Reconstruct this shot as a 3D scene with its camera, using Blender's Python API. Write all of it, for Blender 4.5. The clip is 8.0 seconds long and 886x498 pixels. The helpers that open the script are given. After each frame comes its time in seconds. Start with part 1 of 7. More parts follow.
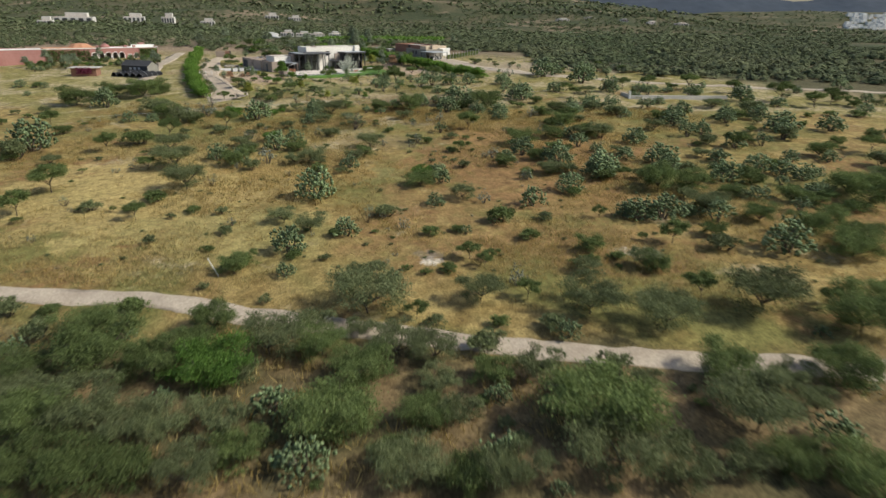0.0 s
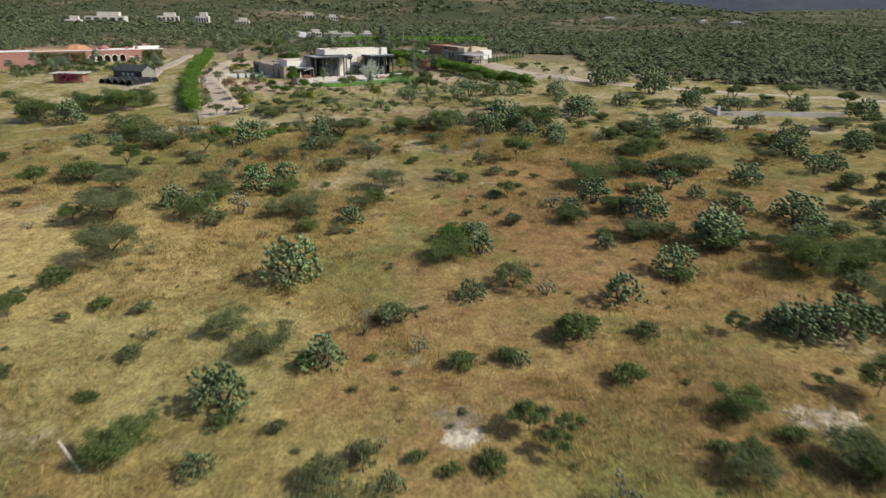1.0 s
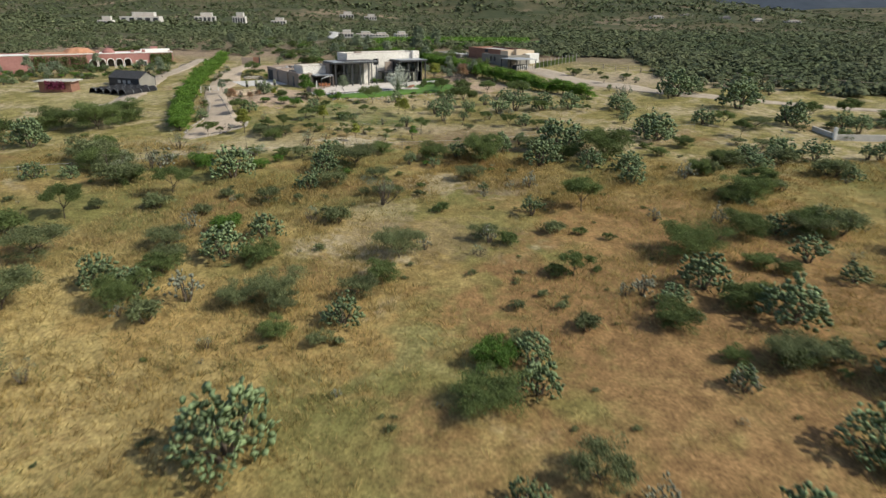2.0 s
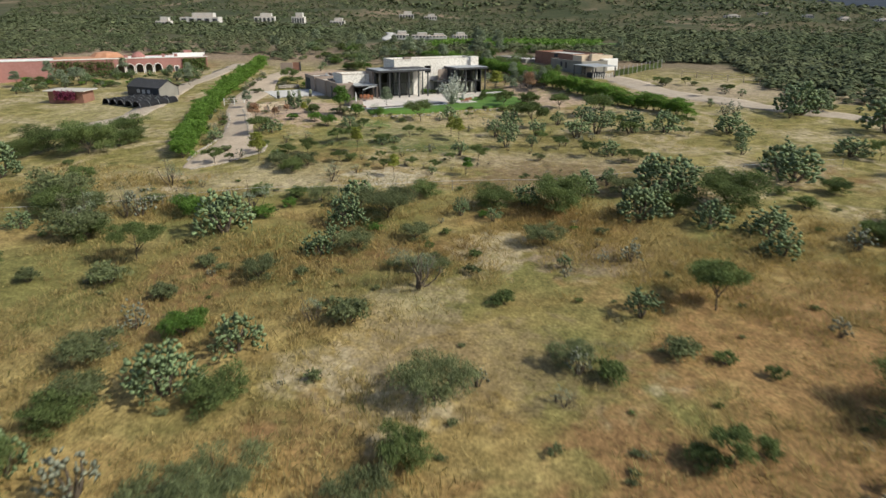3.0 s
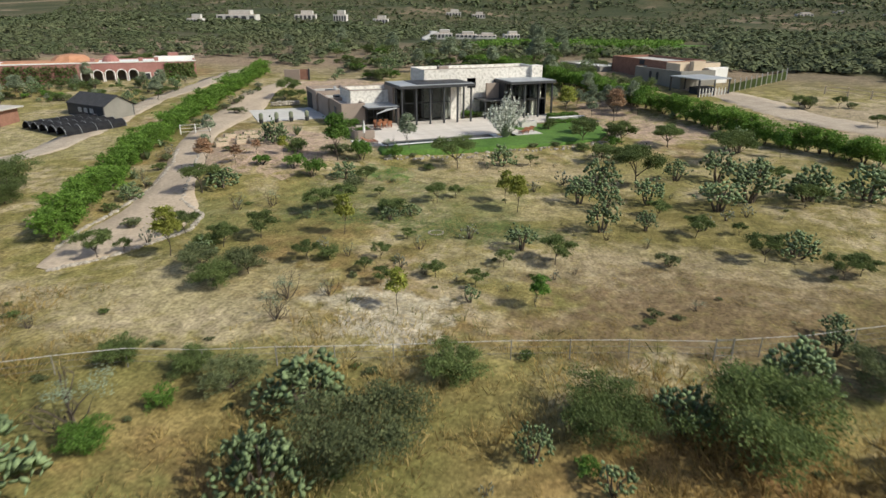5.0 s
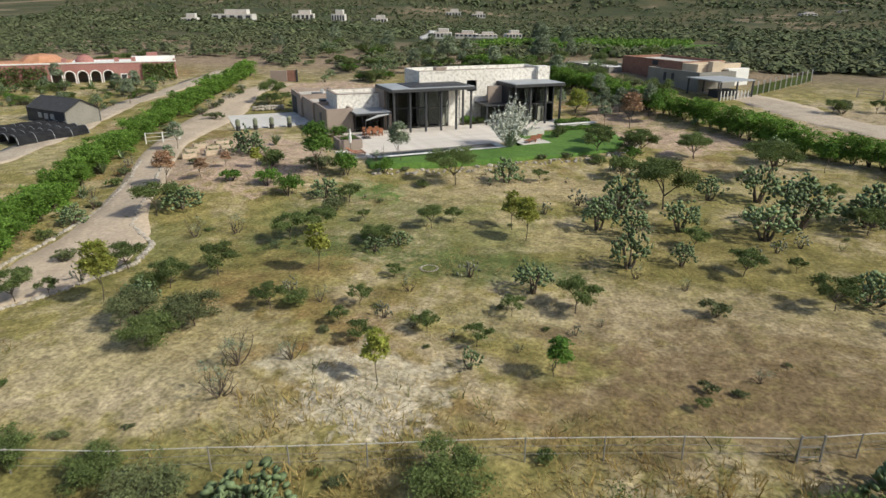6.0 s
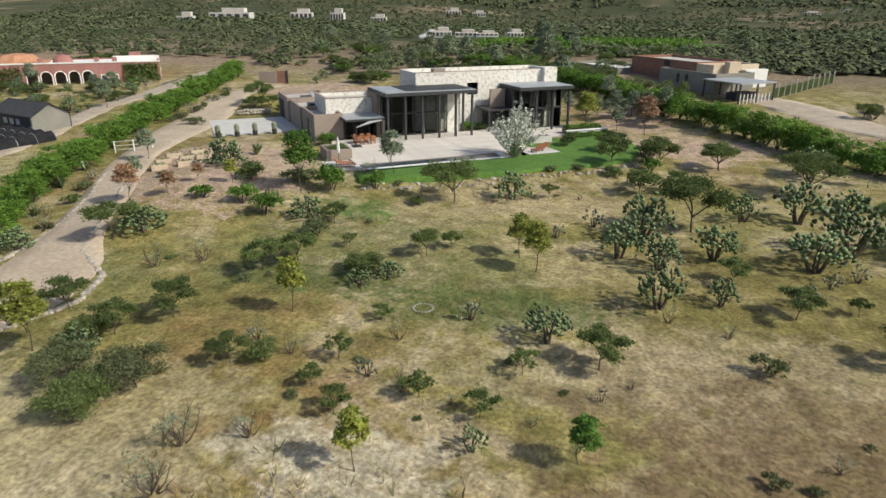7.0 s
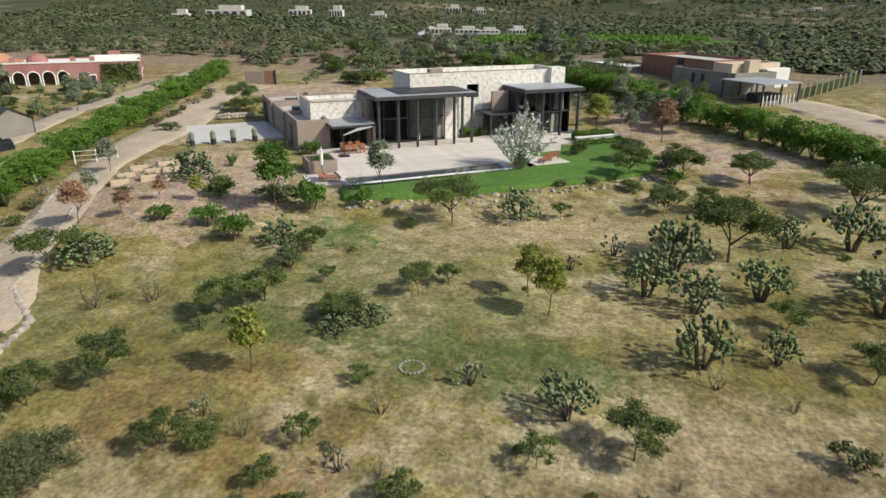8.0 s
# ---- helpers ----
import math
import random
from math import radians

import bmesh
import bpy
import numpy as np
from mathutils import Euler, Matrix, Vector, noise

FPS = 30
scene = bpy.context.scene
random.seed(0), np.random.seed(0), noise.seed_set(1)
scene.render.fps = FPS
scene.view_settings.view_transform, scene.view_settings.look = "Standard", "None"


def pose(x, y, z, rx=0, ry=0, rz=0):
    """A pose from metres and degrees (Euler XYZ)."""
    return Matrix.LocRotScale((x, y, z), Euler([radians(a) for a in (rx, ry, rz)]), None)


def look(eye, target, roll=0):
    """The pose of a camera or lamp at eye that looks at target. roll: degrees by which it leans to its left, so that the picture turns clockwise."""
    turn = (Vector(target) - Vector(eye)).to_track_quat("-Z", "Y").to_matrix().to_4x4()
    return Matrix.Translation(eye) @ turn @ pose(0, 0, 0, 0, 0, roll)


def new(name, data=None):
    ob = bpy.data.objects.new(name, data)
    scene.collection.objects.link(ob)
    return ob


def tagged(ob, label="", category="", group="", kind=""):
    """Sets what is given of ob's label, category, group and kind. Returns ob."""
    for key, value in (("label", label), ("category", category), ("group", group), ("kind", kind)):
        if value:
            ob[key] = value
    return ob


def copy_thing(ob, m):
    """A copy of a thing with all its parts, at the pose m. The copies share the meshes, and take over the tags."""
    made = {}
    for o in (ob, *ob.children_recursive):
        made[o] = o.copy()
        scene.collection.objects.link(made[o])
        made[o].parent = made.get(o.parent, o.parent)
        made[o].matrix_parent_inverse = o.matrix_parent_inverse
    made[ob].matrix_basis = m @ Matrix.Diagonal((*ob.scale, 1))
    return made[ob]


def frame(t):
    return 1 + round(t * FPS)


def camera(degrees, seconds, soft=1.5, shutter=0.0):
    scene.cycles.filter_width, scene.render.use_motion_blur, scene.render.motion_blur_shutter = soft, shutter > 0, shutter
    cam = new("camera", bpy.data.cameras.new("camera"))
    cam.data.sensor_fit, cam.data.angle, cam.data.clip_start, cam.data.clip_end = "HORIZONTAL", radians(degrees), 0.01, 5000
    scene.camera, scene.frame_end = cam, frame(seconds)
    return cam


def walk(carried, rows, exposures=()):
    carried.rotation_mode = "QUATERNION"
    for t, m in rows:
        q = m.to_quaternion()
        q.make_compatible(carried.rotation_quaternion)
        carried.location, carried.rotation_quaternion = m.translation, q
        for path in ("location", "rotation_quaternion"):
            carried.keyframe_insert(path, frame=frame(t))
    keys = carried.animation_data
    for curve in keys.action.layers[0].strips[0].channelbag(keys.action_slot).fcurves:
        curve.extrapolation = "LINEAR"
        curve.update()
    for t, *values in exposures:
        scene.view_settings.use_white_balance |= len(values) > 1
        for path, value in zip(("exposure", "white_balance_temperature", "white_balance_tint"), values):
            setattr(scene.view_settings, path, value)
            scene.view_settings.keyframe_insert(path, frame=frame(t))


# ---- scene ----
cam = camera(69.0, 8.0, shutter=0.28)
METRES, EYE, TILT, LEAN, TURN = 150.0, 29.7, 3.0, 0.0, 0.0
ROWS = [
    (0.0, 0.0, 0.0, 0.0, 0.31, -23.24, -0.73),
    (0.5, -0.0007, 0.1174, -0.0091, 2.36, -23.39, -0.58),
    (1.0, -0.0039, 0.2182, -0.0171, 3.64, -23.32, -0.43),
    (2.5, -0.0266, 0.48, -0.0343, 9.44, -23.4, 0.22),
    (3.0, -0.0411, 0.5611, -0.0395, 12.13, -23.38, 0.47),
    (3.5, -0.0578, 0.6397, -0.0465, 14.26, -23.46, 0.6),
    (4.0, -0.0746, 0.7113, -0.0525, 15.57, -23.49, 0.68),
    (4.5, -0.0885, 0.7708, -0.0569, 16.06, -23.54, 0.74),
    (5.0, -0.1016, 0.826, -0.062, 16.15, -23.44, 0.64),
    (6.5, -0.1225, 0.9091, -0.0723, 16.15, -23.43, 0.66),
    (7.0, -0.1289, 0.9343, -0.0744, 16.17, -23.51, 0.63),
    (7.5, -0.1345, 0.9592, -0.0768, 16.18, -23.61, 0.67),
    (8.0, -0.1404, 0.9828, -0.0791, 16.2, -23.73, 0.75),
]
walk(cam, [(t, pose(0, 0, EYE, TILT, LEAN, TURN) @ pose(METRES * x, METRES * y, METRES * z, 90 + pitch, roll, yaw)) for t, x, y, z, yaw, pitch, roll in ROWS])


# ---- helpers of this scene ----
def sun_dir():
    az, el = radians(-8), radians(40)
    return Vector((math.cos(az) * math.cos(el), math.sin(az) * math.cos(el), math.sin(el)))


world = bpy.data.worlds.new("sky")
scene.world = world
world.use_nodes = True
_nt = world.node_tree
_sky = _nt.nodes.new("ShaderNodeTexSky")
_sky.sky_type = "NISHITA"
_sky.sun_disc = False
_sky.sun_elevation = radians(40)
_sky.sun_rotation = radians(98)
_sky.air_density, _sky.dust_density = 1.0, 2.0
_nt.links.new(_sky.outputs[0], _nt.nodes["Background"].inputs[0])
_nt.nodes["Background"].inputs[1].default_value = 0.125
sun = new("sun", bpy.data.lights.new("sun", "SUN"))
sun.data.energy, sun.data.angle, sun.data.color = 3.8, radians(0.6), (0.985, 0.97, 0.84)
sun.matrix_world = look((0, 0, 200), Vector((0, 0, 200)) - sun_dir())


# ---- materials ----
def ramp_mat(name, colours, scale=1.0, rough=0.85, bump=0.0, detail=6.0, fine=0.0, per_object=0.0, per_island=0.0, metal=0.0, through_light=0.0, coord="Object", spec=0.3):
    """Noise-mixed colours with a finer second scale, and variation from piece to piece."""
    m = bpy.data.materials.new(name)
    m.use_nodes = True
    nt, n = m.node_tree, m.node_tree.nodes
    b = n["Principled BSDF"]
    b.inputs["Roughness"].default_value, b.inputs["Metallic"].default_value = rough, metal
    b.inputs["Specular IOR Level"].default_value = spec
    tc = n.new("ShaderNodeTexCoord")
    geo = n.new("ShaderNodeNewGeometry")
    source = tc.outputs["Object"] if coord == "Object" else geo.outputs["Position"]
    t1 = n.new("ShaderNodeTexNoise")
    t1.inputs["Scale"].default_value, t1.inputs["Detail"].default_value = scale, detail
    nt.links.new(source, t1.inputs["Vector"])
    cr = n.new("ShaderNodeValToRGB")
    while len(cr.color_ramp.elements) < len(colours):
        cr.color_ramp.elements.new(0.5)
    for i, c in enumerate(colours):
        e = cr.color_ramp.elements[i]
        e.position = 0.3 + 0.4 * i / max(1, len(colours) - 1)
        e.color = (*c, 1)
    nt.links.new(t1.outputs["Fac"], cr.inputs["Fac"])
    colour = cr.outputs["Color"]
    t2 = n.new("ShaderNodeTexNoise")
    t2.inputs["Scale"].default_value, t2.inputs["Detail"].default_value = scale * 9, 4
    nt.links.new(source, t2.inputs["Vector"])
    val = None
    if fine:
        mr = n.new("ShaderNodeMapRange")
        mr.inputs["From Min"].default_value, mr.inputs["From Max"].default_value = 0.3, 0.7
        mr.inputs["To Min"].default_value, mr.inputs["To Max"].default_value = 1 - fine, 1 + fine
        nt.links.new(t2.outputs["Fac"], mr.inputs["Value"])
        val = mr.outputs[0]
    for amount, kind in ((per_object, 0), (per_island, 1)):
        if not amount:
            continue
        out = n.new("ShaderNodeObjectInfo").outputs["Random"] if kind == 0 else geo.outputs["Random Per Island"]
        mr = n.new("ShaderNodeMapRange")
        mr.inputs["To Min"].default_value, mr.inputs["To Max"].default_value = 1 - amount, 1 + amount
        nt.links.new(out, mr.inputs["Value"])
        if val is None:
            val = mr.outputs[0]
        else:
            mu = n.new("ShaderNodeMath")
            mu.operation = "MULTIPLY"
            nt.links.new(val, mu.inputs[0])
            nt.links.new(mr.outputs[0], mu.inputs[1])
            val = mu.outputs[0]
    if val is not None:
        vm = n.new("ShaderNodeVectorMath")
        vm.operation = "SCALE"
        nt.links.new(colour, vm.inputs[0])
        nt.links.new(val, vm.inputs["Scale"])
        colour = vm.outputs[0]
    nt.links.new(colour, b.inputs["Base Color"])
    if bump:
        bp = n.new("ShaderNodeBump")
        bp.inputs["Strength"].default_value, bp.inputs["Distance"].default_value = 0.6, bump
        nt.links.new(t2.outputs["Fac"], bp.inputs["Height"])
        nt.links.new(bp.outputs[0], b.inputs["Normal"])
    if through_light:
        tr = n.new("ShaderNodeBsdfTranslucent")
        mx = n.new("ShaderNodeMixShader")
        mx.inputs[0].default_value = through_light
        nt.links.new(colour, tr.inputs["Color"])
        nt.links.new(b.outputs[0], mx.inputs[1])
        nt.links.new(tr.outputs[0], mx.inputs[2])
        nt.links.new(mx.outputs[0], n["Material Output"].inputs["Surface"])
    return m


def ground_mat():
    """Dry grassland: golden grass, olive patches, red and pale bare soil; mown inside the fence, wooded scrub soil beyond."""
    m = bpy.data.materials.new("grassland")
    m.use_nodes = True
    nt, n = m.node_tree, m.node_tree.nodes
    b = n["Principled BSDF"]
    b.inputs["Roughness"].default_value = 0.95
    b.inputs["Specular IOR Level"].default_value = 0.1
    pos = n.new("ShaderNodeNewGeometry").outputs["Position"]

    def tex(scale, detail=5.0, dist=0.0, off=0.0):
        mp = n.new("ShaderNodeMapping")
        mp.inputs["Location"].default_value = (off, off * 0.7, 0)
        nt.links.new(pos, mp.inputs["Vector"])
        t = n.new("ShaderNodeTexNoise")
        t.inputs["Scale"].default_value, t.inputs["Detail"].default_value, t.inputs["Distortion"].default_value = scale, detail, dist
        nt.links.new(mp.outputs[0], t.inputs["Vector"])
        return t.outputs["Fac"]

    def rng(v, a, c, lo=0.0, hi=1.0):
        mr = n.new("ShaderNodeMapRange")
        for k, x in (("From Min", a), ("From Max", c), ("To Min", lo), ("To Max", hi)):
            mr.inputs[k].default_value = x
        nt.links.new(v, mr.inputs["Value"])
        return mr.outputs[0]

    def mix(f, a, c):
        mx = n.new("ShaderNodeMix")
        mx.data_type = "RGBA"
        nt.links.new(f, mx.inputs["Factor"])
        for s, x in ((mx.inputs[6], a), (mx.inputs[7], c)):
            if isinstance(x, tuple):
                s.default_value = (*x, 1)
            else:
                nt.links.new(x, s)
        return mx.outputs[2]

    def mul(a, c):
        mu = n.new("ShaderNodeMath")
        mu.operation = "MULTIPLY"
        nt.links.new(a, mu.inputs[0])
        nt.links.new(c, mu.inputs[1])
        return mu.outputs[0]

    sep = n.new("ShaderNodeSeparateXYZ")
    nt.links.new(pos, sep.inputs[0])
    wob = n.new("ShaderNodeMath")
    wob.operation = "MULTIPLY_ADD"
    nt.links.new(tex(0.06, 4), wob.inputs[0])
    wob.inputs[1].default_value = 22.0
    nt.links.new(sep.outputs["Y"], wob.inputs[2])
    east = n.new("ShaderNodeMath")
    nt.links.new(wob.outputs[0], east.inputs[0])
    nt.links.new(rng(sep.outputs["X"], 40, 110, 0, 80), east.inputs[1])
    yy = wob.outputs[0]
    yfar = east.outputs[0]
    gold = mix(rng(tex(0.35, 6), 0.35, 0.65), GOLD_A, GOLD_B)
    gold = mix(rng(tex(0.045, 5, 0.6, 13), 0.46, 0.6), gold, OLIVE)
    gold = mix(mul(rng(tex(0.05, 6, 0.8, 41), 0.5, 0.62), rng(tex(0.6, 4, 0, 5), 0.3, 0.6)), gold, RED_SOIL)
    gold = mix(mul(rng(tex(0.09, 6, 0.5, 77), 0.62, 0.7), rng(tex(1.1, 4, 0, 3), 0.35, 0.6)), gold, PALE_SOIL)
    mown = mix(rng(tex(0.5, 6), 0.35, 0.65), MOWN_A, MOWN_B)
    mown = mix(mul(rng(tex(0.11, 6, 0.8, 25), 0.45, 0.58), rng(tex(0.9, 5, 0.3, 9), 0.35, 0.58)), mown, PALE_SOIL)
    mown = mix(mul(rng(tex(0.05, 5, 0.6, 63), 0.57, 0.72), rng(tex(0.5, 4, 0, 15), 0.35, 0.6)), mown, RED_SOIL)
    wood = mix(rng(tex(0.12, 6, 0.5), 0.38, 0.62), WOOD_A, WOOD_B)
    far = mix(rng(tex(0.012, 7, 0.6), 0.4, 0.62), FAR_A, FAR_B)
    far = mix(rng(tex(0.006, 6, 0.9, 350), 0.58, 0.66), far, FAR_C)
    col = mix(rng(yy, 58, 64), wood, gold)
    col = mix(rng(yy, 160, 166), col, mown)
    col = mix(rng(yfar, 258, 280), col, far)
    edges = [rng(tex(f, 6, 0.6, 7 * i), 0.3, 0.7, -0.45, 0.45) for i, f in enumerate((0.22, 0.55, 1.4))]
    grain = rng(tex(1.3, 4, 0, 4), 0.3, 0.55, 0.35, 1.0)

    def blob(c, r, colour, strength=1.0):
        """A patch of other soil or growth with a ragged outline."""
        mp = n.new("ShaderNodeMapping")
        mp.vector_type = "TEXTURE"
        mp.inputs["Location"].default_value, mp.inputs["Scale"].default_value = (*c, 0), (*r, 1000)
        nt.links.new(pos, mp.inputs["Vector"])
        ln = n.new("ShaderNodeVectorMath")
        ln.operation = "LENGTH"
        nt.links.new(mp.outputs[0], ln.inputs[0])
        ad = n.new("ShaderNodeMath")
        ad.operation = "ADD"
        nt.links.new(ln.outputs["Value"], ad.inputs[0])
        nt.links.new(edges[0 if min(r) > 7 else 1 if min(r) > 2.5 else 2], ad.inputs[1])
        return mix(mul(rng(ad.outputs[0], 0.7, 1.05, strength, 0.0), grain), col, colour)

    for c, r, colour, strength in FIELD_SOILS + GROUNDS_SOILS:
        col = blob(c, r, colour, strength)
    fine = rng(tex(4.2, 5), 0.3, 0.7, 0.6, 1.4)
    finer = rng(tex(9.0, 3), 0.25, 0.75, 0.8, 1.2)
    vm = n.new("ShaderNodeVectorMath")
    vm.operation = "SCALE"
    nt.links.new(col, vm.inputs[0])
    mottle = rng(tex(0.85, 7, 0.4, 19), 0.32, 0.68, 0.72, 1.26)
    nt.links.new(mul(mul(fine, finer), mottle), vm.inputs["Scale"])
    nt.links.new(vm.outputs[0], b.inputs["Base Color"])
    bp = n.new("ShaderNodeBump")
    bp.inputs["Strength"].default_value, bp.inputs["Distance"].default_value = 0.5, 0.08
    nt.links.new(tex(3.0, 5), bp.inputs["Height"])
    nt.links.new(bp.outputs[0], b.inputs["Normal"])
    return m


GOLD_A, GOLD_B = (0.215, 0.15, 0.056), (0.335, 0.25, 0.10)
OLIVE, RED_SOIL, PALE_SOIL = (0.175, 0.16, 0.055), (0.235, 0.14, 0.062), (0.40, 0.325, 0.20)
MOWN_A, MOWN_B = (0.165, 0.15, 0.05), (0.285, 0.235, 0.092)
WOOD_A, WOOD_B = (0.10, 0.085, 0.042), (0.21, 0.145, 0.075)
FAR_A, FAR_B, FAR_C = (0.06, 0.07, 0.034), (0.115, 0.10, 0.055), (0.27, 0.20, 0.135)
PALE_GOLD, RUST_GRASS = (0.40, 0.305, 0.125), (0.27, 0.155, 0.068)
GREEN_GROWTH, WHITE_SOIL, YARD_SOIL = (0.10, 0.13, 0.04), (0.55, 0.48, 0.38), (0.42, 0.305, 0.225)
FIELD_SOILS = [((-42, 92), (24, 24), PALE_GOLD, 0.85),
               ((-26, 74), (16, 10), (0.30, 0.255, 0.10), 0.7),
               ((-30, 100), (18, 8), PALE_GOLD, 0.6),
               ((-13, 101), (8, 5), (0.28, 0.24, 0.10), 0.7),
               ((14, 118), (20, 24), RUST_GRASS, 0.75),
               ((3, 107), (11, 8), RUST_GRASS, 0.8),
               ((20, 88), (14, 8), RUST_GRASS, 0.6),
               ((-13.3, 139.5), (4, 5.5), PALE_SOIL, 0.85),
               ((-4, 139), (6, 4), (0.27, 0.20, 0.135), 0.7),
               ((14, 104), (24, 15), RED_SOIL, 0.8),
               ((2, 88), (12, 9), RED_SOIL, 0.6),
               ((16, 74), (16, 6), RED_SOIL, 0.7),
               ((-22, 103), (14, 8), (0.31, 0.2, 0.075), 0.7),
               ((-18, 127), (4, 7), PALE_SOIL, 0.5),
               ((-11, 122), (9, 6), (0.2, 0.15, 0.085), 0.6),
               ((-28.5, 157.6), (3.5, 2.2), WHITE_SOIL, 0.8),
               ((-1.3, 67), (1.3, 1.2), WHITE_SOIL, 1.0),
               ((-1.6, 68.8), (1.8, 1.4), (0.2, 0.16, 0.12), 0.8),
               ((22.6, 70.4), (2.6, 1.8), WHITE_SOIL, 0.7),
               ((-53.2, 150.8), (2, 1.2), WHITE_SOIL, 0.9),
               ((-46, 156), (14, 4), PALE_SOIL, 0.6),
               ((-60, 148), (12, 4), PALE_SOIL, 0.5)]
GROUNDS_SOILS = [((-42, 160.5), (10, 4.5), (0.36, 0.30, 0.165), 0.8),
                 ((-29.5, 160.3), (5, 2.6), (0.45, 0.39, 0.28), 0.9),
                 ((-8, 179), (14, 10), (0.18, 0.15, 0.055), 0.8),
                 ((-14, 170), (9, 3.5), (0.30, 0.23, 0.14), 0.8),
                 ((-10, 164), (9, 4), (0.24, 0.165, 0.095), 0.8),
                 ((-22, 168.5), (5, 3), (0.35, 0.295, 0.18), 0.7),
                 ((-24, 182), (12, 4), (0.36, 0.295, 0.15), 0.75),
                 ((-25, 193), (13, 4), (0.38, 0.30, 0.17), 0.8),
                 ((-38, 175.5), (7, 2.5), (0.105, 0.12, 0.045), 0.8),
                 ((-25, 175), (7, 2.2), (0.095, 0.11, 0.045), 0.8),
                 ((-52, 172), (6, 4), (0.15, 0.15, 0.058), 0.7),
                 ((-5, 164.5), (17, 9), (0.17, 0.12, 0.066), 0.75),
                 ((-8, 173), (12, 3), PALE_SOIL, 0.5),
                 ((-36, 180), (13, 8), GREEN_GROWTH, 0.55),
                 ((-26, 175), (6, 3.5), GREEN_GROWTH, 0.6),
                 ((-40, 188), (4, 2.5), (0.07, 0.15, 0.03), 0.8),
                 ((-58.5, 195), (9.5, 11), YARD_SOIL, 1.0),
                 ((-53, 189), (6, 6), YARD_SOIL, 1.0),
                 ((-19.5, 231), (6, 9), YARD_SOIL, 1.0),
                 ((-12, 216.5), (9, 7), YARD_SOIL, 1.0),
                 ((-70, 243), (13, 8), YARD_SOIL, 1.0),
                 ((30, 230), (34, 14), (0.37, 0.29, 0.21), 0.7),
                 ((-92, 192), (16, 14), (0.33, 0.28, 0.14), 0.6),
                 ((-33, 189), (8, 3), PALE_SOIL, 0.5),
                 ((-8, 196), (16, 7), (0.24, 0.21, 0.085), 0.5)]
M_GROUND = ground_mat()
M_ROAD = ramp_mat("dirt_road", [(0.36, 0.29, 0.22), (0.47, 0.39, 0.30)], 0.5, 0.95, 0.04, fine=0.2, coord="World")
M_GRAVEL = ramp_mat("pink_gravel", [(0.41, 0.325, 0.24), (0.50, 0.40, 0.30)], 0.35, 0.95, 0.03, fine=0.15, coord="World")
M_YARD = ramp_mat("yard_gravel", [(0.33, 0.235, 0.175), (0.44, 0.33, 0.25)], 0.25, 0.95, 0.04, fine=0.28, coord="World")
M_LAWN = ramp_mat("lawn_grass", [(0.065, 0.14, 0.022), (0.105, 0.195, 0.036)], 0.4, 0.9, 0.04, fine=0.25, coord="World")
M_LEAF = ramp_mat("mesquite_leaf", [(0.10, 0.14, 0.042), (0.165, 0.205, 0.07)], 0.9, 0.8, fine=0.25, per_object=0.22, per_island=0.18, through_light=0.35)
M_LEAF_GREY = ramp_mat("grey_green_leaf", [(0.12, 0.145, 0.06), (0.185, 0.205, 0.095)], 0.9, 0.8, fine=0.25, per_object=0.2, per_island=0.18, through_light=0.3)
M_LEAF_BRIGHT = ramp_mat("bright_leaf", [(0.08, 0.17, 0.025), (0.15, 0.25, 0.045)], 0.9, 0.7, fine=0.25, per_object=0.15, per_island=0.25, through_light=0.3)
M_LEAF_YELLOW = ramp_mat("yellow_leaf", [(0.25, 0.28, 0.05), (0.36, 0.36, 0.085)], 0.9, 0.7, fine=0.25, per_object=0.2, per_island=0.25, through_light=0.3)
M_LEAF_OLIVE = ramp_mat("olive_leaf", [(0.19, 0.23, 0.14), (0.29, 0.33, 0.22)], 0.9, 0.7, fine=0.2, per_object=0.15, per_island=0.3, through_light=0.2)
M_LEAF_RUST = ramp_mat("rust_leaf", [(0.34, 0.20, 0.12), (0.42, 0.29, 0.18)], 0.9, 0.8, fine=0.2, per_object=0.15, per_island=0.3, through_light=0.2)
M_WHITE_LEAF = ramp_mat("silver_leaf", [(0.52, 0.53, 0.46), (0.70, 0.70, 0.62)], 0.9, 0.7, fine=0.2, per_island=0.3, through_light=0.2)
M_HEDGE = ramp_mat("hedge_leaf", [(0.095, 0.19, 0.025), (0.185, 0.30, 0.05)], 0.5, 0.7, fine=0.2, per_object=0.15, per_island=0.3, through_light=0.3)
M_PAD = ramp_mat("cactus_pad", [(0.10, 0.145, 0.063), (0.19, 0.24, 0.12)], 1.2, 0.58, fine=0.12, per_object=0.18, per_island=0.38, spec=0.22)
M_PAD_DRY = ramp_mat("grey_cactus_pad", [(0.15, 0.165, 0.11), (0.26, 0.265, 0.20)], 1.2, 0.55, fine=0.12, per_object=0.15, per_island=0.3)
M_BARK = ramp_mat("bark", [(0.07, 0.055, 0.04), (0.14, 0.11, 0.08)], 3, 0.9, 0.02, fine=0.2)
M_STRAW = ramp_mat("dry_grass_blade", [(0.31, 0.20, 0.075), (0.38, 0.28, 0.105), (0.43, 0.335, 0.145), (0.35, 0.285, 0.115)], 0.055, 0.9, fine=0.2, per_island=0.25, through_light=0.42, coord="World")
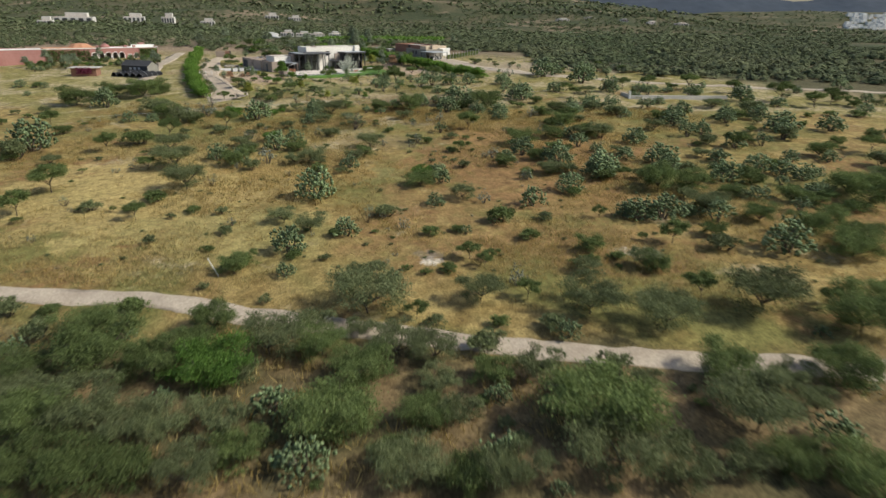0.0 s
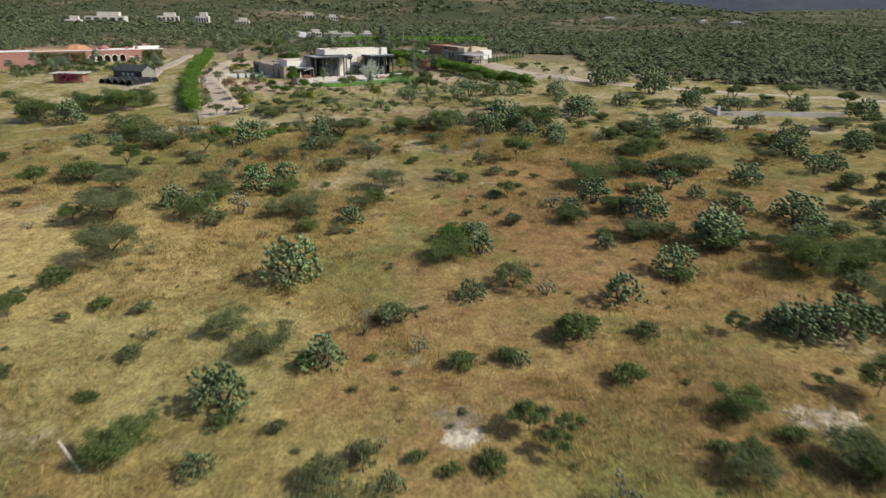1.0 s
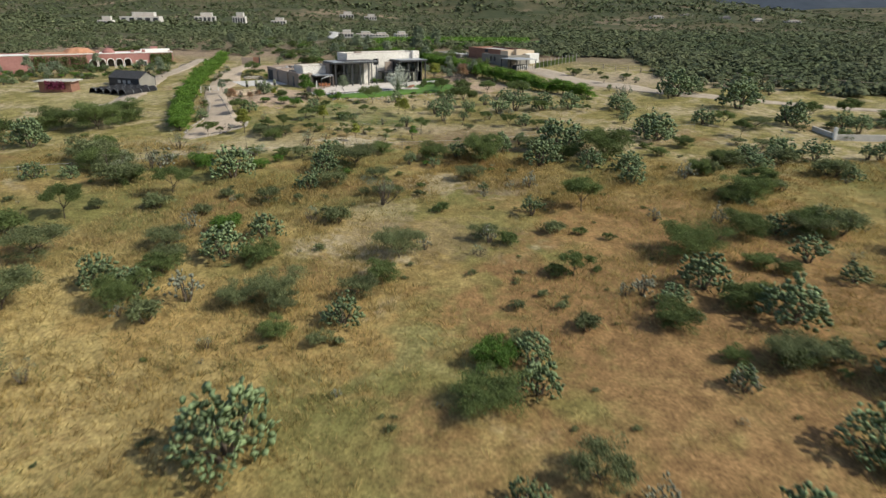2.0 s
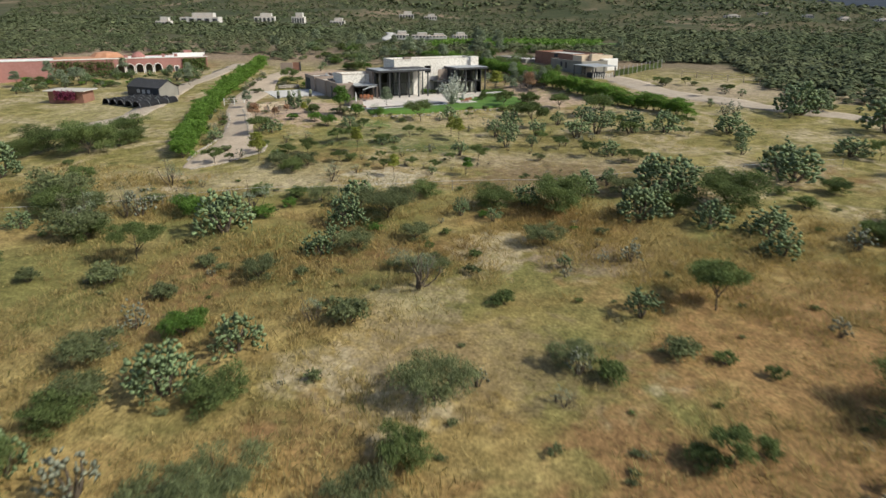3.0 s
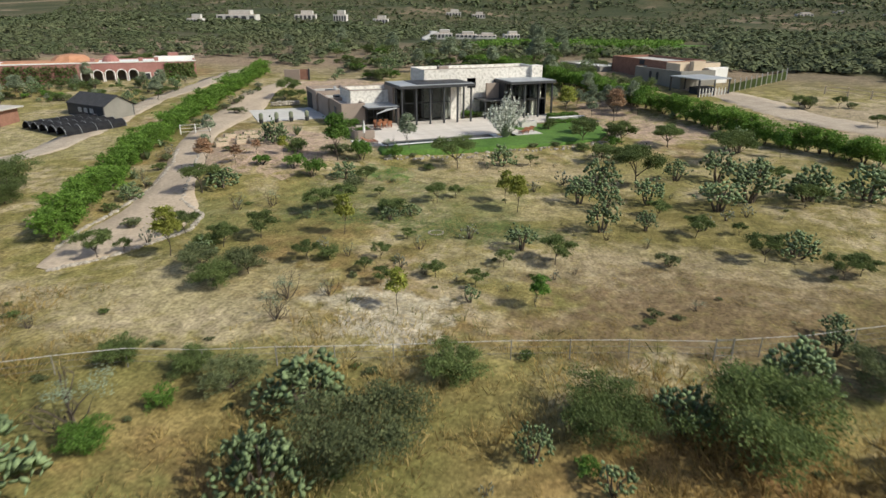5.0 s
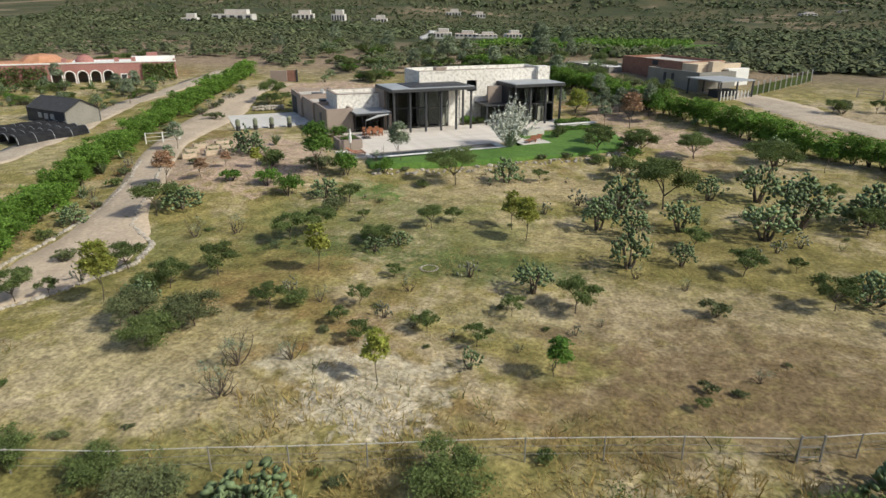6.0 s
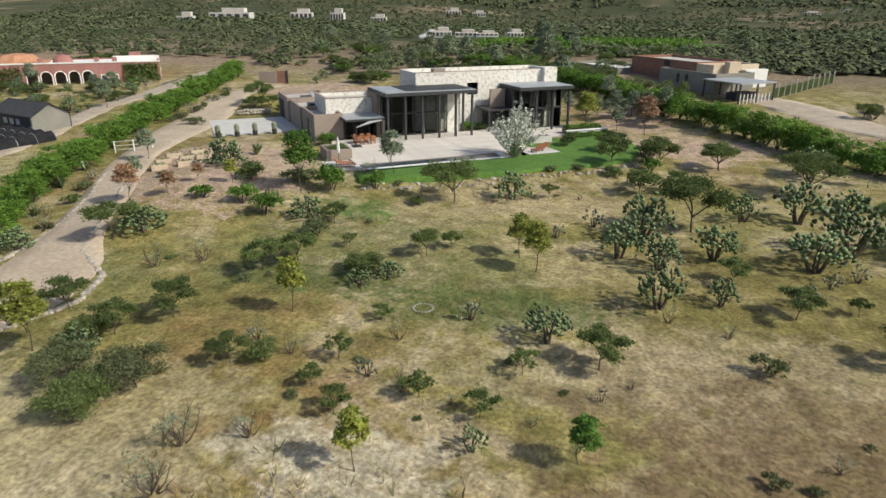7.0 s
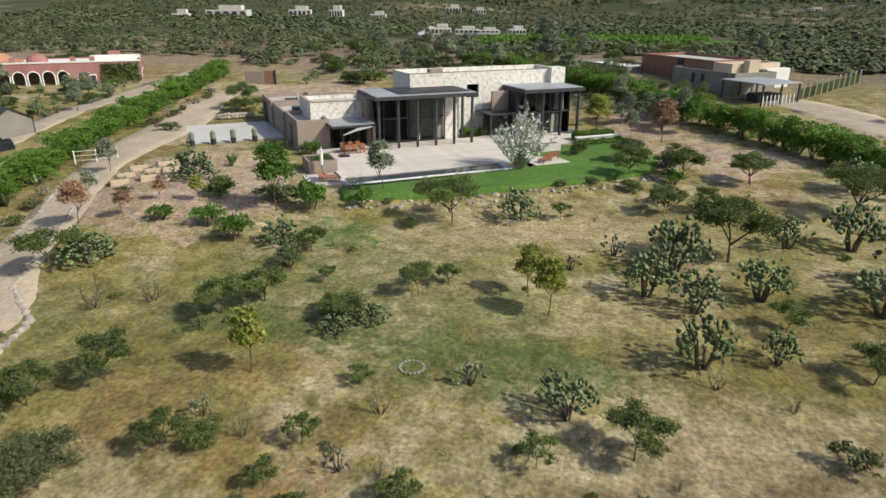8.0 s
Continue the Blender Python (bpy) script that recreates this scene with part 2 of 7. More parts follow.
M_WEED = ramp_mat("weed_leaf", [(0.12, 0.14, 0.045), (0.20, 0.19, 0.07)], 0.1, 0.9, fine=0.2, per_island=0.3, through_light=0.3, coord="World")
M_SCRUB = ramp_mat("scrub_leaf", [(0.075, 0.10, 0.042), (0.135, 0.145, 0.07)], 0.02, 0.85, fine=0.3, per_island=0.35, coord="World")
M_STONE = ramp_mat("white_stone", [(0.46, 0.42, 0.37), (0.72, 0.68, 0.62), (0.80, 0.76, 0.70)], 2.6, 0.85, 0.05, fine=0.2)
M_TAUPE = ramp_mat("taupe_render", [(0.285, 0.225, 0.185), (0.33, 0.265, 0.22)], 0.5, 0.9, 0.004, fine=0.05)
M_ROOFSLAB = ramp_mat("pale_roof", [(0.45, 0.41, 0.36), (0.55, 0.51, 0.46)], 0.5, 0.85, 0.004, fine=0.08)
M_STEEL = ramp_mat("charcoal_steel", [(0.045, 0.047, 0.05), (0.06, 0.06, 0.065)], 2, 0.5, fine=0.08, metal=0.2)
M_ROOFGREY = ramp_mat("grey_sheet_roof", [(0.33, 0.34, 0.35), (0.42, 0.43, 0.44)], 0.6, 0.5, fine=0.06, metal=0.1)
M_PAVE = ramp_mat("pale_paving", [(0.55, 0.49, 0.43), (0.66, 0.60, 0.54)], 0.8, 0.8, 0.004, fine=0.08, per_object=0.06)
M_JOINT = ramp_mat("joint_mortar", [(0.26, 0.235, 0.21), (0.34, 0.31, 0.28)], 0.8, 0.9, fine=0.1)
M_CONCRETE = ramp_mat("concrete", [(0.50, 0.47, 0.43), (0.60, 0.57, 0.53)], 0.5, 0.85, 0.005, fine=0.08)
M_WOOD = ramp_mat("reddish_wood", [(0.26, 0.10, 0.05), (0.38, 0.16, 0.08)], 3, 0.6, 0.004, fine=0.2)
M_WHITE = ramp_mat("white_paint", [(0.70, 0.68, 0.64), (0.80, 0.78, 0.75)], 0.7, 0.8, 0.003, fine=0.05)
M_PINK = ramp_mat("red_plaster", [(0.32, 0.145, 0.125), (0.40, 0.20, 0.175)], 0.25, 0.9, 0.01, fine=0.1)
M_TILE = ramp_mat("terracotta", [(0.42, 0.20, 0.11), (0.52, 0.27, 0.16)], 1.0, 0.85, 0.02, fine=0.15)
M_DARK = ramp_mat("dark_corrugated", [(0.035, 0.036, 0.04), (0.06, 0.06, 0.065)], 1.0, 0.7, fine=0.1)
M_NET = ramp_mat("black_shade_cloth", [(0.03, 0.03, 0.035), (0.055, 0.055, 0.06)], 1.5, 0.9, 0.03, fine=0.15)
M_BRICK = ramp_mat("brown_brick", [(0.23, 0.115, 0.08), (0.30, 0.16, 0.115)], 1.2, 0.9, 0.01, fine=0.15)
M_GREYWALL = ramp_mat("grey_render", [(0.21, 0.20, 0.175), (0.26, 0.245, 0.215)], 0.4, 0.9, 0.004, fine=0.06)
M_CREAM = ramp_mat("cream_render", [(0.50, 0.40, 0.29), (0.58, 0.47, 0.35)], 0.4, 0.9, 0.004, fine=0.05)
M_ROCK = ramp_mat("field_rock", [(0.30, 0.26, 0.21), (0.46, 0.41, 0.35)], 1.5, 0.9, 0.03, fine=0.2, per_object=0.2)
# walls and floors behind openings: the dimness of the rooms is in the colour
M_INSIDE = ramp_mat("shade_toned_interior", [(0.12, 0.10, 0.085), (0.17, 0.145, 0.12)], 0.5, 0.9, fine=0.05)
M_CURTAIN = ramp_mat("pale_curtain", [(0.55, 0.48, 0.40), (0.66, 0.58, 0.5)], 2.0, 0.9, fine=0.08)
# the blue-grey of distance haze is put straight into the mountains' colour
M_RANGE = ramp_mat("haze_blue_range", [(0.055, 0.068, 0.088), (0.085, 0.096, 0.115)], 0.0025, 1.0, 0.0, 6.0, fine=0.1, coord="World", spec=0.0)


def glass_mat(name, tint, rough=0.03):
    m = bpy.data.materials.new(name)
    m.use_nodes = True
    b = m.node_tree.nodes["Principled BSDF"]
    b.inputs["Base Color"].default_value = (*tint, 1)
    b.inputs["Roughness"].default_value = rough
    b.inputs["Transmission Weight"].default_value = 1.0
    b.inputs["IOR"].default_value = 1.1
    return m


M_GLASS = glass_mat("window_glass", (0.5, 0.55, 0.55))
M_WATER = ramp_mat("pool_water", [(0.05, 0.065, 0.075), (0.075, 0.09, 0.10)], 0.5, 0.15, 0.006, fine=0.1, spec=0.5)


# ---- building helpers ----
def bm_mesh(name, bm):
    me = bpy.data.meshes.new(name)
    bm.to_mesh(me)
    bm.free()
    return me


def part(name, bm, material, parent=None, label=""):
    me = bm if isinstance(bm, bpy.types.Mesh) else bm_mesh(name, bm)
    if not me.materials:
        me.materials.append(material)
    ob = new(name, me)
    ob.parent = parent
    return tagged(ob, label)


def thing(name, m, label, category, group="", kind=""):
    ob = new(name)
    ob.matrix_basis = m
    return tagged(ob, label, category, group, kind)


def box(bm, x0, x1, y0, y1, z0, z1, bevel=0.0, top_shift=(0, 0)):
    vs = [bm.verts.new(p) for p in ((x0, y0, z0), (x1, y0, z0), (x1, y1, z0), (x0, y1, z0), (x0 + top_shift[0], y0 + top_shift[1], z1), (x1 + top_shift[0], y0 + top_shift[1], z1), (x1 + top_shift[0], y1 + top_shift[1], z1), (x0 + top_shift[0], y1 + top_shift[1], z1))]
    fs = [bm.faces.new([vs[i] for i in f]) for f in ((0, 3, 2, 1), (4, 5, 6, 7), (0, 1, 5, 4), (1, 2, 6, 5), (2, 3, 7, 6), (3, 0, 4, 7))]
    if bevel:
        es = list({e for f in fs for e in f.edges})
        bmesh.ops.bevel(bm, geom=es, offset=bevel, segments=1, affect="EDGES")
    return bm


def boxm(*a, **k):
    return box(bmesh.new(), *a, **k)


def tube(bm, path, radii, sides=6):
    """A tapered tube along a path."""
    rings = []
    for i, p in enumerate(path):
        p = Vector(p)
        d = (Vector(path[min(i + 1, len(path) - 1)]) - Vector(path[max(i - 1, 0)])).normalized()
        a = d.orthogonal().normalized()
        c = d.cross(a)
        rings.append([bm.verts.new(p + radii[i] * (math.cos(2 * math.pi * k / sides) * a + math.sin(2 * math.pi * k / sides) * c)) for k in range(sides)])
    for r, s in zip(rings, rings[1:]):
        for k in range(sides):
            bm.faces.new((r[k], r[(k + 1) % sides], s[(k + 1) % sides], s[k]))
    bm.faces.new(rings[0][::-1])
    bm.faces.new(rings[-1])
    return bm


def quads(name, verts):
    """A mesh of loose faces from an array (n, corners, 3)."""
    verts = np.asarray(verts, dtype=np.float32)
    k = verts.shape[1]
    v = verts.reshape(-1, 3)
    nf = len(v) // k
    me = bpy.data.meshes.new(name)
    me.vertices.add(len(v))
    me.vertices.foreach_set("co", v.ravel())
    me.loops.add(k * nf)
    me.loops.foreach_set("vertex_index", np.arange(k * nf, dtype=np.int32))
    me.polygons.add(nf)
    me.polygons.foreach_set("loop_start", np.arange(0, k * nf, k, dtype=np.int32))
    me.update(calc_edges=True)
    return me


def sprays(rng, centres, length, width, lift=0.25):
    """Leaf sprays: a slim three-cornered leaf at each centre, turned every way but mostly rising."""
    k = len(centres)
    d = rng.normal(size=(k, 3))
    d[:, 2] = d[:, 2] * 0.6 + lift
    d /= np.linalg.norm(d, axis=1)[:, None]
    s = np.cross(d, rng.normal(size=(k, 3)))
    s /= np.linalg.norm(s, axis=1)[:, None] + 1e-9
    L = (1.2 * length * rng.uniform(0.6, 1.4, k))[:, None]
    W = (1.35 * width * rng.uniform(0.6, 1.4, k))[:, None]
    c = np.asarray(centres)
    return np.stack([c - d * L / 2, c + d * L * 0.3 + s * W / 2, c + d * L * 0.5 - s * W / 2], axis=1)


def smooth(a, b, x):
    k = np.clip((x - a) / (b - a), 0, 1)
    return k * k * (3 - 2 * k)


# ---- the lie of the land ----
T = 11.3
HA = radians(38.5)
HO = (-44.27, 211.16)
HU, HV = (math.cos(HA), math.sin(HA)), (-math.sin(HA), math.cos(HA))


def lumps(x, y, f, s=0.0):
    return np.sin(x * f + 1.3 * np.sin(y * f * 0.7 + s)) * np.cos(y * f * 0.9 + 0.8 * np.sin(x * f * 1.3 + 2 * s))


def land(x, y):
    """Height of the ground: a hillside rising to the house, then a level plain with hills."""
    x, y = np.asarray(x, float), np.asarray(y, float)
    k = np.clip((y - 250) / 100, 0, 1)
    z = 0.0524 * np.minimum(y, 250) + 5.24 * (k - k * k / 2)
    z = z + 0.10 * lumps(x, y, 0.45) + 0.16 * lumps(x, y, 0.17, 1.0)
    u = (x - HO[0]) * HU[0] + (y - HO[1]) * HU[1]
    v = (x - HO[0]) * HV[0] + (y - HO[1]) * HV[1]
    d = np.maximum(np.maximum(-22 - u, u - 24), np.maximum(-9 - v, v - 25))
    w = smooth(14, 0, d)
    z = z * (1 - w) + (T - 0.12) * w
    # behind the house the land dips to a wide plain; hills close it in the west and north
    z = z - 15 * smooth(330, 950, y) * smooth(-420, -150, x)
    far = smooth(330, 1500, y)
    z = z + far * (6 * lumps(x, y, 0.0052, 2.0) + 3 * lumps(x, y, 0.013, 0.4))
    z = z + 95 * smooth(750, 2100, y) * smooth(820, -380, x - 0.12 * y) * (1 + 0.25 * lumps(x, y, 0.006, 0.5))
    z = z - 12 * smooth(300, 1600, y) * smooth(50, 700, x - 0.15 * y)
    z = z + 60 * smooth(2350, 3300, y) * smooth(700, 1500, x)
    return z


def at(x, y, dz=0.0):
    return float(land(x, y)) + dz


def grid_mesh(name, xs, ys, fz):
    X, Y = np.meshgrid(xs, ys)
    Z = fz(X, Y)
    v = np.stack([X, Y, Z], -1).reshape(-1, 3)
    nx, ny = len(xs), len(ys)
    i = (np.arange(ny - 1)[:, None] * nx + np.arange(nx - 1)[None, :]).ravel()
    f = np.stack([i, i + 1, i + nx + 1, i + nx], 1).astype(np.int32)
    me = bpy.data.meshes.new(name)
    me.vertices.add(len(v))
    me.vertices.foreach_set("co", v.astype(np.float32).ravel())
    me.loops.add(f.size)
    me.loops.foreach_set("vertex_index", f.ravel())
    me.polygons.add(len(f))
    me.polygons.foreach_set("loop_start", np.arange(0, f.size, 4, dtype=np.int32))
    me.polygons.foreach_set("use_smooth", np.ones(len(f), dtype=bool))
    me.update(calc_edges=True)
    return me


def spread(a, b, step, far, grow):
    """Grid lines: even from a to b, then ever wider out to far on both sides."""
    mid = list(np.arange(a, b + step, step))
    s, p, up = step, mid[-1], []
    while p < far:
        s *= grow
        p += s
        up.append(p)
    s, p, down = step, mid[0], []
    while p > -far:
        s *= grow
        p -= s
        down.append(p)
    return np.array(down[::-1] + mid + up)


_xs, _ys = spread(-150, 110, 2.2, 4200, 1.06), spread(-10, 300, 2.2, 4300, 1.05)
ground = part("ground", grid_mesh("ground", _xs, _ys, land), M_GROUND)
tagged(ground, "dry golden grassland rising to a level scrub plain", "ground", kind="structure")


def range_mesh():
    """A long mountain ridge far beyond the plain."""
    def fz(X, Y):
        return -20 + (smooth(3300, 3900, Y) * (150 + 50 * lumps(X, Y, 0.0021, 0.2) + 18 * lumps(X, Y, 0.009, 1.0)))
    return grid_mesh("mountain_range", np.linspace(-3900, 3900, 90), np.linspace(3250, 4150, 16), fz)


tagged(part("mountain_range", range_mesh(), M_RANGE), "wooded mountain range beyond the plain, coloured blue-grey for distance haze", "mountains", kind="structure")


def ribbon(name, line, widths, dz, material, label, category, step=1.5, wobble=0.25, seed=3):
    """A track laid on the ground along a line of points, with uneven edges and a slightly domed cross-section."""
    r = random.Random(seed)
    pts = [Vector((*p, 0)) for p in line]
    fine = []
    n = len(pts)
    for i in range(n - 1):
        p0, p1, p2, p3 = pts[max(i - 1, 0)], pts[i], pts[i + 1], pts[min(i + 2, n - 1)]
        k = max(2, int((p2 - p1).length / step))
        for j in range(k):
            t = j / k
            q = 0.5 * ((2 * p1) + (p2 - p0) * t + (2 * p0 - 5 * p1 + 4 * p2 - p3) * t * t + (3 * p1 - p0 - 3 * p2 + p3) * t ** 3)
            fine.append((q, widths[i] * (1 - t) + widths[i + 1] * t))
    fine.append((pts[-1], widths[-1]))
    bm = bmesh.new()
    rows = []
    for i, (q, w) in enumerate(fine):
        d = (fine[min(i + 1, len(fine) - 1)][0] - fine[max(i - 1, 0)][0]).normalized()
        s = Vector((-d.y, d.x, 0))
        row = []
        for k, a in enumerate((-0.5, -0.46, -0.25, 0, 0.25, 0.46, 0.5)):
            e = r.uniform(-wobble, wobble) if k in (0, 1, 5, 6) else 0
            p = q + s * (a * w + e)
            row.append(bm.verts.new((p.x, p.y, at(p.x, p.y, dz if 0 < k < 6 else -0.08))))
        rows.append(row)
    for a, c in zip(rows, rows[1:]):
        for k in range(6):
            f = bm.faces.new((a[k], c[k], c[k + 1], a[k + 1]))
            f.smooth = True
    bmesh.ops.recalc_face_normals(bm, faces=bm.faces)
    ob = part(name, bm, material)
    return tagged(ob, label, category, kind="structure")


# ---- tracks and surfaces on the ground ----
ribbon("road", [(-95, 63), (-70, 61), (-43.2, 57.9), (-29.4, 57.3), (-18.5, 54.2), (-9.3, 52.4), (-1, 50.8), (5.8, 49.4), (10.5, 48.6), (19.8, 47.6), (29, 47), (37, 46.6), (60, 46), (95, 44)], [3.2] * 14, 0.05, M_ROAD, "pale dirt road with worn uneven edges", "road")
ribbon("driveway", [(-57, 159.2), (-56.6, 162.5), (-55.8, 167), (-56.2, 171), (-59.2, 176.7), (-62.6, 183.8), (-66.4, 190.6), (-69.8, 197.6), (-73.2, 208), (-76, 217), (-79.5, 226), (-81.5, 236), (-81, 245)], [1.4, 4.6, 8.2, 8.0, 5.4, 4.8, 4.6, 4.6, 6.5, 7, 6.5, 5, 5], 0.08, M_GRAVEL, "pinkish gravel driveway climbing to the house", "driveway", wobble=0.12)
ribbon("west_track", [(-90, 172), (-86, 186), (-90, 203), (-95.5, 221), (-98, 238), (-101, 256)], [5, 5, 4.5, 4.5, 4.5, 4], 0.05, M_ROAD, "dusty track along the outside of the hedge", "track", wobble=0.4)
ribbon("east_track", [(-12, 262), (2, 244), (8, 232), (20, 220), (40, 207), (70, 197), (119, 188), (200, 180)], [5, 7, 8, 7, 4.5, 3.5, 3.2, 3], 0.05, M_ROAD, "pale dirt track past the neighbouring lot", "track", wobble=0.5)


# ---- plants ----
def taper(rng, bm, base, tip, r0, bend=0.25, sides=6, n=4):
    base, tip = Vector(base), Vector(tip)
    L = (tip - base).length
    path, rad = [], []
    off = Vector((rng.normal() * bend * L, rng.normal() * bend * L, rng.normal() * bend * L * 0.4))
    for i in range(n + 1):
        t = i / n
        path.append(base.lerp(tip, t) + off * math.sin(math.pi * t) * 0.6)
        rad.append(r0 * (1 - 0.75 * t))
    tube(bm, path, rad, sides)
    return path


def wood_frame(rng, height, spreadw, trunk_h, r0, limbs):
    """Trunk with forking limbs; returns the bmesh and the limb tips."""
    bm = bmesh.new()
    tips = []
    top = Vector((rng.normal() * 0.06 * height, rng.normal() * 0.06 * height, trunk_h))
    taper(rng, bm, (0, 0, -0.25), top, r0, 0.1, 7)
    for i in range(limbs):
        a = 2 * math.pi * (i + rng.uniform(-0.3, 0.3)) / limbs
        r = spreadw * rng.uniform(0.45, 0.8)
        tip = Vector((math.cos(a) * r, math.sin(a) * r, height * rng.uniform(0.6, 0.88)))
        path = taper(rng, bm, top * rng.uniform(0.6, 1.0), tip, r0 * 0.6, 0.12, 4)
        tips.append(tip)
        for j in range(2):
            q = path[rng.integers(2, 4)]
            a2 = a + rng.uniform(-0.9, 0.9)
            t2 = q + Vector((math.cos(a2), math.sin(a2), rng.uniform(0.3, 1.0))) * spreadw * 0.4
            taper(rng, bm, q, t2, r0 * 0.3, 0.1, 3, 2)
            tips.append(t2)
    return bm, tips


DETAIL = [1.0, 1.0]


def crown_quads(rng, lobes, clumps, per, clump_r, length, width):
    """Foliage: lobes (centre, radii) carry clumps on their outer part, each clump many leaf sprays."""
    clumps, per = clumps * DETAIL[0] ** 0.5, max(5, int(per * DETAIL[0] ** 0.5))
    length, width = length * DETAIL[1], width * DETAIL[1]
    out = []
    share = np.array([l[1][0] * l[1][1] for l in lobes])
    share = share / share.sum()
    for (c, r), s in zip(lobes, share):
        k = max(3, int(clumps * s))
        d = rng.normal(size=(k, 3))
        d /= np.linalg.norm(d, axis=1)[:, None]
        d[:, 2] = np.where(d[:, 2] < -0.35, -d[:, 2], d[:, 2])
        rad = rng.uniform(0.55, 1.0, k) ** 0.6
        pc = np.asarray(c) + d * rad[:, None] * np.asarray(r)
        for p in pc:
            q = rng.normal(size=(per, 3)) * clump_r * rng.uniform(0.7, 1.3)
            q[:, 2] *= 0.6
            out.append(sprays(rng, p + q, length, width))
    return np.concatenate(out)


# every plant prototype is about 1 m across its crown and scaled where it stands
def mesquite_parts(seed, clumps=190, skirts=5, lift=0.0):
    """Spreading thorn tree: a lopsided crown of many small tufted lobes over low forking limbs."""
    rng = np.random.default_rng(seed)
    bm, tips = wood_frame(rng, 0.62, 0.54, 0.12 + lift, 0.026, 6)
    lobes = [((rng.normal() * 0.08, rng.normal() * 0.08, 0.32 + lift), (0.27, 0.27, 0.15))]
    for t in tips:
        k = rng.uniform(0.6, 1.0)
        lobes.append(((t.x * k, t.y * k, min(t.z, 0.54) * rng.uniform(0.72, 1.0) + lift * 0.5), (rng.uniform(0.1, 0.2), rng.uniform(0.1, 0.2), rng.uniform(0.06, 0.12))))
    for x in rng.uniform(0, 6.28, skirts):
        r = rng.uniform(0.2, 0.42)
        lobes.append(((math.cos(x) * r, math.sin(x) * r, 0.15), (rng.uniform(0.1, 0.19), rng.uniform(0.1, 0.19), 0.1)))
    return bm, crown_quads(rng, lobes, clumps, 26, 0.05, 0.044, 0.021)


def tree_parts(seed):
    rng = np.random.default_rng(seed)
    bm, tips = wood_frame(rng, 0.85, 0.5, 0.34, 0.026, 4)
    lobes = [((0, 0, 0.72), (0.2, 0.2, 0.12))]
    for t in tips:
        lobes.append(((t.x, t.y, t.z), (rng.uniform(0.12, 0.2), rng.uniform(0.12, 0.2), rng.uniform(0.07, 0.12))))
    return bm, crown_quads(rng, lobes, 135, 24, 0.05, 0.058, 0.028)


def young_parts(seed):
    rng = np.random.default_rng(seed)
    bm, tips = wood_frame(rng, 1.5, 0.3, 0.7, 0.022, 4)
    lobes = [((0, 0, 1.35), (0.28, 0.28, 0.4)), ((0, 0.05, 1.0), (0.36, 0.36, 0.25))]
    return bm, crown_quads(rng, lobes, 110, 20, 0.06, 0.085, 0.045)


def bush_parts(seed):
    rng = np.random.default_rng(seed)
    bm = bmesh.new()
    for i in range(7):
        a = rng.uniform(0, 6.28)
        taper(rng, bm, (0, 0, -0.1), (math.cos(a) * 0.32, math.sin(a) * 0.32, rng.uniform(0.25, 0.45)), 0.018, 0.1, 4, 3)
    lobes = [((rng.normal() * 0.16, rng.normal() * 0.16, 0.18 + rng.uniform(0, 0.14)), (rng.uniform(0.18, 0.3), rng.uniform(0.18, 0.3), rng.uniform(0.13, 0.2))) for _ in range(6)]
    return bm, crown_quads(rng, lobes, 55, 20, 0.055, 0.08, 0.037)


def dead_parts(seed):
    rng = np.random.default_rng(seed)
    bm = bmesh.new()
    for i in range(9):
        a = rng.uniform(0, 6.28)
        tip = (math.cos(a) * rng.uniform(0.25, 0.6), math.sin(a) * rng.uniform(0.25, 0.6), rng.uniform(0.35, 0.85))
        path = taper(rng, bm, (0, 0, -0.1), tip, 0.024, 0.2, 5, 4)
        for j in range(4):
            q = path[rng.integers(2, 5)]
            taper(rng, bm, q, q + Vector(rng.normal(size=3) * 0.14 + np.array([0, 0, 0.1])), 0.010, 0.1, 3, 1)
    lobes = [((rng.normal() * 0.25, rng.normal() * 0.25, rng.uniform(0.4, 0.8)), (0.16, 0.16, 0.12)) for _ in range(6)]
    return bm, crown_quads(rng, lobes, 42, 10, 0.06, 0.05, 0.02)


def pad_mesh(bm, m, w, h, th):
    """One cactus pad: an egg-shaped disc with a swollen middle, standing on its narrow end."""
    n = 6
    front, back = bm.verts.new(m @ Vector((0, -th, h * 0.55))), bm.verts.new(m @ Vector((0, th, h * 0.55)))
    ring = []
    for k in range(n):
        a = 2 * math.pi * k / n - math.pi / 2
        s = 0.5 + 0.5 * math.sin(a)
        ring.append(bm.verts.new(m @ Vector((math.cos(a) * w * (0.34 + 0.2 * s), 0, h * s))))
    for k in range(n):
        for c, flip in ((front, 0), (back, 1)):
            v = (ring[k], ring[(k + 1) % n], c)
            f = bm.faces.new(v[::-1] if flip else v)
            f.smooth = True


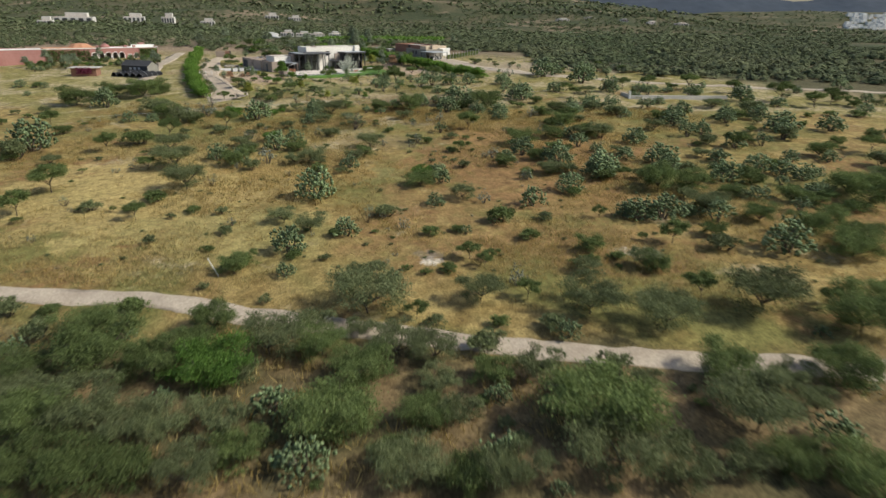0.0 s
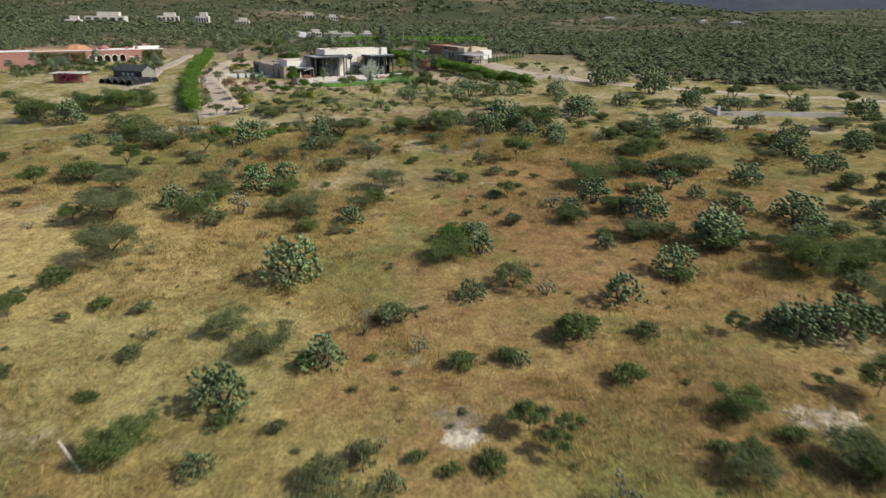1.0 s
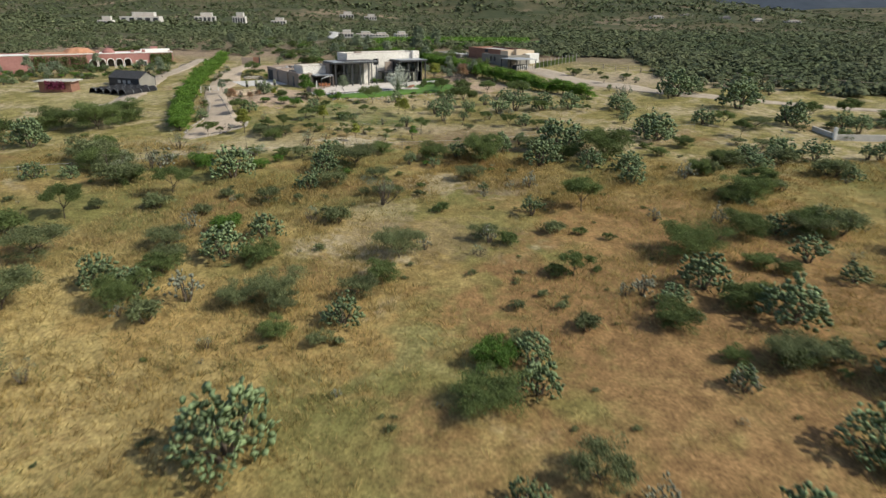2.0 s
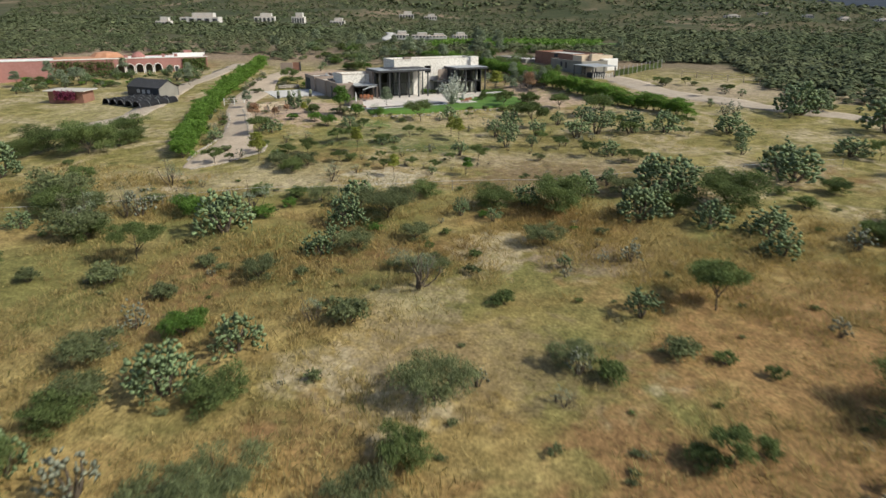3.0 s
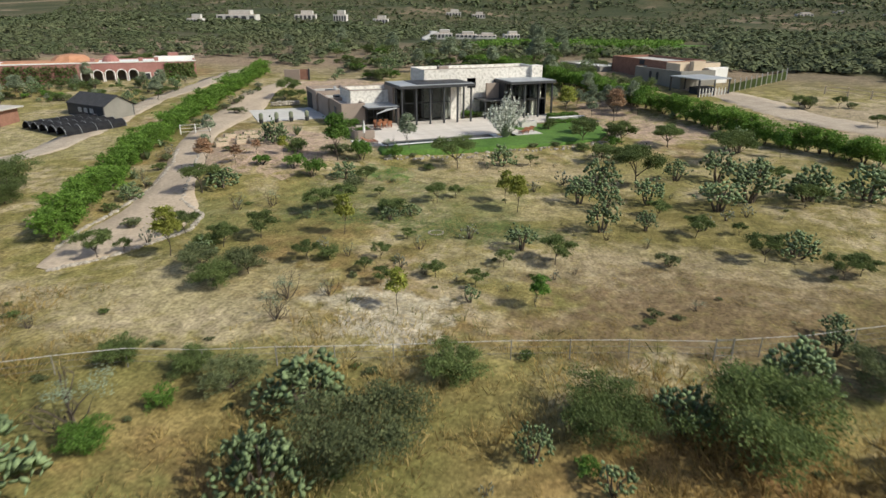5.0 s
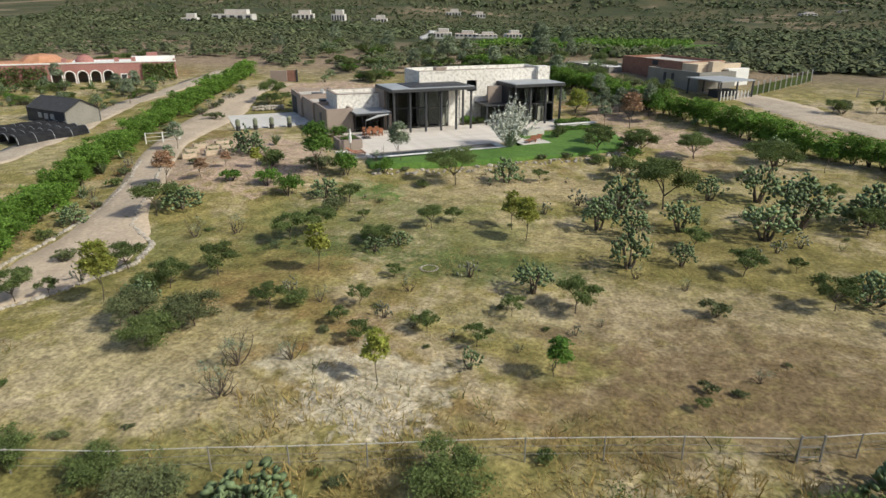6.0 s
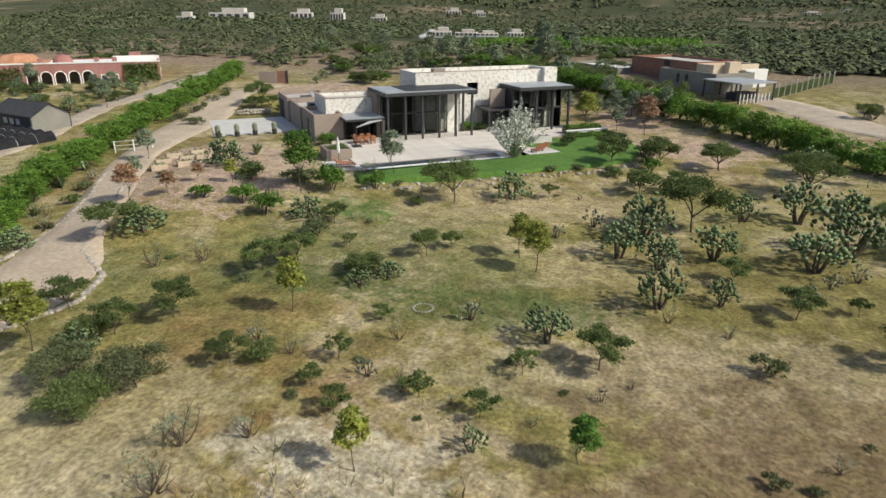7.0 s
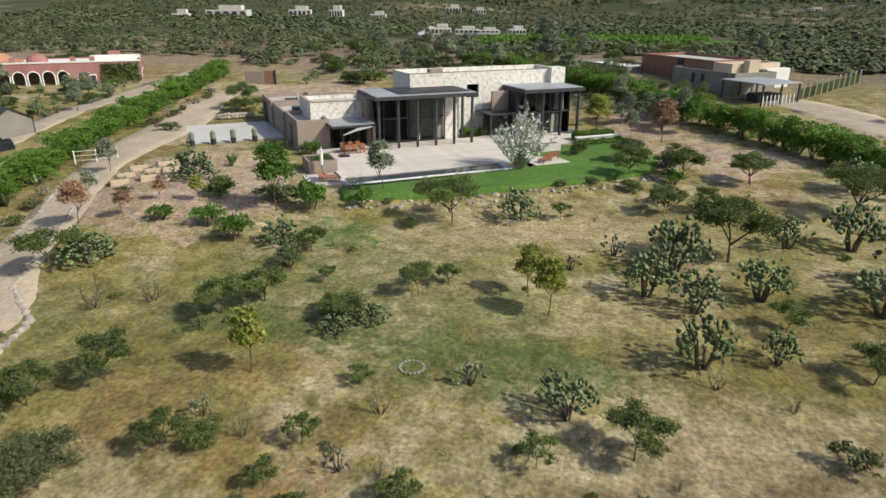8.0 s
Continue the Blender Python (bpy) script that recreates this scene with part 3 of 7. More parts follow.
def nopal_parts(seed, low=0.1, top=0.85, pads=210, gaps=-0.2):
    """Prickly pear: a few woody stems, and flat pads crowding out to a ragged, lobed dome."""
    rng = np.random.default_rng(seed)
    stems = []
    for i in range(4):
        a = 2 * math.pi * i / 4 + rng.uniform(-0.5, 0.5)
        r = rng.uniform(0.12, 0.3)
        bm = bmesh.new()
        taper(rng, bm, (math.cos(a) * 0.03, math.sin(a) * 0.03, -0.1), (math.cos(a) * r, math.sin(a) * r, low + (top - low) * rng.uniform(0.3, 0.6)), 0.042, 0.08, 6, 3)
        stems.append(bm)
    bm = bmesh.new()
    ph = rng.uniform(0, 6.28, 4)
    made = 0
    pads = int(pads * (0.5, 0.95, 1.5)[0 if DETAIL[0] < 1 else 1 if DETAIL[0] < 2 else 2])
    grow = (1.25, 1.0, 0.86)[0 if DETAIL[0] < 1 else 1 if DETAIL[0] < 2 else 2]
    while made < pads:
        d = rng.normal(size=3)
        d /= np.linalg.norm(d)
        d[2] = abs(d[2])
        a = math.atan2(d[1], d[0])
        R = 0.47 * (1 + 0.16 * math.sin(3 * a + ph[0]) + 0.10 * math.sin(5 * a + ph[1]))
        H = (top - low) * (1 + 0.14 * math.sin(2 * a + ph[2]) + 0.1 * math.sin(4 * a + ph[3]))
        r = rng.uniform(0.2, 1.0) ** 0.45
        q = Vector((d[0] * R * r, d[1] * R * r, low + d[2] * H * r))
        if noise.noise(q * 4.2 + Vector((seed, 0, 0))) < gaps:
            continue
        g = (Vector((d[0] * 0.5, d[1] * 0.5, d[2] * 0.4 + 0.85)) + Vector(rng.normal(size=3) * 0.33)).normalized()
        h, w = grow * rng.uniform(0.095, 0.15), grow * rng.uniform(0.085, 0.125)
        m = Matrix.Translation(q - g * h * 0.4) @ g.to_track_quat("Z", "Y").to_matrix().to_4x4() @ Matrix.Rotation(rng.uniform(0, 6.28), 4, "Z")
        pad_mesh(bm, m, w, h, 0.011)
        made += 1
    return stems, bm


KINDS = {
    # kind: (builder, seeds, foliage material, foliage part name, name, label, category, height factor)
    "nopal": (nopal_parts, (1, 2, 3, 4, 5), M_PAD, "foliage", "nopal_cactus", "grey-green prickly pear cactus with layered flat pads", "cactus", 0.78),
    "nopal_tree": (lambda s: nopal_parts(s, 0.34, 0.98, 170), (11, 12, 13), M_PAD, "foliage", "tree_nopal", "tall prickly pear on a bare woody trunk", "cactus", 0.84),
    "grey_nopal": (lambda s: nopal_parts(s, 0.15, 0.9, 75, -0.05), (21, 22), M_PAD_DRY, "foliage", "sparse_nopal", "sparse greyish prickly pear with shrivelled pads", "cactus", 1.0),
    "mesquite": (mesquite_parts, (31, 32, 33, 34), M_LEAF, "crown", "mesquite_tree", "dense dark-green feathery mesquite", "tree", 0.85),
    "huizache": (lambda s: mesquite_parts(s, 150, 2, 0.05), (41, 42, 43), M_LEAF_GREY, "crown", "huizache_tree", "grey-green fine-leaved thorn tree", "tree", 0.85),
    "bright": (mesquite_parts, (46,), M_LEAF_BRIGHT, "crown", "bright_shrub", "bright green leafy shrub among dry grass", "shrub", 1.0),
    "tree": (tree_parts, (51, 52, 53), M_LEAF, "crown", "acacia_tree", "small acacia with a bare trunk and flat open crown", "tree", 0.88),
    "bush": (bush_parts, (61, 62, 63), M_LEAF_GREY, "crown", "thorn_bush", "low grey-green thorn bush in dry grass", "bush", 1.0),
    "green_bush": (bush_parts, (66, 67), M_LEAF, "crown", "green_bush", "low dark-green bush in dry grass", "bush", 1.0),
    "leafy": (bush_parts, (68, 69), M_LEAF_BRIGHT, "crown", "garden_bush", "round bright-green garden bush", "bush", 1.0),
    "dead": (dead_parts, (71, 72, 73), M_LEAF_OLIVE, "leaves", "bare_shrub", "nearly bare grey branching shrub", "shrub", 1.0),
    "young_yellow": (young_parts, (81,), M_LEAF_YELLOW, "crown", "yellow_sapling", "slender sapling with yellowing leaves", "tree", 1.0),
    "young": (young_parts, (83, 84), M_LEAF_BRIGHT, "crown", "garden_tree", "young leafy green garden tree", "tree", 1.0),
    "olive": (young_parts, (86, 87), M_LEAF_OLIVE, "crown", "olive_tree", "young silvery olive tree in gravel", "tree", 1.0),
    "rust": (young_parts, (88,), M_LEAF_RUST, "crown", "rusty_sapling", "young tree with rust-brown leaves", "tree", 1.0),
}
PROTO = {}
plant_rng = random.Random(7)


def plant(kind, x, y, w, h=1.0, sink=0.0):
    """A plant of that kind at (x, y), with a crown w metres across."""
    build, seeds, leaf, leafname, name, label, cat, hf = KINDS[kind]
    seed = plant_rng.choice(seeds)
    w = max(w, 0.5)
    sc = Matrix.Diagonal((w * plant_rng.uniform(0.92, 1.08), w * plant_rng.uniform(0.92, 1.08), w * hf * h * plant_rng.uniform(0.9, 1.1), 1))
    m = pose(x, y, at(x, y, -sink), 0, 0, plant_rng.uniform(0, 360)) @ sc
    size = 2 if w > 4.2 else 1 if w > 1.9 else 0
    key = (kind, seed, size)
    if key in PROTO:
        return copy_thing(PROTO[key], m @ Matrix.Diagonal(PROTO[key].scale.to_4d()).inverted())
    DETAIL[:] = ((0.5, 1.25), (1.5, 0.82), (3.2, 0.54))[size]
    ob = thing(name, m, label, cat, "wild and garden " + cat + " plants")
    wood, foliage = build(seed)
    # bring the crown to its nominal width
    leaves = np.array([v.co for v in foliage.verts]) if isinstance(foliage, bmesh.types.BMesh) else foliage.reshape(-1, 3)
    k = 0.5 / np.percentile(np.hypot(leaves[:, 0], leaves[:, 1]), 97)
    for bm in [*(wood if isinstance(wood, list) else [wood]), *([foliage] if isinstance(foliage, bmesh.types.BMesh) else [])]:
        for v in bm.verts:
            v.co.x, v.co.y = v.co.x * k, v.co.y * k
    if not isinstance(foliage, bmesh.types.BMesh):
        foliage = foliage * np.array([k, k, 1.0])
    for w_ in wood if isinstance(wood, list) else [wood]:
        part("stem" if isinstance(wood, list) else "trunk", w_, M_BARK, ob, "dark rough bark")
    tagged(part(leafname, foliage if isinstance(foliage, bmesh.types.BMesh) else quads(leafname, foliage), leaf, ob), kind="stuff")
    PROTO[key] = ob
    DETAIL[:] = (1.0, 1.0)
    return ob


# where each plant stands: kind, x, y, width
plant("huizache", -7.1, 55.3, 7.9)
plant("tree", -2.3, 54.1, 2.4)
plant("bush", -0.6, 52.9, 2.1)
plant("huizache", 3.8, 57.9, 5.2)
plant("grey_nopal", 7.8, 61.6, 2.4)
plant("tree", 8.5, 58.3, 2.8)
plant("huizache", 14.2, 55.3, 7.0)
plant("nopal", 11.2, 50.9, 2.5)
plant("bush", 10.4, 52.2, 3.1)
plant("huizache", 20.1, 52.6, 6.7)
plant("tree", 25.8, 58.7, 3.6)
plant("huizache", 30.6, 55.9, 8.0)
plant("tree", 38.0, 57.4, 2.6)
plant("nopal", 34.2, 51.9, 1.7)
plant("mesquite", 38.2, 52.7, 7.2)
plant("mesquite", 43.5, 58.1, 4.7)
plant("green_bush", 5.1, 53.1, 2.1)
plant("bush", -24.0, 59.2, 1.5)
plant("bush", -17.1, 56.7, 1.7)
plant("nopal", -27.7, 49.9, 2.3)
plant("mesquite", -30.5, 49.9, 5.3)
plant("bush", -39.9, 53.5, 3.5)
plant("green_bush", -36.5, 54.1, 2.5)
plant("green_bush", -28.7, 54.3, 3.5)
plant("mesquite", -20.3, 51.3, 4.5)
plant("nopal", -35.5, 46.3, 3.1)
plant("bush", -35.0, 49.7, 3.5)
plant("mesquite", -27.0, 44.7, 7.0)
plant("mesquite", -22.6, 44.1, 5.8)
plant("bright", -17.8, 43.4, 6.5)
plant("huizache", -14.4, 47.9, 6.3)
plant("mesquite", -10.1, 47.7, 4.8)
plant("mesquite", -6.3, 44.2, 5.8)
plant("huizache", -3.6, 47.8, 5.2)
plant("huizache", -0.7, 46.8, 4.7)
plant("nopal", -12.0, 39.8, 3.4)
plant("mesquite", -7.6, 38.3, 6.9)
plant("nopal", -20.4, 40.3, 2.1)
plant("huizache", -18.7, 37.0, 4.7)
plant("mesquite", -32.4, 43.6, 5.0)
plant("mesquite", -27.9, 37.3, 5.8)
plant("huizache", -24.4, 37.5, 5.8)
plant("huizache", -21.3, 36.5, 5.2)
plant("grey_nopal", -28.6, 36.8, 2.4)
plant("nopal", -8.9, 33.9, 4.0)
plant("huizache", -15.0, 37.5, 4.2)
plant("mesquite", -13.3, 34.7, 4.0)
plant("mesquite", -25.4, 32.4, 5.5)
plant("mesquite", -21.9, 32.4, 5.2)
plant("mesquite", -19.4, 32.8, 4.1)
plant("huizache", -15.8, 32.7, 4.5)
plant("huizache", -2.1, 33.2, 4.9)
plant("mesquite", -1.0, 39.2, 4.3)
plant("huizache", -0.2, 42.9, 3.5)
plant("mesquite", 4.1, 43.9, 4.0)
plant("bush", 3.8, 48.5, 3.9)
plant("huizache", 7.6, 44.5, 4.1)
plant("nopal", 4.3, 41.7, 2.2)
plant("huizache", 1.3, 39.1, 3.5)
plant("bush", 5.5, 37.0, 1.6)
plant("mesquite", 11.5, 38.9, 9.1)
plant("bush", 14.1, 46.0, 2.9)
plant("nopal", 3.9, 34.5, 3.5)
plant("mesquite", 1.5, 32.9, 4.1)
plant("huizache", 4.6, 32.9, 4.5)
plant("huizache", 11.5, 34.6, 6.8)
plant("nopal", 7.5, 32.2, 1.6)
plant("mesquite", 22.8, 44.4, 5.9)
plant("huizache", 27.3, 44.0, 4.0)
plant("mesquite", 31.9, 44.3, 6.0)
plant("tree", 31.9, 46.3, 2.7)
plant("nopal", 33.6, 43.8, 1.7)
plant("nopal", 27.5, 37.5, 3.5)
plant("huizache", 22.3, 38.5, 6.7)
plant("mesquite", 23.2, 34.7, 4.3)
plant("huizache", 15.8, 33.6, 4.0)
plant("huizache", 19.7, 34.3, 3.8)
plant("mesquite", 26.9, 33.3, 5.3)
plant("bush", 16.3, 36.7, 2.5)
plant("huizache", 27.9, 41.0, 3.4)
plant("huizache", -7.1, 51.1, 3.0)
plant("huizache", -11.2, 51.2, 3.6)
plant("huizache", -31.5, 40.0, 4.5)
plant("huizache", -27.9, 41.0, 3.9)
plant("mesquite", -20.6, 47.7, 4.5)
plant("huizache", -15.6, 43.6, 3.7)
plant("mesquite", 9.6, 42.9, 2.7)
plant("huizache", 15.8, 43.1, 2.8)
plant("mesquite", -3.0, 35.4, 3.1)
plant("tree", -39.6, 78.8, 3.1)
plant("bush", -41.2, 82.0, 3.0)
plant("green_bush", -40.0, 85.9, 3.7)
plant("huizache", -37.7, 91.1, 6.6)
plant("dead", -34.4, 93.0, 1.8)
plant("green_bush", -33.0, 81.8, 2.2)
plant("bush", -29.1, 81.1, 1.9)
plant("bush", -35.1, 79.3, 1.6)
plant("nopal", -18.1, 87.9, 6.0)
plant("huizache", -20.3, 78.1, 4.0)
plant("huizache", -16.3, 75.5, 4.5)
plant("nopal", -11.8, 74.3, 3.8)
plant("green_bush", -13.0, 74.0, 2.2)
plant("dead", -9.8, 78.9, 2.3)
plant("bush", -7.4, 81.4, 3.1)
plant("grey_nopal", -7.9, 80.5, 1.3)
plant("nopal", -17.6, 68.9, 4.4)
plant("green_bush", -16.7, 66.9, 2.4)
plant("green_bush", -26.9, 68.9, 1.7)
plant("bush", -26.2, 74.0, 2.1)
plant("grey_nopal", -26.5, 76.7, 1.3)
plant("mesquite", -22.2, 63.3, 3.6)
plant("mesquite", -21.4, 65.3, 2.8)
plant("nopal", -16.4, 62.5, 2.3)
plant("bush", -13.0, 66.3, 1.6)
plant("bush", -7.0, 64.4, 2.2)
plant("grey_nopal", -6.2, 65.6, 1.0)
plant("huizache", -9.0, 61.9, 2.9)
plant("nopal", -5.2, 62.2, 2.1)
plant("green_bush", -3.8, 64.8, 1.4)
plant("bush", -34.3, 70.8, 2.0)
plant("grey_nopal", -5.0, 77.0, 1.7)
plant("green_bush", -8.3, 75.2, 1.0)
plant("green_bush", -6.2, 73.6, 0.8)
plant("mesquite", -3.7, 93.9, 4.8)
plant("nopal", -0.5, 96.2, 3.6)
plant("huizache", 2.7, 88.4, 3.9)
plant("grey_nopal", 5.6, 87.1, 2.2)
plant("nopal", -1.1, 86.0, 2.9)
plant("grey_nopal", 12.8, 97.9, 2.0)
plant("nopal", 12.3, 86.0, 4.0)
plant("nopal", 18.5, 92.7, 4.5)
plant("green_bush", 18.8, 90.7, 2.8)
plant("nopal", 24.8, 100.4, 6.2)
plant("tree", 28.3, 99.0, 2.7)
plant("green_bush", 7.6, 79.9, 4.2)
plant("mesquite", 32.1, 94.0, 6.6)
plant("nopal", 37.2, 104.6, 4.4)
plant("mesquite", 37.3, 94.5, 6.2)
plant("bush", 35.0, 90.6, 3.1)
plant("nopal", 25.7, 81.4, 5.2)
plant("nopal", 29.1, 81.7, 5.3)
plant("nopal", 24.1, 81.9, 3.2)
plant("nopal", 32.6, 83.1, 3.3)
plant("tree", 20.4, 81.1, 2.1)
plant("bush", 13.5, 80.3, 2.4)
plant("green_bush", -1.4, 75.0, 2.6)
plant("nopal", 2.8, 75.5, 1.8)
plant("green_bush", 1.7, 76.4, 2.1)
plant("tree", 3.0, 68.1, 3.0)
plant("tree", 5.5, 67.7, 2.0)
plant("tree", 4.6, 65.8, 2.2)
plant("green_bush", 10.7, 74.1, 2.9)
plant("mesquite", 17.2, 70.8, 3.7)
plant("green_bush", 14.7, 67.1, 1.5)
plant("tree", 16.2, 65.7, 1.9)
plant("tree", 27.6, 73.5, 3.8)
plant("tree", 24.2, 74.2, 1.5)
plant("green_bush", 19.6, 68.3, 2.2)
plant("green_bush", 0.6, 64.2, 2.2)
plant("green_bush", -1.9, 63.7, 1.5)
plant("huizache", 15.5, 64.4, 3.2)
plant("huizache", 22.0, 65.8, 3.9)
plant("mesquite", 23.1, 64.9, 3.5)
plant("green_bush", 19.4, 65.9, 1.0)
plant("nopal", -38.2, 107.2, 4.3)
plant("nopal", -34.2, 106.1, 3.7)
plant("mesquite", -34.2, 104.1, 4.9)
plant("mesquite", -34.1, 110.0, 3.5)
plant("huizache", -34.2, 111.8, 3.4)
plant("grey_nopal", -33.5, 102.4, 1.5)
plant("bush", -31.0, 101.9, 3.3)
plant("grey_nopal", -29.3, 105.4, 3.3)
plant("huizache", -36.6, 116.0, 4.0)
plant("grey_nopal", -36.3, 117.1, 1.6)
plant("nopal", -29.9, 113.8, 4.8)
plant("nopal", -27.9, 119.3, 4.1)
plant("bright", -32.4, 120.3, 3.5)
plant("mesquite", -26.1, 113.6, 4.0)
plant("grey_nopal", -36.7, 120.6, 2.4)
plant("bush", -37.7, 125.4, 2.6)
plant("bush", -44.1, 127.1, 3.7)
plant("tree", -52.2, 122.4, 4.9)
plant("bush", -50.8, 125.9, 2.3)
plant("tree", -44.2, 131.4, 4.6)
plant("huizache", -21.9, 106.6, 5.0)
plant("huizache", -24.8, 105.4, 3.7)
plant("huizache", -20.6, 104.5, 2.9)
plant("mesquite", -19.9, 100.8, 2.7)
plant("dead", -24.5, 98.7, 1.2)
plant("nopal", -15.5, 103.4, 3.6)
plant("huizache", -15.1, 107.6, 3.4)
plant("huizache", -13.5, 116.2, 5.1)
plant("mesquite", -13.9, 111.1, 3.2)
plant("dead", -18.3, 130.6, 4.3)
plant("bush", -22.1, 124.5, 3.5)
plant("bush", -21.5, 117.3, 1.4)
plant("dead", -24.5, 124.1, 2.1)
plant("huizache", -16.3, 100.0, 2.0)
plant("bush", -15.0, 100.2, 1.3)
plant("green_bush", -11.3, 129.8, 2.2)
plant("grey_nopal", -6.5, 135.1, 1.3)
plant("huizache", -5.7, 122.4, 3.4)
plant("grey_nopal", -5.2, 121.3, 2.1)
plant("green_bush", -3.2, 120.8, 2.6)
plant("dead", -5.9, 117.7, 1.4)
plant("bush", 1.3, 124.6, 2.9)
plant("green_bush", 4.2, 124.0, 1.8)
plant("nopal_tree", -0.8, 129.5, 2.8)
plant("tree", 4.9, 131.9, 5.3)
plant("tree", 3.0, 114.1, 3.0)
plant("green_bush", 1.4, 113.8, 2.3)
plant("green_bush", 5.0, 115.3, 1.3)
plant("green_bush", 7.0, 123.0, 1.6)
plant("grey_nopal", 12.4, 129.0, 1.8)
plant("mesquite", 14.2, 120.1, 6.4)
plant("nopal", 13.7, 113.0, 4.8)
plant("nopal", 10.5, 109.7, 3.2)
plant("grey_nopal", 8.5, 111.2, 2.4)
plant("grey_nopal", 7.1, 110.9, 1.5)
plant("grey_nopal", 19.4, 129.3, 2.3)
plant("mesquite", 21.2, 126.2, 5.0)
plant("mesquite", 10.3, 106.2, 3.8)
plant("grey_nopal", 12.1, 107.0, 1.2)
plant("mesquite", 25.1, 138.8, 6.0)
plant("bush", 3.3, 104.9, 2.4)
plant("bush", -6.2, 113.4, 1.2)
plant("bush", -0.0, 109.9, 1.2)
plant("bush", -2.1, 107.3, 1.5)
plant("bush", 1.6, 107.8, 1.5)
plant("huizache", -1.6, 102.0, 2.3)
plant("nopal", -1.1, 102.1, 1.9)
plant("green_bush", -3.6, 101.5, 1.6)
plant("grey_nopal", -11.3, 118.7, 1.8)
plant("grey_nopal", 19.3, 146.1, 2.6)
plant("mesquite", 25.7, 153.0, 4.9)
plant("green_bush", 22.2, 148.1, 2.7)
plant("nopal", 34.0, 157.4, 3.1)
plant("green_bush", 18.1, 157.1, 2.9)
plant("nopal", -61.4, 136.3, 2.9)
plant("mesquite", -60.1, 140.4, 5.5)
plant("mesquite", -52.2, 134.9, 4.0)
plant("dead", -52.7, 141.2, 3.1)
plant("nopal", -40.0, 139.2, 6.5)
plant("bright", -46.1, 143.1, 3.7)
plant("grey_nopal", -51.5, 142.0, 3.4)
plant("dead", -47.9, 144.2, 2.9)
plant("bush", -52.2, 145.4, 2.5)
plant("grey_nopal", -55.8, 146.1, 1.4)
plant("mesquite", -41.7, 149.8, 2.9)
plant("dead", -39.4, 144.5, 3.5)
plant("bright", -38.0, 143.4, 2.4)
plant("bright", -36.8, 147.1, 1.7)
plant("mesquite", -37.3, 150.3, 2.8)
plant("huizache", -33.9, 149.2, 3.5)
plant("nopal", -29.6, 149.1, 4.7)
plant("nopal", -28.9, 143.5, 4.4)
plant("huizache", -25.3, 146.5, 6.0)
plant("nopal", -28.7, 135.7, 3.4)
plant("nopal", -28.6, 139.3, 2.4)
plant("huizache", -25.7, 137.1, 3.8)
plant("leafy", -25.3, 142.4, 1.8)
plant("tree", -26.2, 142.3, 1.2)
plant("huizache", -21.0, 141.0, 3.4)
plant("bush", -37.5, 131.7, 2.1)
plant("bush", -35.7, 130.9, 1.4)
plant("bush", -28.5, 131.2, 1.6)
plant("bush", -32.6, 133.7, 1.4)
plant("huizache", -31.6, 129.7, 3.4)
plant("grey_nopal", -36.0, 129.7, 1.0)
plant("huizache", -19.0, 134.0, 2.6)
plant("huizache", -21.0, 134.1, 1.8)
plant("bush", -25.5, 132.1, 1.2)
plant("nopal_tree", -17.9, 148.2, 2.1)
plant("nopal_tree", -14.3, 147.1, 1.9)
plant("grey_nopal", -19.5, 145.7, 0.8)
plant("leafy", -15.6, 148.0, 1.5)
plant("mesquite", -14.8, 150.9, 4.6)
plant("nopal_tree", -11.5, 152.0, 2.9)
plant("mesquite", -8.2, 151.2, 6.8)
plant("nopal", -5.5, 157.0, 4.3)
plant("nopal_tree", -2.8, 161.1, 2.0)
plant("huizache", -1.0, 157.9, 4.3)
plant("nopal", 3.1, 158.9, 6.9)
plant("nopal", 0.4, 150.1, 5.5)
plant("nopal", 6.3, 162.3, 4.6)
plant("mesquite", 3.9, 153.4, 4.0)
plant("huizache", -8.9, 141.7, 4.0)
plant("green_bush", -18.4, 142.9, 1.3)
plant("leafy", -6.1, 145.6, 1.0)
plant("tree", -19.0, 138.4, 1.2)
plant("bush", -18.3, 137.2, 1.1)
plant("green_bush", -14.7, 137.7, 1.5)
plant("nopal_tree", -6.7, 136.7, 1.6)
plant("grey_nopal", -3.5, 138.6, 1.3)
plant("grey_nopal", -1.1, 139.2, 2.3)
plant("dead", -4.1, 142.0, 1.1)
plant("huizache", -17.2, 134.1, 2.3)
plant("bush", -14.3, 134.0, 1.7)
plant("green_bush", -19.5, 156.4, 1.1)
plant("mesquite", -23.0, 153.5, 3.5)
plant("dead", -6.2, 146.6, 0.9)
plant("bush", -3.5, 145.4, 1.5)
plant("dead", -54.4, 151.9, 3.4)
plant("dead", -50.0, 151.4, 1.1)
plant("tree", -55.5, 177.1, 3.8)
plant("nopal", -54.4, 179.1, 3.6)
plant("nopal", -61.7, 174.3, 2.6)
plant("tree", -50.8, 168.0, 2.9)
plant("young_yellow", -48.9, 163.5, 2.2)
plant("grey_nopal", -52.5, 165.6, 1.7)
plant("bush", -56.2, 168.0, 1.8)
plant("nopal", -46.2, 163.8, 2.4)
plant("mesquite", -46.8, 165.6, 2.5)
plant("huizache", -44.8, 161.7, 3.4)
plant("huizache", -41.2, 162.3, 3.4)
plant("mesquite", -42.2, 160.0, 3.5)
plant("tree", -43.9, 168.7, 3.0)
plant("tree", -45.7, 166.2, 2.6)
plant("dead", -49.8, 174.5, 1.8)
plant("dead", -47.1, 176.1, 1.8)
plant("tree", -42.2, 175.8, 2.9)
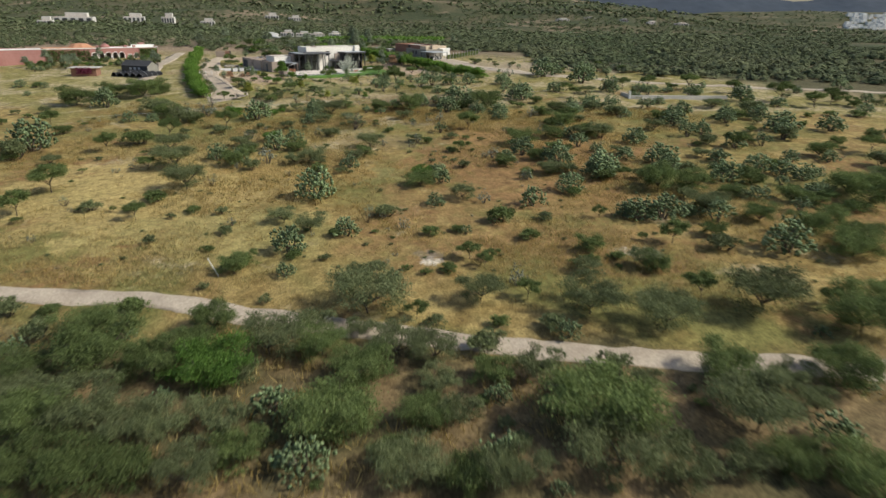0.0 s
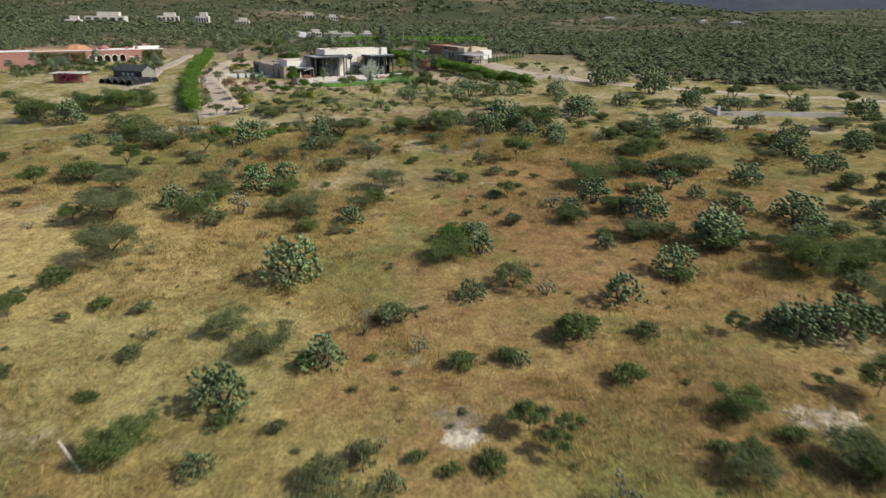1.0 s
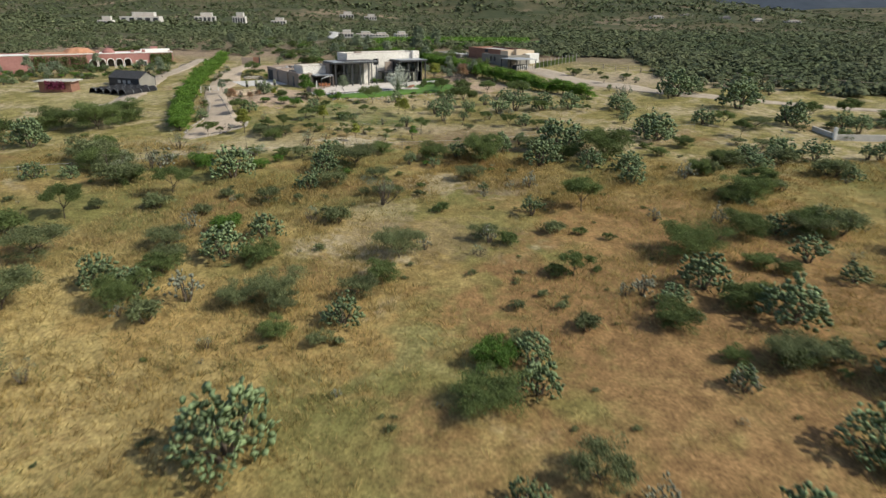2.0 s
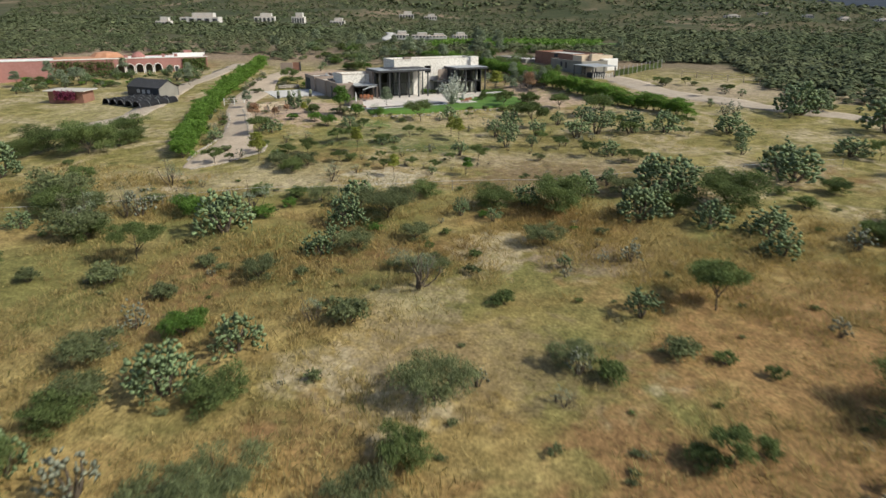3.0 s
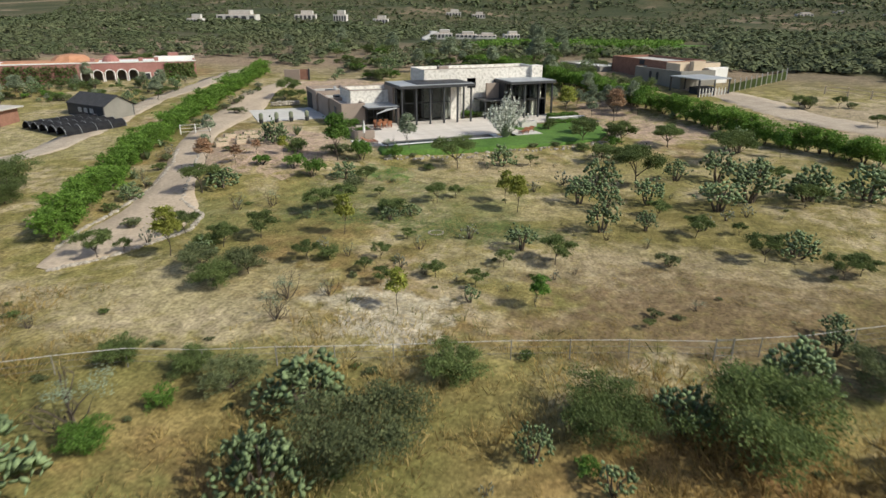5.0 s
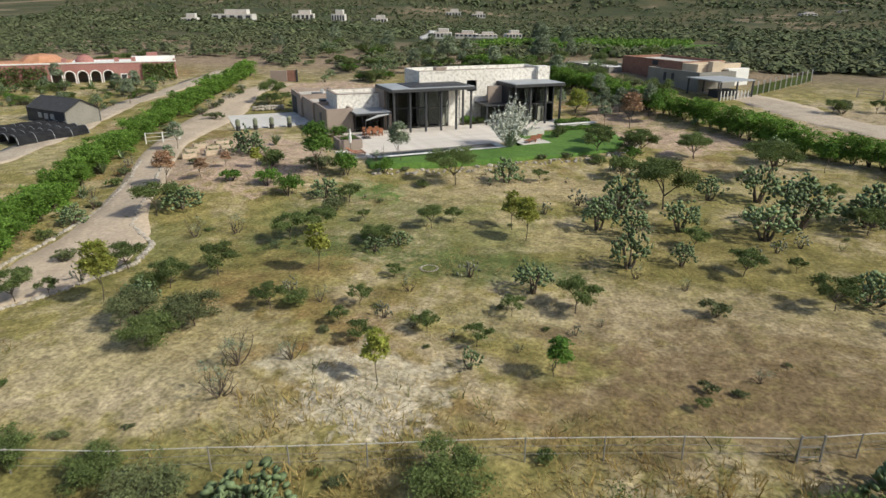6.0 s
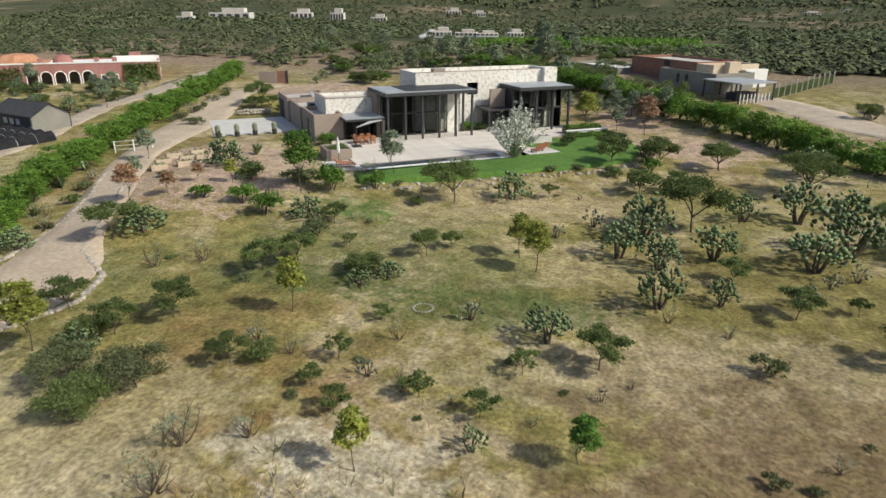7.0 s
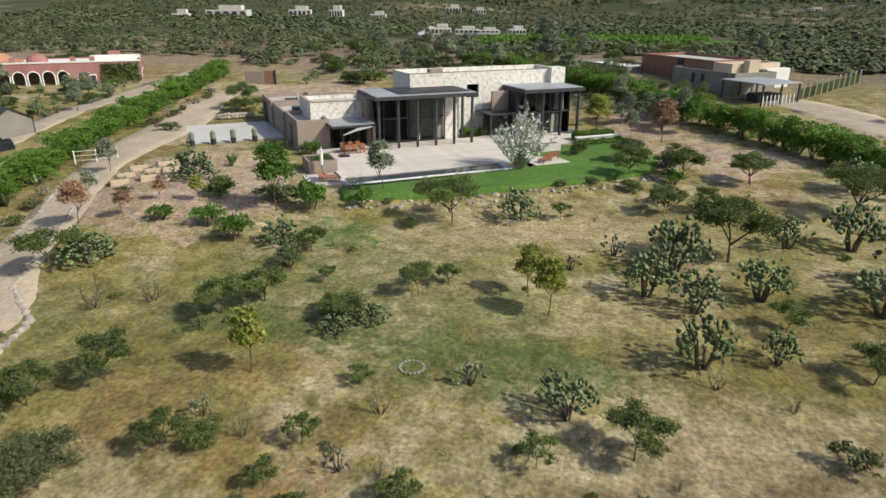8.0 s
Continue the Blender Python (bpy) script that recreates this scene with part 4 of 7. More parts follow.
plant("tree", -40.6, 177.7, 2.9)
plant("nopal", -42.4, 174.0, 1.2)
plant("young_yellow", -37.3, 170.8, 1.9)
plant("tree", -37.8, 165.2, 2.2)
plant("mesquite", -36.3, 165.8, 1.9)
plant("grey_nopal", -37.6, 167.5, 1.2)
plant("dead", -35.1, 166.7, 1.2)
plant("tree", -32.8, 164.4, 1.6)
plant("dead", -33.7, 160.4, 1.6)
plant("dead", -36.2, 159.2, 2.2)
plant("dead", -35.6, 156.5, 1.8)
plant("tree", -32.5, 167.0, 1.7)
plant("nopal", -43.6, 185.1, 2.9)
plant("mesquite", -35.6, 177.3, 2.9)
plant("nopal", -33.5, 177.1, 1.9)
plant("nopal", -34.8, 175.4, 1.9)
plant("tree", -32.0, 171.6, 1.4)
plant("tree", -38.0, 180.8, 1.3)
plant("tree", -32.2, 180.8, 2.5)
plant("tree", -30.7, 182.4, 1.7)
plant("dead", -30.3, 169.9, 1.3)
plant("grey_nopal", -30.6, 166.0, 1.3)
plant("tree", -30.9, 162.8, 1.7)
plant("young_yellow", -28.5, 159.8, 1.6)
plant("dead", -28.9, 166.2, 0.8)
plant("tree", -27.6, 165.2, 1.7)
plant("dead", -26.0, 165.1, 0.6)
plant("tree", -23.2, 168.4, 1.8)
plant("nopal_tree", -22.5, 171.5, 2.6)
plant("grey_nopal", -27.0, 173.0, 1.8)
plant("tree", -24.5, 164.5, 1.7)
plant("nopal_tree", -24.3, 162.3, 1.3)
plant("dead", -22.2, 164.4, 0.6)
plant("young_yellow", -24.5, 180.6, 2.0)
plant("young_yellow", -25.8, 182.5, 1.7)
plant("grey_nopal", -23.8, 186.6, 1.5)
plant("grey_nopal", -21.3, 189.7, 1.9)
plant("nopal", -28.6, 194.0, 3.3)
plant("tree", -33.5, 192.3, 4.9)
plant("tree", -25.5, 194.9, 1.8)
plant("young", -19.8, 162.5, 1.4)
plant("tree", -19.6, 169.8, 2.9)
plant("grey_nopal", -19.3, 167.4, 0.9)
plant("tree", -18.0, 198.1, 2.7)
plant("nopal", -18.0, 200.9, 2.5)
plant("nopal_tree", -19.2, 184.3, 3.1)
plant("nopal_tree", -17.5, 188.3, 4.1)
plant("nopal_tree", -16.6, 182.7, 3.0)
plant("nopal_tree", -16.7, 176.9, 3.0)
plant("nopal_tree", -13.1, 178.3, 2.0)
plant("nopal_tree", -12.9, 185.0, 3.0)
plant("tree", -12.1, 181.7, 2.4)
plant("nopal_tree", -10.2, 193.5, 3.0)
plant("tree", -14.0, 190.3, 5.6)
plant("tree", -9.1, 177.7, 2.8)
plant("grey_nopal", -8.4, 179.4, 1.6)
plant("dead", -16.1, 175.5, 1.1)
plant("dead", -13.0, 174.6, 0.9)
plant("nopal_tree", -6.0, 194.3, 3.8)
plant("nopal_tree", -6.8, 184.7, 3.9)
plant("nopal_tree", -3.8, 188.2, 5.0)
plant("nopal", -1.7, 197.3, 3.3)
plant("nopal_tree", -2.6, 206.6, 3.4)
plant("tree", -10.5, 208.5, 3.8)
plant("tree", -4.0, 201.5, 5.4)
plant("young", 1.9, 205.2, 1.7)
plant("tree", -0.3, 194.8, 2.2)
plant("grey_nopal", -6.4, 182.1, 1.3)
plant("grey_nopal", -4.6, 183.4, 1.3)
plant("tree", -5.8, 178.6, 1.4)
plant("bush", -11.5, 171.5, 1.9)
plant("bush", -12.5, 163.5, 1.1)
plant("tree", -41.0, 184.5, 2.3)
plant("bush", -41.4, 182.3, 2.6)
plant("tree", -17.7, 198.5, 2.9)
plant("tree", -15.0, 199.5, 2.5)
plant("tree", -10.6, 208.0, 4.0)
plant("tree", -2.7, 207.9, 3.4)
plant("tree", -16.0, 207.8, 3.8)
plant("tree", -20.9, 206.7, 3.9)
plant("bush", -17.4, 211.2, 3.2)
plant("leafy", -17.0, 206.0, 2.5)
plant("rust", -17.7, 222.2, 2.8)
plant("olive", -24.0, 233.4, 1.8)
plant("olive", -21.5, 231.8, 2.1)
plant("olive", -19.2, 233.0, 2.1)
plant("olive", -17.5, 233.0, 2.1)
plant("olive", -22.9, 240.3, 2.3)
plant("olive", -15.3, 229.8, 2.4)
plant("olive", -21.0, 224.5, 1.8)
plant("tree", -12.9, 161.8, 1.0)
plant("tree", -53.1, 163.5, 1.6)
plant("nopal", 6.7, 190.9, 5.1)
plant("nopal", -2.0, 175.5, 3.5)
plant("nopal_tree", -2.4, 163.1, 2.0)
plant("mesquite", -78.4, 168.6, 5.6)
plant("mesquite", -72.8, 167.7, 4.9)
plant("mesquite", -72.6, 169.8, 4.4)
plant("bush", 6.8, 170.9, 2.2)
plant("tree", -54.5, 162.1, 2.9)
plant("tree", 0.9, 187.3, 2.8)
plant("tree", 9.5, 193.8, 3.2)
plant("tree", 10.0, 189.3, 1.9)
plant("tree", -4.7, 173.9, 2.6)
plant("tree", 0.2, 172.3, 2.7)
plant("tree", 1.6, 173.1, 2.2)
plant("tree", 9.6, 236.3, 2.7)
plant("tree", 17.0, 224.9, 2.4)
plant("tree", 9.2, 205.8, 2.0)
plant("nopal", 7.3, 149.7, 4.1)
plant("nopal", 12.3, 148.5, 4.6)
plant("nopal", 19.3, 173.4, 5.1)
plant("nopal", 16.4, 192.5, 5.0)
plant("nopal", 1.5, 189.7, 5.0)
plant("nopal", 30.6, 209.1, 7.8)
plant("nopal", 40.3, 195.6, 9.0)
plant("nopal", 45.2, 181.3, 6.1)
plant("nopal", 35.6, 159.2, 4.3)
plant("nopal", 24.3, 127.1, 3.3)
plant("nopal", -0.9, 99.6, 3.3)
plant("nopal", 34.7, 212.9, 5.7)
plant("nopal", 12.3, 143.6, 3.7)
plant("mesquite", 9.6, 155.2, 8.1)
plant("mesquite", -81.8, 163.5, 7.3)
plant("mesquite", -83.8, 159.2, 5.5)
plant("mesquite", -76.6, 173.6, 6.2)
plant("tree", 33.5, 171.0, 3.5)
plant("tree", 32.9, 178.8, 3.3)
plant("tree", 23.0, 162.5, 2.2)
plant("tree", -64.7, 149.5, 3.3)
plant("tree", 26.7, 140.5, 4.4)
plant("bush", -53.5, 134.9, 5.8)
plant("bush", 26.3, 152.9, 4.7)
plant("bush", 23.0, 148.4, 3.2)
plant("bush", 26.1, 141.9, 3.5)
plant("bush", 29.3, 141.8, 2.9)
plant("bright", -3.5, 98.9, 3.4)
plant("dead", -55.0, 137.0, 4.0)
plant("mesquite", 17.0, 110.1, 3.4)
plant("mesquite", 13.3, 101.7, 2.3)
plant("mesquite", 20.0, 118.6, 3.0)
plant("nopal", 24.6, 99.4, 5.7)
plant("nopal", 37.3, 108.8, 6.1)
plant("nopal", 36.5, 123.2, 4.8)
plant("nopal", 50.8, 145.9, 4.8)
plant("nopal", 61.9, 143.0, 4.7)
plant("nopal", 12.9, 98.5, 2.4)
plant("nopal", 47.1, 110.1, 3.4)
plant("nopal", 76.4, 169.2, 6.9)
plant("mesquite", -85.6, 152.3, 8.1)
plant("mesquite", -74.8, 162.6, 8.1)
plant("huizache", -43.4, 102.1, 6.9)
plant("huizache", -48.0, 111.9, 6.3)
plant("tree", -59.1, 111.8, 4.3)
plant("tree", 57.7, 189.4, 5.0)
plant("tree", 68.4, 186.0, 5.5)
plant("tree", 79.3, 181.6, 5.3)
plant("tree", -47.0, 100.2, 3.1)
plant("green_bush", -55.8, 117.2, 6.3)
plant("bush", 30.7, 127.4, 5.8)
plant("bush", 38.9, 149.0, 5.0)
plant("bush", 34.6, 154.9, 4.2)
plant("bush", 49.9, 122.5, 4.7)
plant("bush", 20.3, 102.1, 3.1)
plant("bush", 39.9, 104.7, 3.9)
plant("bush", 28.0, 105.0, 3.2)
plant("bush", -57.7, 141.0, 5.9)
plant("mesquite", 47.6, 70.0, 6.5)
plant("mesquite", 60.4, 88.0, 8.1)
plant("nopal", 40.2, 71.0, 6.0)
plant("nopal", 19.1, 107.6, 5.7)
plant("nopal", 44.0, 99.0, 5.3)
plant("nopal", 49.1, 139.7, 6.1)
plant("nopal", 70.2, 135.5, 7.1)
plant("nopal", 80.9, 135.7, 5.9)
plant("nopal", 56.8, 99.8, 4.5)
plant("nopal", -72.2, 112.0, 7.9)
plant("nopal", -78.1, 150.8, 6.5)
plant("nopal", 55.0, 102.7, 4.1)
plant("nopal", 52.1, 131.3, 4.6)
plant("nopal", 70.0, 145.7, 5.1)
plant("nopal", 19.1, 167.5, 7.2)
plant("mesquite", 67.4, 114.7, 5.5)
plant("mesquite", 60.5, 93.8, 6.9)
plant("mesquite", 41.4, 81.2, 4.7)
plant("mesquite", 45.6, 76.3, 5.7)
plant("mesquite", 50.4, 73.8, 5.5)
plant("mesquite", 47.8, 97.7, 4.0)
plant("mesquite", 49.8, 89.2, 4.4)
plant("mesquite", 50.6, 80.3, 4.6)
plant("mesquite", 41.8, 91.6, 3.7)
plant("mesquite", 33.4, 75.8, 3.2)
plant("huizache", 35.9, 84.5, 5.9)
plant("huizache", 68.1, 98.0, 5.0)
plant("tree", -80.1, 131.3, 4.4)
plant("tree", -56.1, 88.9, 6.1)
plant("tree", -54.9, 79.0, 4.1)
plant("tree", 91.6, 162.9, 5.3)
plant("tree", 98.2, 167.3, 5.5)
plant("tree", 86.4, 169.7, 6.9)
plant("tree", 77.9, 117.0, 4.9)
plant("tree", 54.5, 120.3, 4.0)
plant("tree", 49.9, 186.9, 4.6)
plant("bush", -71.8, 106.5, 6.6)
plant("bush", -46.9, 81.9, 3.0)
plant("bush", 33.1, 71.5, 4.0)
plant("bush", 74.7, 108.4, 5.8)
plant("bush", 71.7, 152.7, 6.6)
plant("bush", -63.5, 144.0, 7.5)
plant("bush", 55.6, 92.5, 4.2)


# ---- the house and its terrace, in a frame turned with the facade ----
def hpos(u, v):
    return HO[0] + u * HU[0] + v * HV[0], HO[1] + u * HU[1] + v * HV[1]


def hpose(u, v, dz=0.0, turn=0.0, on_land=False):
    x, y = hpos(u, v)
    return pose(x, y, (at(x, y) if on_land else T) + dz, 0, 0, 38.5 + turn)


def wall_with_holes(u0, u1, z0, z1, v0, v1, holes):
    """A wall along u with rectangular holes (u0, u1, z0, z1) going right through."""
    bm = bmesh.new()
    cuts = sorted({u0, u1, *[h[0] for h in holes], *[h[1] for h in holes]})
    for a, c in zip(cuts, cuts[1:]):
        mid = (a + c) / 2
        here = sorted([(h[2], h[3]) for h in holes if h[0] < mid < h[1]])
        z = z0
        for lo, hi in here:
            if lo > z:
                box(bm, a, c, v0, v1, z, lo)
            z = hi
        if z < z1:
            box(bm, a, c, v0, v1, z, z1)
    bmesh.ops.remove_doubles(bm, verts=bm.verts, dist=0.001)
    return bm


def block(parent, u0, u1, v0, v1, h, material, coping=None, base=-0.6, roof=None, th=0.3):
    """A flat-roofed volume: four walls rising to a parapet round a sunken roof."""
    part("wall", boxm(u0, u1, v0, v0 + th, base, h, bevel=0.02), material, parent)
    part("wall", boxm(u0, u1, v1 - th, v1, base, h, bevel=0.02), material, parent)
    part("wall", boxm(u0, u0 + th, v0 + th + 0.002, v1 - th - 0.002, base, h - 0.003, bevel=0.02), material, parent)
    part("wall", boxm(u1 - th, u1, v0 + th + 0.002, v1 - th - 0.002, base, h - 0.003, bevel=0.02), material, parent)
    part("roof", boxm(u0 + th, u1 - th, v0 + th, v1 - th, h - 0.75, h - 0.45), roof or M_ROOFSLAB, parent, "pale flat roof inside a parapet")
    if coping:
        bm = bmesh.new()
        box(bm, u0 - 0.04, u1 + 0.04, v0 - 0.04, v0 + th + 0.03, h, h + 0.06)
        box(bm, u0 - 0.04, u1 + 0.04, v1 - th - 0.03, v1 + 0.04, h, h + 0.06)
        box(bm, u0 - 0.04, u0 + th + 0.03, v0 + th + 0.03, v1 - th - 0.03, h, h + 0.06)
        box(bm, u1 - th - 0.03, u1 + 0.04, v0 + th + 0.03, v1 - th - 0.03, h, h + 0.06)
        part("coping", bm, coping, parent)


def glazing(parent, u0, u1, v, z0, z1, panes, transoms=(), name="window"):
    """A glazed front: steel frame with mullions and panes, each pane a piece of glass."""
    win = part(name, boxm(u0, u1, v - 0.05, v + 0.05, z0, z0 + 0.1), M_STEEL, parent, "dark steel framed glazing")
    part("frame", boxm(u0, u1, v - 0.05, v + 0.05, z1 - 0.12, z1), M_STEEL, win)
    w = (u1 - u0) / panes
    for i in range(panes + 1):
        part("mullion", boxm(u0 + i * w - 0.04, u0 + i * w + 0.04, v - 0.06, v + 0.06, z0 + 0.1, z1 - 0.12), M_STEEL, win)
    levels = [z0 + 0.1, *transoms, z1 - 0.12]
    for t in transoms:
        part("transom", boxm(u0, u1, v - 0.055, v + 0.055, t - 0.08, t + 0.08), M_STEEL, win)
    for i in range(panes):
        for lo, hi in zip(levels, levels[1:]):
            p = part("pane", boxm(u0 + i * w + 0.04, u0 + (i + 1) * w - 0.04, v - 0.012, v + 0.012, lo, hi), M_GLASS, win)
            p.visible_shadow = False
    return win


house = thing("modern_house", hpose(0, 0), "modern flat-roofed house of white stone, taupe walls and dark steel porches", "house")
# glazed living pavilion under a steel roof on slender posts
for i in range(6):
    part("column", boxm(-2.1 + 2.1 * i - 0.12, -2.1 + 2.1 * i + 0.12, -0.12, 0.12, 0, 5.05, bevel=0.01), M_STEEL, house)
for u, v in ((8.4, 2.6), (8.4, 5.0), (-2.1, 2.6)):
    part("column", boxm(u - 0.12, u + 0.12, v - 0.12, v + 0.12, 0, 5.05, bevel=0.01), M_STEEL, house)
roof = part("porch_roof", boxm(-2.6, 8.85, -0.55, 6.4, 5.05, 5.42, bevel=0.02), M_STEEL, house, "charcoal steel roof edge")
part("sheet", boxm(-2.45, 8.7, -0.4, 6.3, 5.424, 5.48), M_ROOFGREY, roof, "light grey sheet roofing")
for i in range(7):
    part("panel", boxm(0.2, 8.3, 0.25 + 0.8 * i, 0.92 + 0.8 * i, 5.50, 5.56), M_DARK if i % 2 else M_STEEL, roof, "dark roof panel")
glazing(house, -2.1, 6.4, 3.0, 0.02, 4.95, 6, (2.6,))
part("side_wall", boxm(6.45, 8.1, 2.9, 3.2, -0.3, 5.0), M_STONE, house, "white rough stone pier")
# room surfaces behind the glass, their shade painted in as a dark tone
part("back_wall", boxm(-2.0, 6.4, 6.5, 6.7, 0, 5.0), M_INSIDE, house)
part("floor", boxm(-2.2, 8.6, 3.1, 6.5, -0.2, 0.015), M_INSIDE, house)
part("curtain", boxm(5.2, 6.3, 3.25, 3.33, 0.05, 4.8), M_CURTAIN, house)
part("curtain", boxm(3.2, 3.7, 3.25, 3.33, 0.05, 4.8), M_CURTAIN, house)
part("side_wall", boxm(-2.5, -2.25, 3.0, 7, -0.2, 5.0), M_TAUPE, house)
# low kitchen porch
aw = part("porch_roof", boxm(-7.0, -2.25, 0.3, 5.2, 2.42, 2.64, bevel=0.015), M_STEEL, house, "low steel porch roof")
part("sheet", boxm(-6.9, -2.35, 0.4, 5.1, 2.644, 2.68), M_ROOFGREY, aw)
part("column", boxm(-2.65, -2.35, 0.4, 0.7, 0, 2.42), M_TAUPE, house)
glazing(house, -6.4, -2.7, 2.6, 0.02, 2.4, 4)
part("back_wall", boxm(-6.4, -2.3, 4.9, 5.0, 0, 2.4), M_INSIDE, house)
# white stone box, taupe wings
block(house, -8.1, -1.2, 5.05, 11.2, 4.45, M_STONE, M_TAUPE)
block(house, -10.0, -6.6, 2.9, 10.2, 3.0, M_TAUPE)
block(house, -10.2, -5.2, 10.25, 17.4, 2.95, M_TAUPE)
block(house, -10.5, -4.6, 17.45, 25.0, 3.15, M_TAUPE)
block(house, -5.1, 4.0, 11.3, 19.0, 3.3, M_TAUPE)
part("door", boxm(-10.06, -10.01, 6.0, 7.0, -0.1, 2.2), M_STEEL, house, "dark side door")
part("door", boxm(-10.56, -10.51, 20.5, 24.0, -0.1, 2.5), M_DARK, house, "dark garage door")
for u, v, a, c in ((-8.6, 12.2, 1.0, 1.6), (-8.2, 20, 1.5, 1.0), (-3, 13.5, 1.2, 1.2), (0.5, 15.0, 1.4, 0.8)):
    part("skylight", boxm(u, u + a, v, v + c, 2.5, 2.98), M_STEEL, house)
for i in range(3):
    part("vent", boxm(-6.6 + i * 1.5, -6.2 + i * 1.5, 21.5, 21.9, 2.7, 3.3, bevel=0.03), M_ROOFGREY, house)
# tall white stone bar with a square window
part("wall", wall_with_holes(3.1, 22.4, -0.5, 7.0, 5.0, 5.35, [(10.0, 11.5, 4.1, 5.6)]), M_STONE, house, "tall wall of rough white stone")
part("wall", boxm(3.1, 3.45, 5.352, 10.6, -0.5, 6.995), M_STONE, house)
part("wall", boxm(22.05, 22.4, 5.352, 10.6, -0.5, 6.995), M_STONE, house)
part("wall", boxm(3.1, 22.4, 10.602, 10.95, -0.5, 7.0), M_STONE, house)
part("roof", boxm(3.45, 22.05, 5.35, 10.6, 6.2, 6.5), M_ROOFSLAB, house)
part("coping", boxm(3.06, 20.6, 4.97, 5.4, 7.004, 7.05), M_TAUPE, house)
part("chimney", boxm(20.7, 22.6, 4.3, 5.9, -0.4, 7.2, bevel=0.02), M_STONE, house, "white stone chimney block")
part("vent", boxm(6.0, 7.6, 6.4, 7.4, 6.5, 7.3, bevel=0.04), M_TAUPE, house)
w = part("window", boxm(10.0, 11.5, 5.25, 5.32, 4.1, 4.2), M_STEEL, house, "deep square window in a dark frame")
part("pane", boxm(10.0, 11.5, 5.22, 5.24, 4.2, 5.6), M_GLASS, w)
# dark panel added close behind the window, standing in for an unlit room
part("back_wall", boxm(9.3, 13.2, 6.0, 6.1, 3.5, 6), M_DARK, house)
# two-storey glazed pavilion
pr = part("porch_roof", boxm(14.5, 22.2, -0.6, 4.95, 5.0, 5.38, bevel=0.02), M_STEEL, house, "charcoal steel roof edge")
part("sheet", boxm(14.65, 22.05, -0.45, 4.9, 5.384, 5.44), M_ROOFGREY, pr, "light grey sheet roofing")
for u, v in ((14.9, 0), (17.2, 0), (19.6, 0), (21.9, 0), (21.9, 2.0), (14.9, 2.4)):
    part("column", boxm(u - 0.12, u + 0.12, v - 0.12, v + 0.12, 0, 5.0, bevel=0.01), M_STEEL, house)
glazing(house, 15.0, 21.7, 1.6, 0.02, 4.95, 5, (2.5,))
part("floor", boxm(15.0, 21.8, 1.7, 4.9, 2.4, 2.6), M_INSIDE, house)
part("side_wall", boxm(14.65, 14.9, 1.6, 4.95, -0.2, 4.98), M_STEEL, house)
part("side_wall", boxm(12.5, 14.6, 3.4, 3.7, -0.2, 4.9), M_TAUPE, house)
part("side_wall", boxm(21.75, 21.95, 2.2, 4.95, -0.2, 4.98), M_STEEL, house)
for u0, u1, z0, z1 in ((17.5, 18.5, 0.05, 2.4), (19.5, 20.5, 0.05, 2.4), (17.3, 18.5, 2.65, 4.9), (19.8, 21.1, 2.65, 4.9)):
    part("curtain", boxm(u0, u1, 1.85, 1.93, z0, z1), M_CURTAIN, house)
part("canopy", boxm(11.2, 14.5, 1.2, 4.95, 2.5, 2.68, bevel=0.015), M_STEEL, house, "low steel entrance canopy")
for u in (11.4, 14.2):
    part("column", boxm(u - 0.09, u + 0.09, 1.3, 1.48, 0, 2.5), M_STEEL, house)
glazing(house, 11.4, 14.4, 3.2, 0.02, 2.48, 3)

# terrace, pool, parking court
terrace = tagged(part("terrace", boxm(-8.6, 11.5, -9.9, 3.0, -0.7, -0.05), M_JOINT), "pale stone terrace laid in long slabs", "terrace", kind="structure")
terrace.matrix_basis = hpose(0, 0)
east_patio = tagged(part("terrace", boxm(11.52, 23.6, -4.4, 3.2, -0.7, -0.05), M_JOINT), "pale stone patio before the pavilion", "terrace", kind="structure")
east_patio.matrix_basis = hpose(0, 0)
slab_mesh = bm_mesh("slab", boxm(-3.33, 3.33, -0.335, 0.335, -0.08, 0.0, bevel=0.012))
slab_mesh.materials.append(M_PAVE)
for r in range(17):
    for c in range(3):
        s = new("slab", slab_mesh)
        s.parent = terrace
        s.location = (-5.25 + 6.684 * c, -9.5 + 0.745 * r, 0.0 + 0.004 * ((r * 7 + c * 3) % 3))
for r in range(9):
    for c in range(2):
        s = new("slab", slab_mesh)
        s.parent = east_patio
        s.location = (14.9 + 5.3 * c, -3.95 + 0.745 * r, 0.002 * ((r + c) % 3))
pool = thing("lap_pool", hpose(0, 0), "long narrow dark pool edged with white coping", "pool")
part("basin", boxm(-8.4, 6.6, -11.75, -9.92, -0.9, -0.14), M_STEEL, pool)
part("water", boxm(-8.35, 6.55, -11.7, -9.98, -0.138, -0.09), M_WATER, pool, "still dark water")
part("coping", boxm(-8.8, 7.4, -12.2, -11.76, -0.9, -0.03, bevel=0.01), M_WHITE, pool, "white stone coping")
part("coping", boxm(-8.8, -8.42, -11.74, -9.9, -0.9, -0.035, bevel=0.01), M_WHITE, pool)
part("coping", boxm(6.62, 7.4, -11.74, -9.9, -0.9, -0.035, bevel=0.01), M_WHITE, pool)
court = tagged(part("parking_court", boxm(-20.4, -10.0, 10.9, 22.6, -0.8, -0.02, bevel=0.02), M_CONCRETE), "bright pale concrete parking court", "parking", kind="structure")
court.matrix_basis = hpose(0, 0)
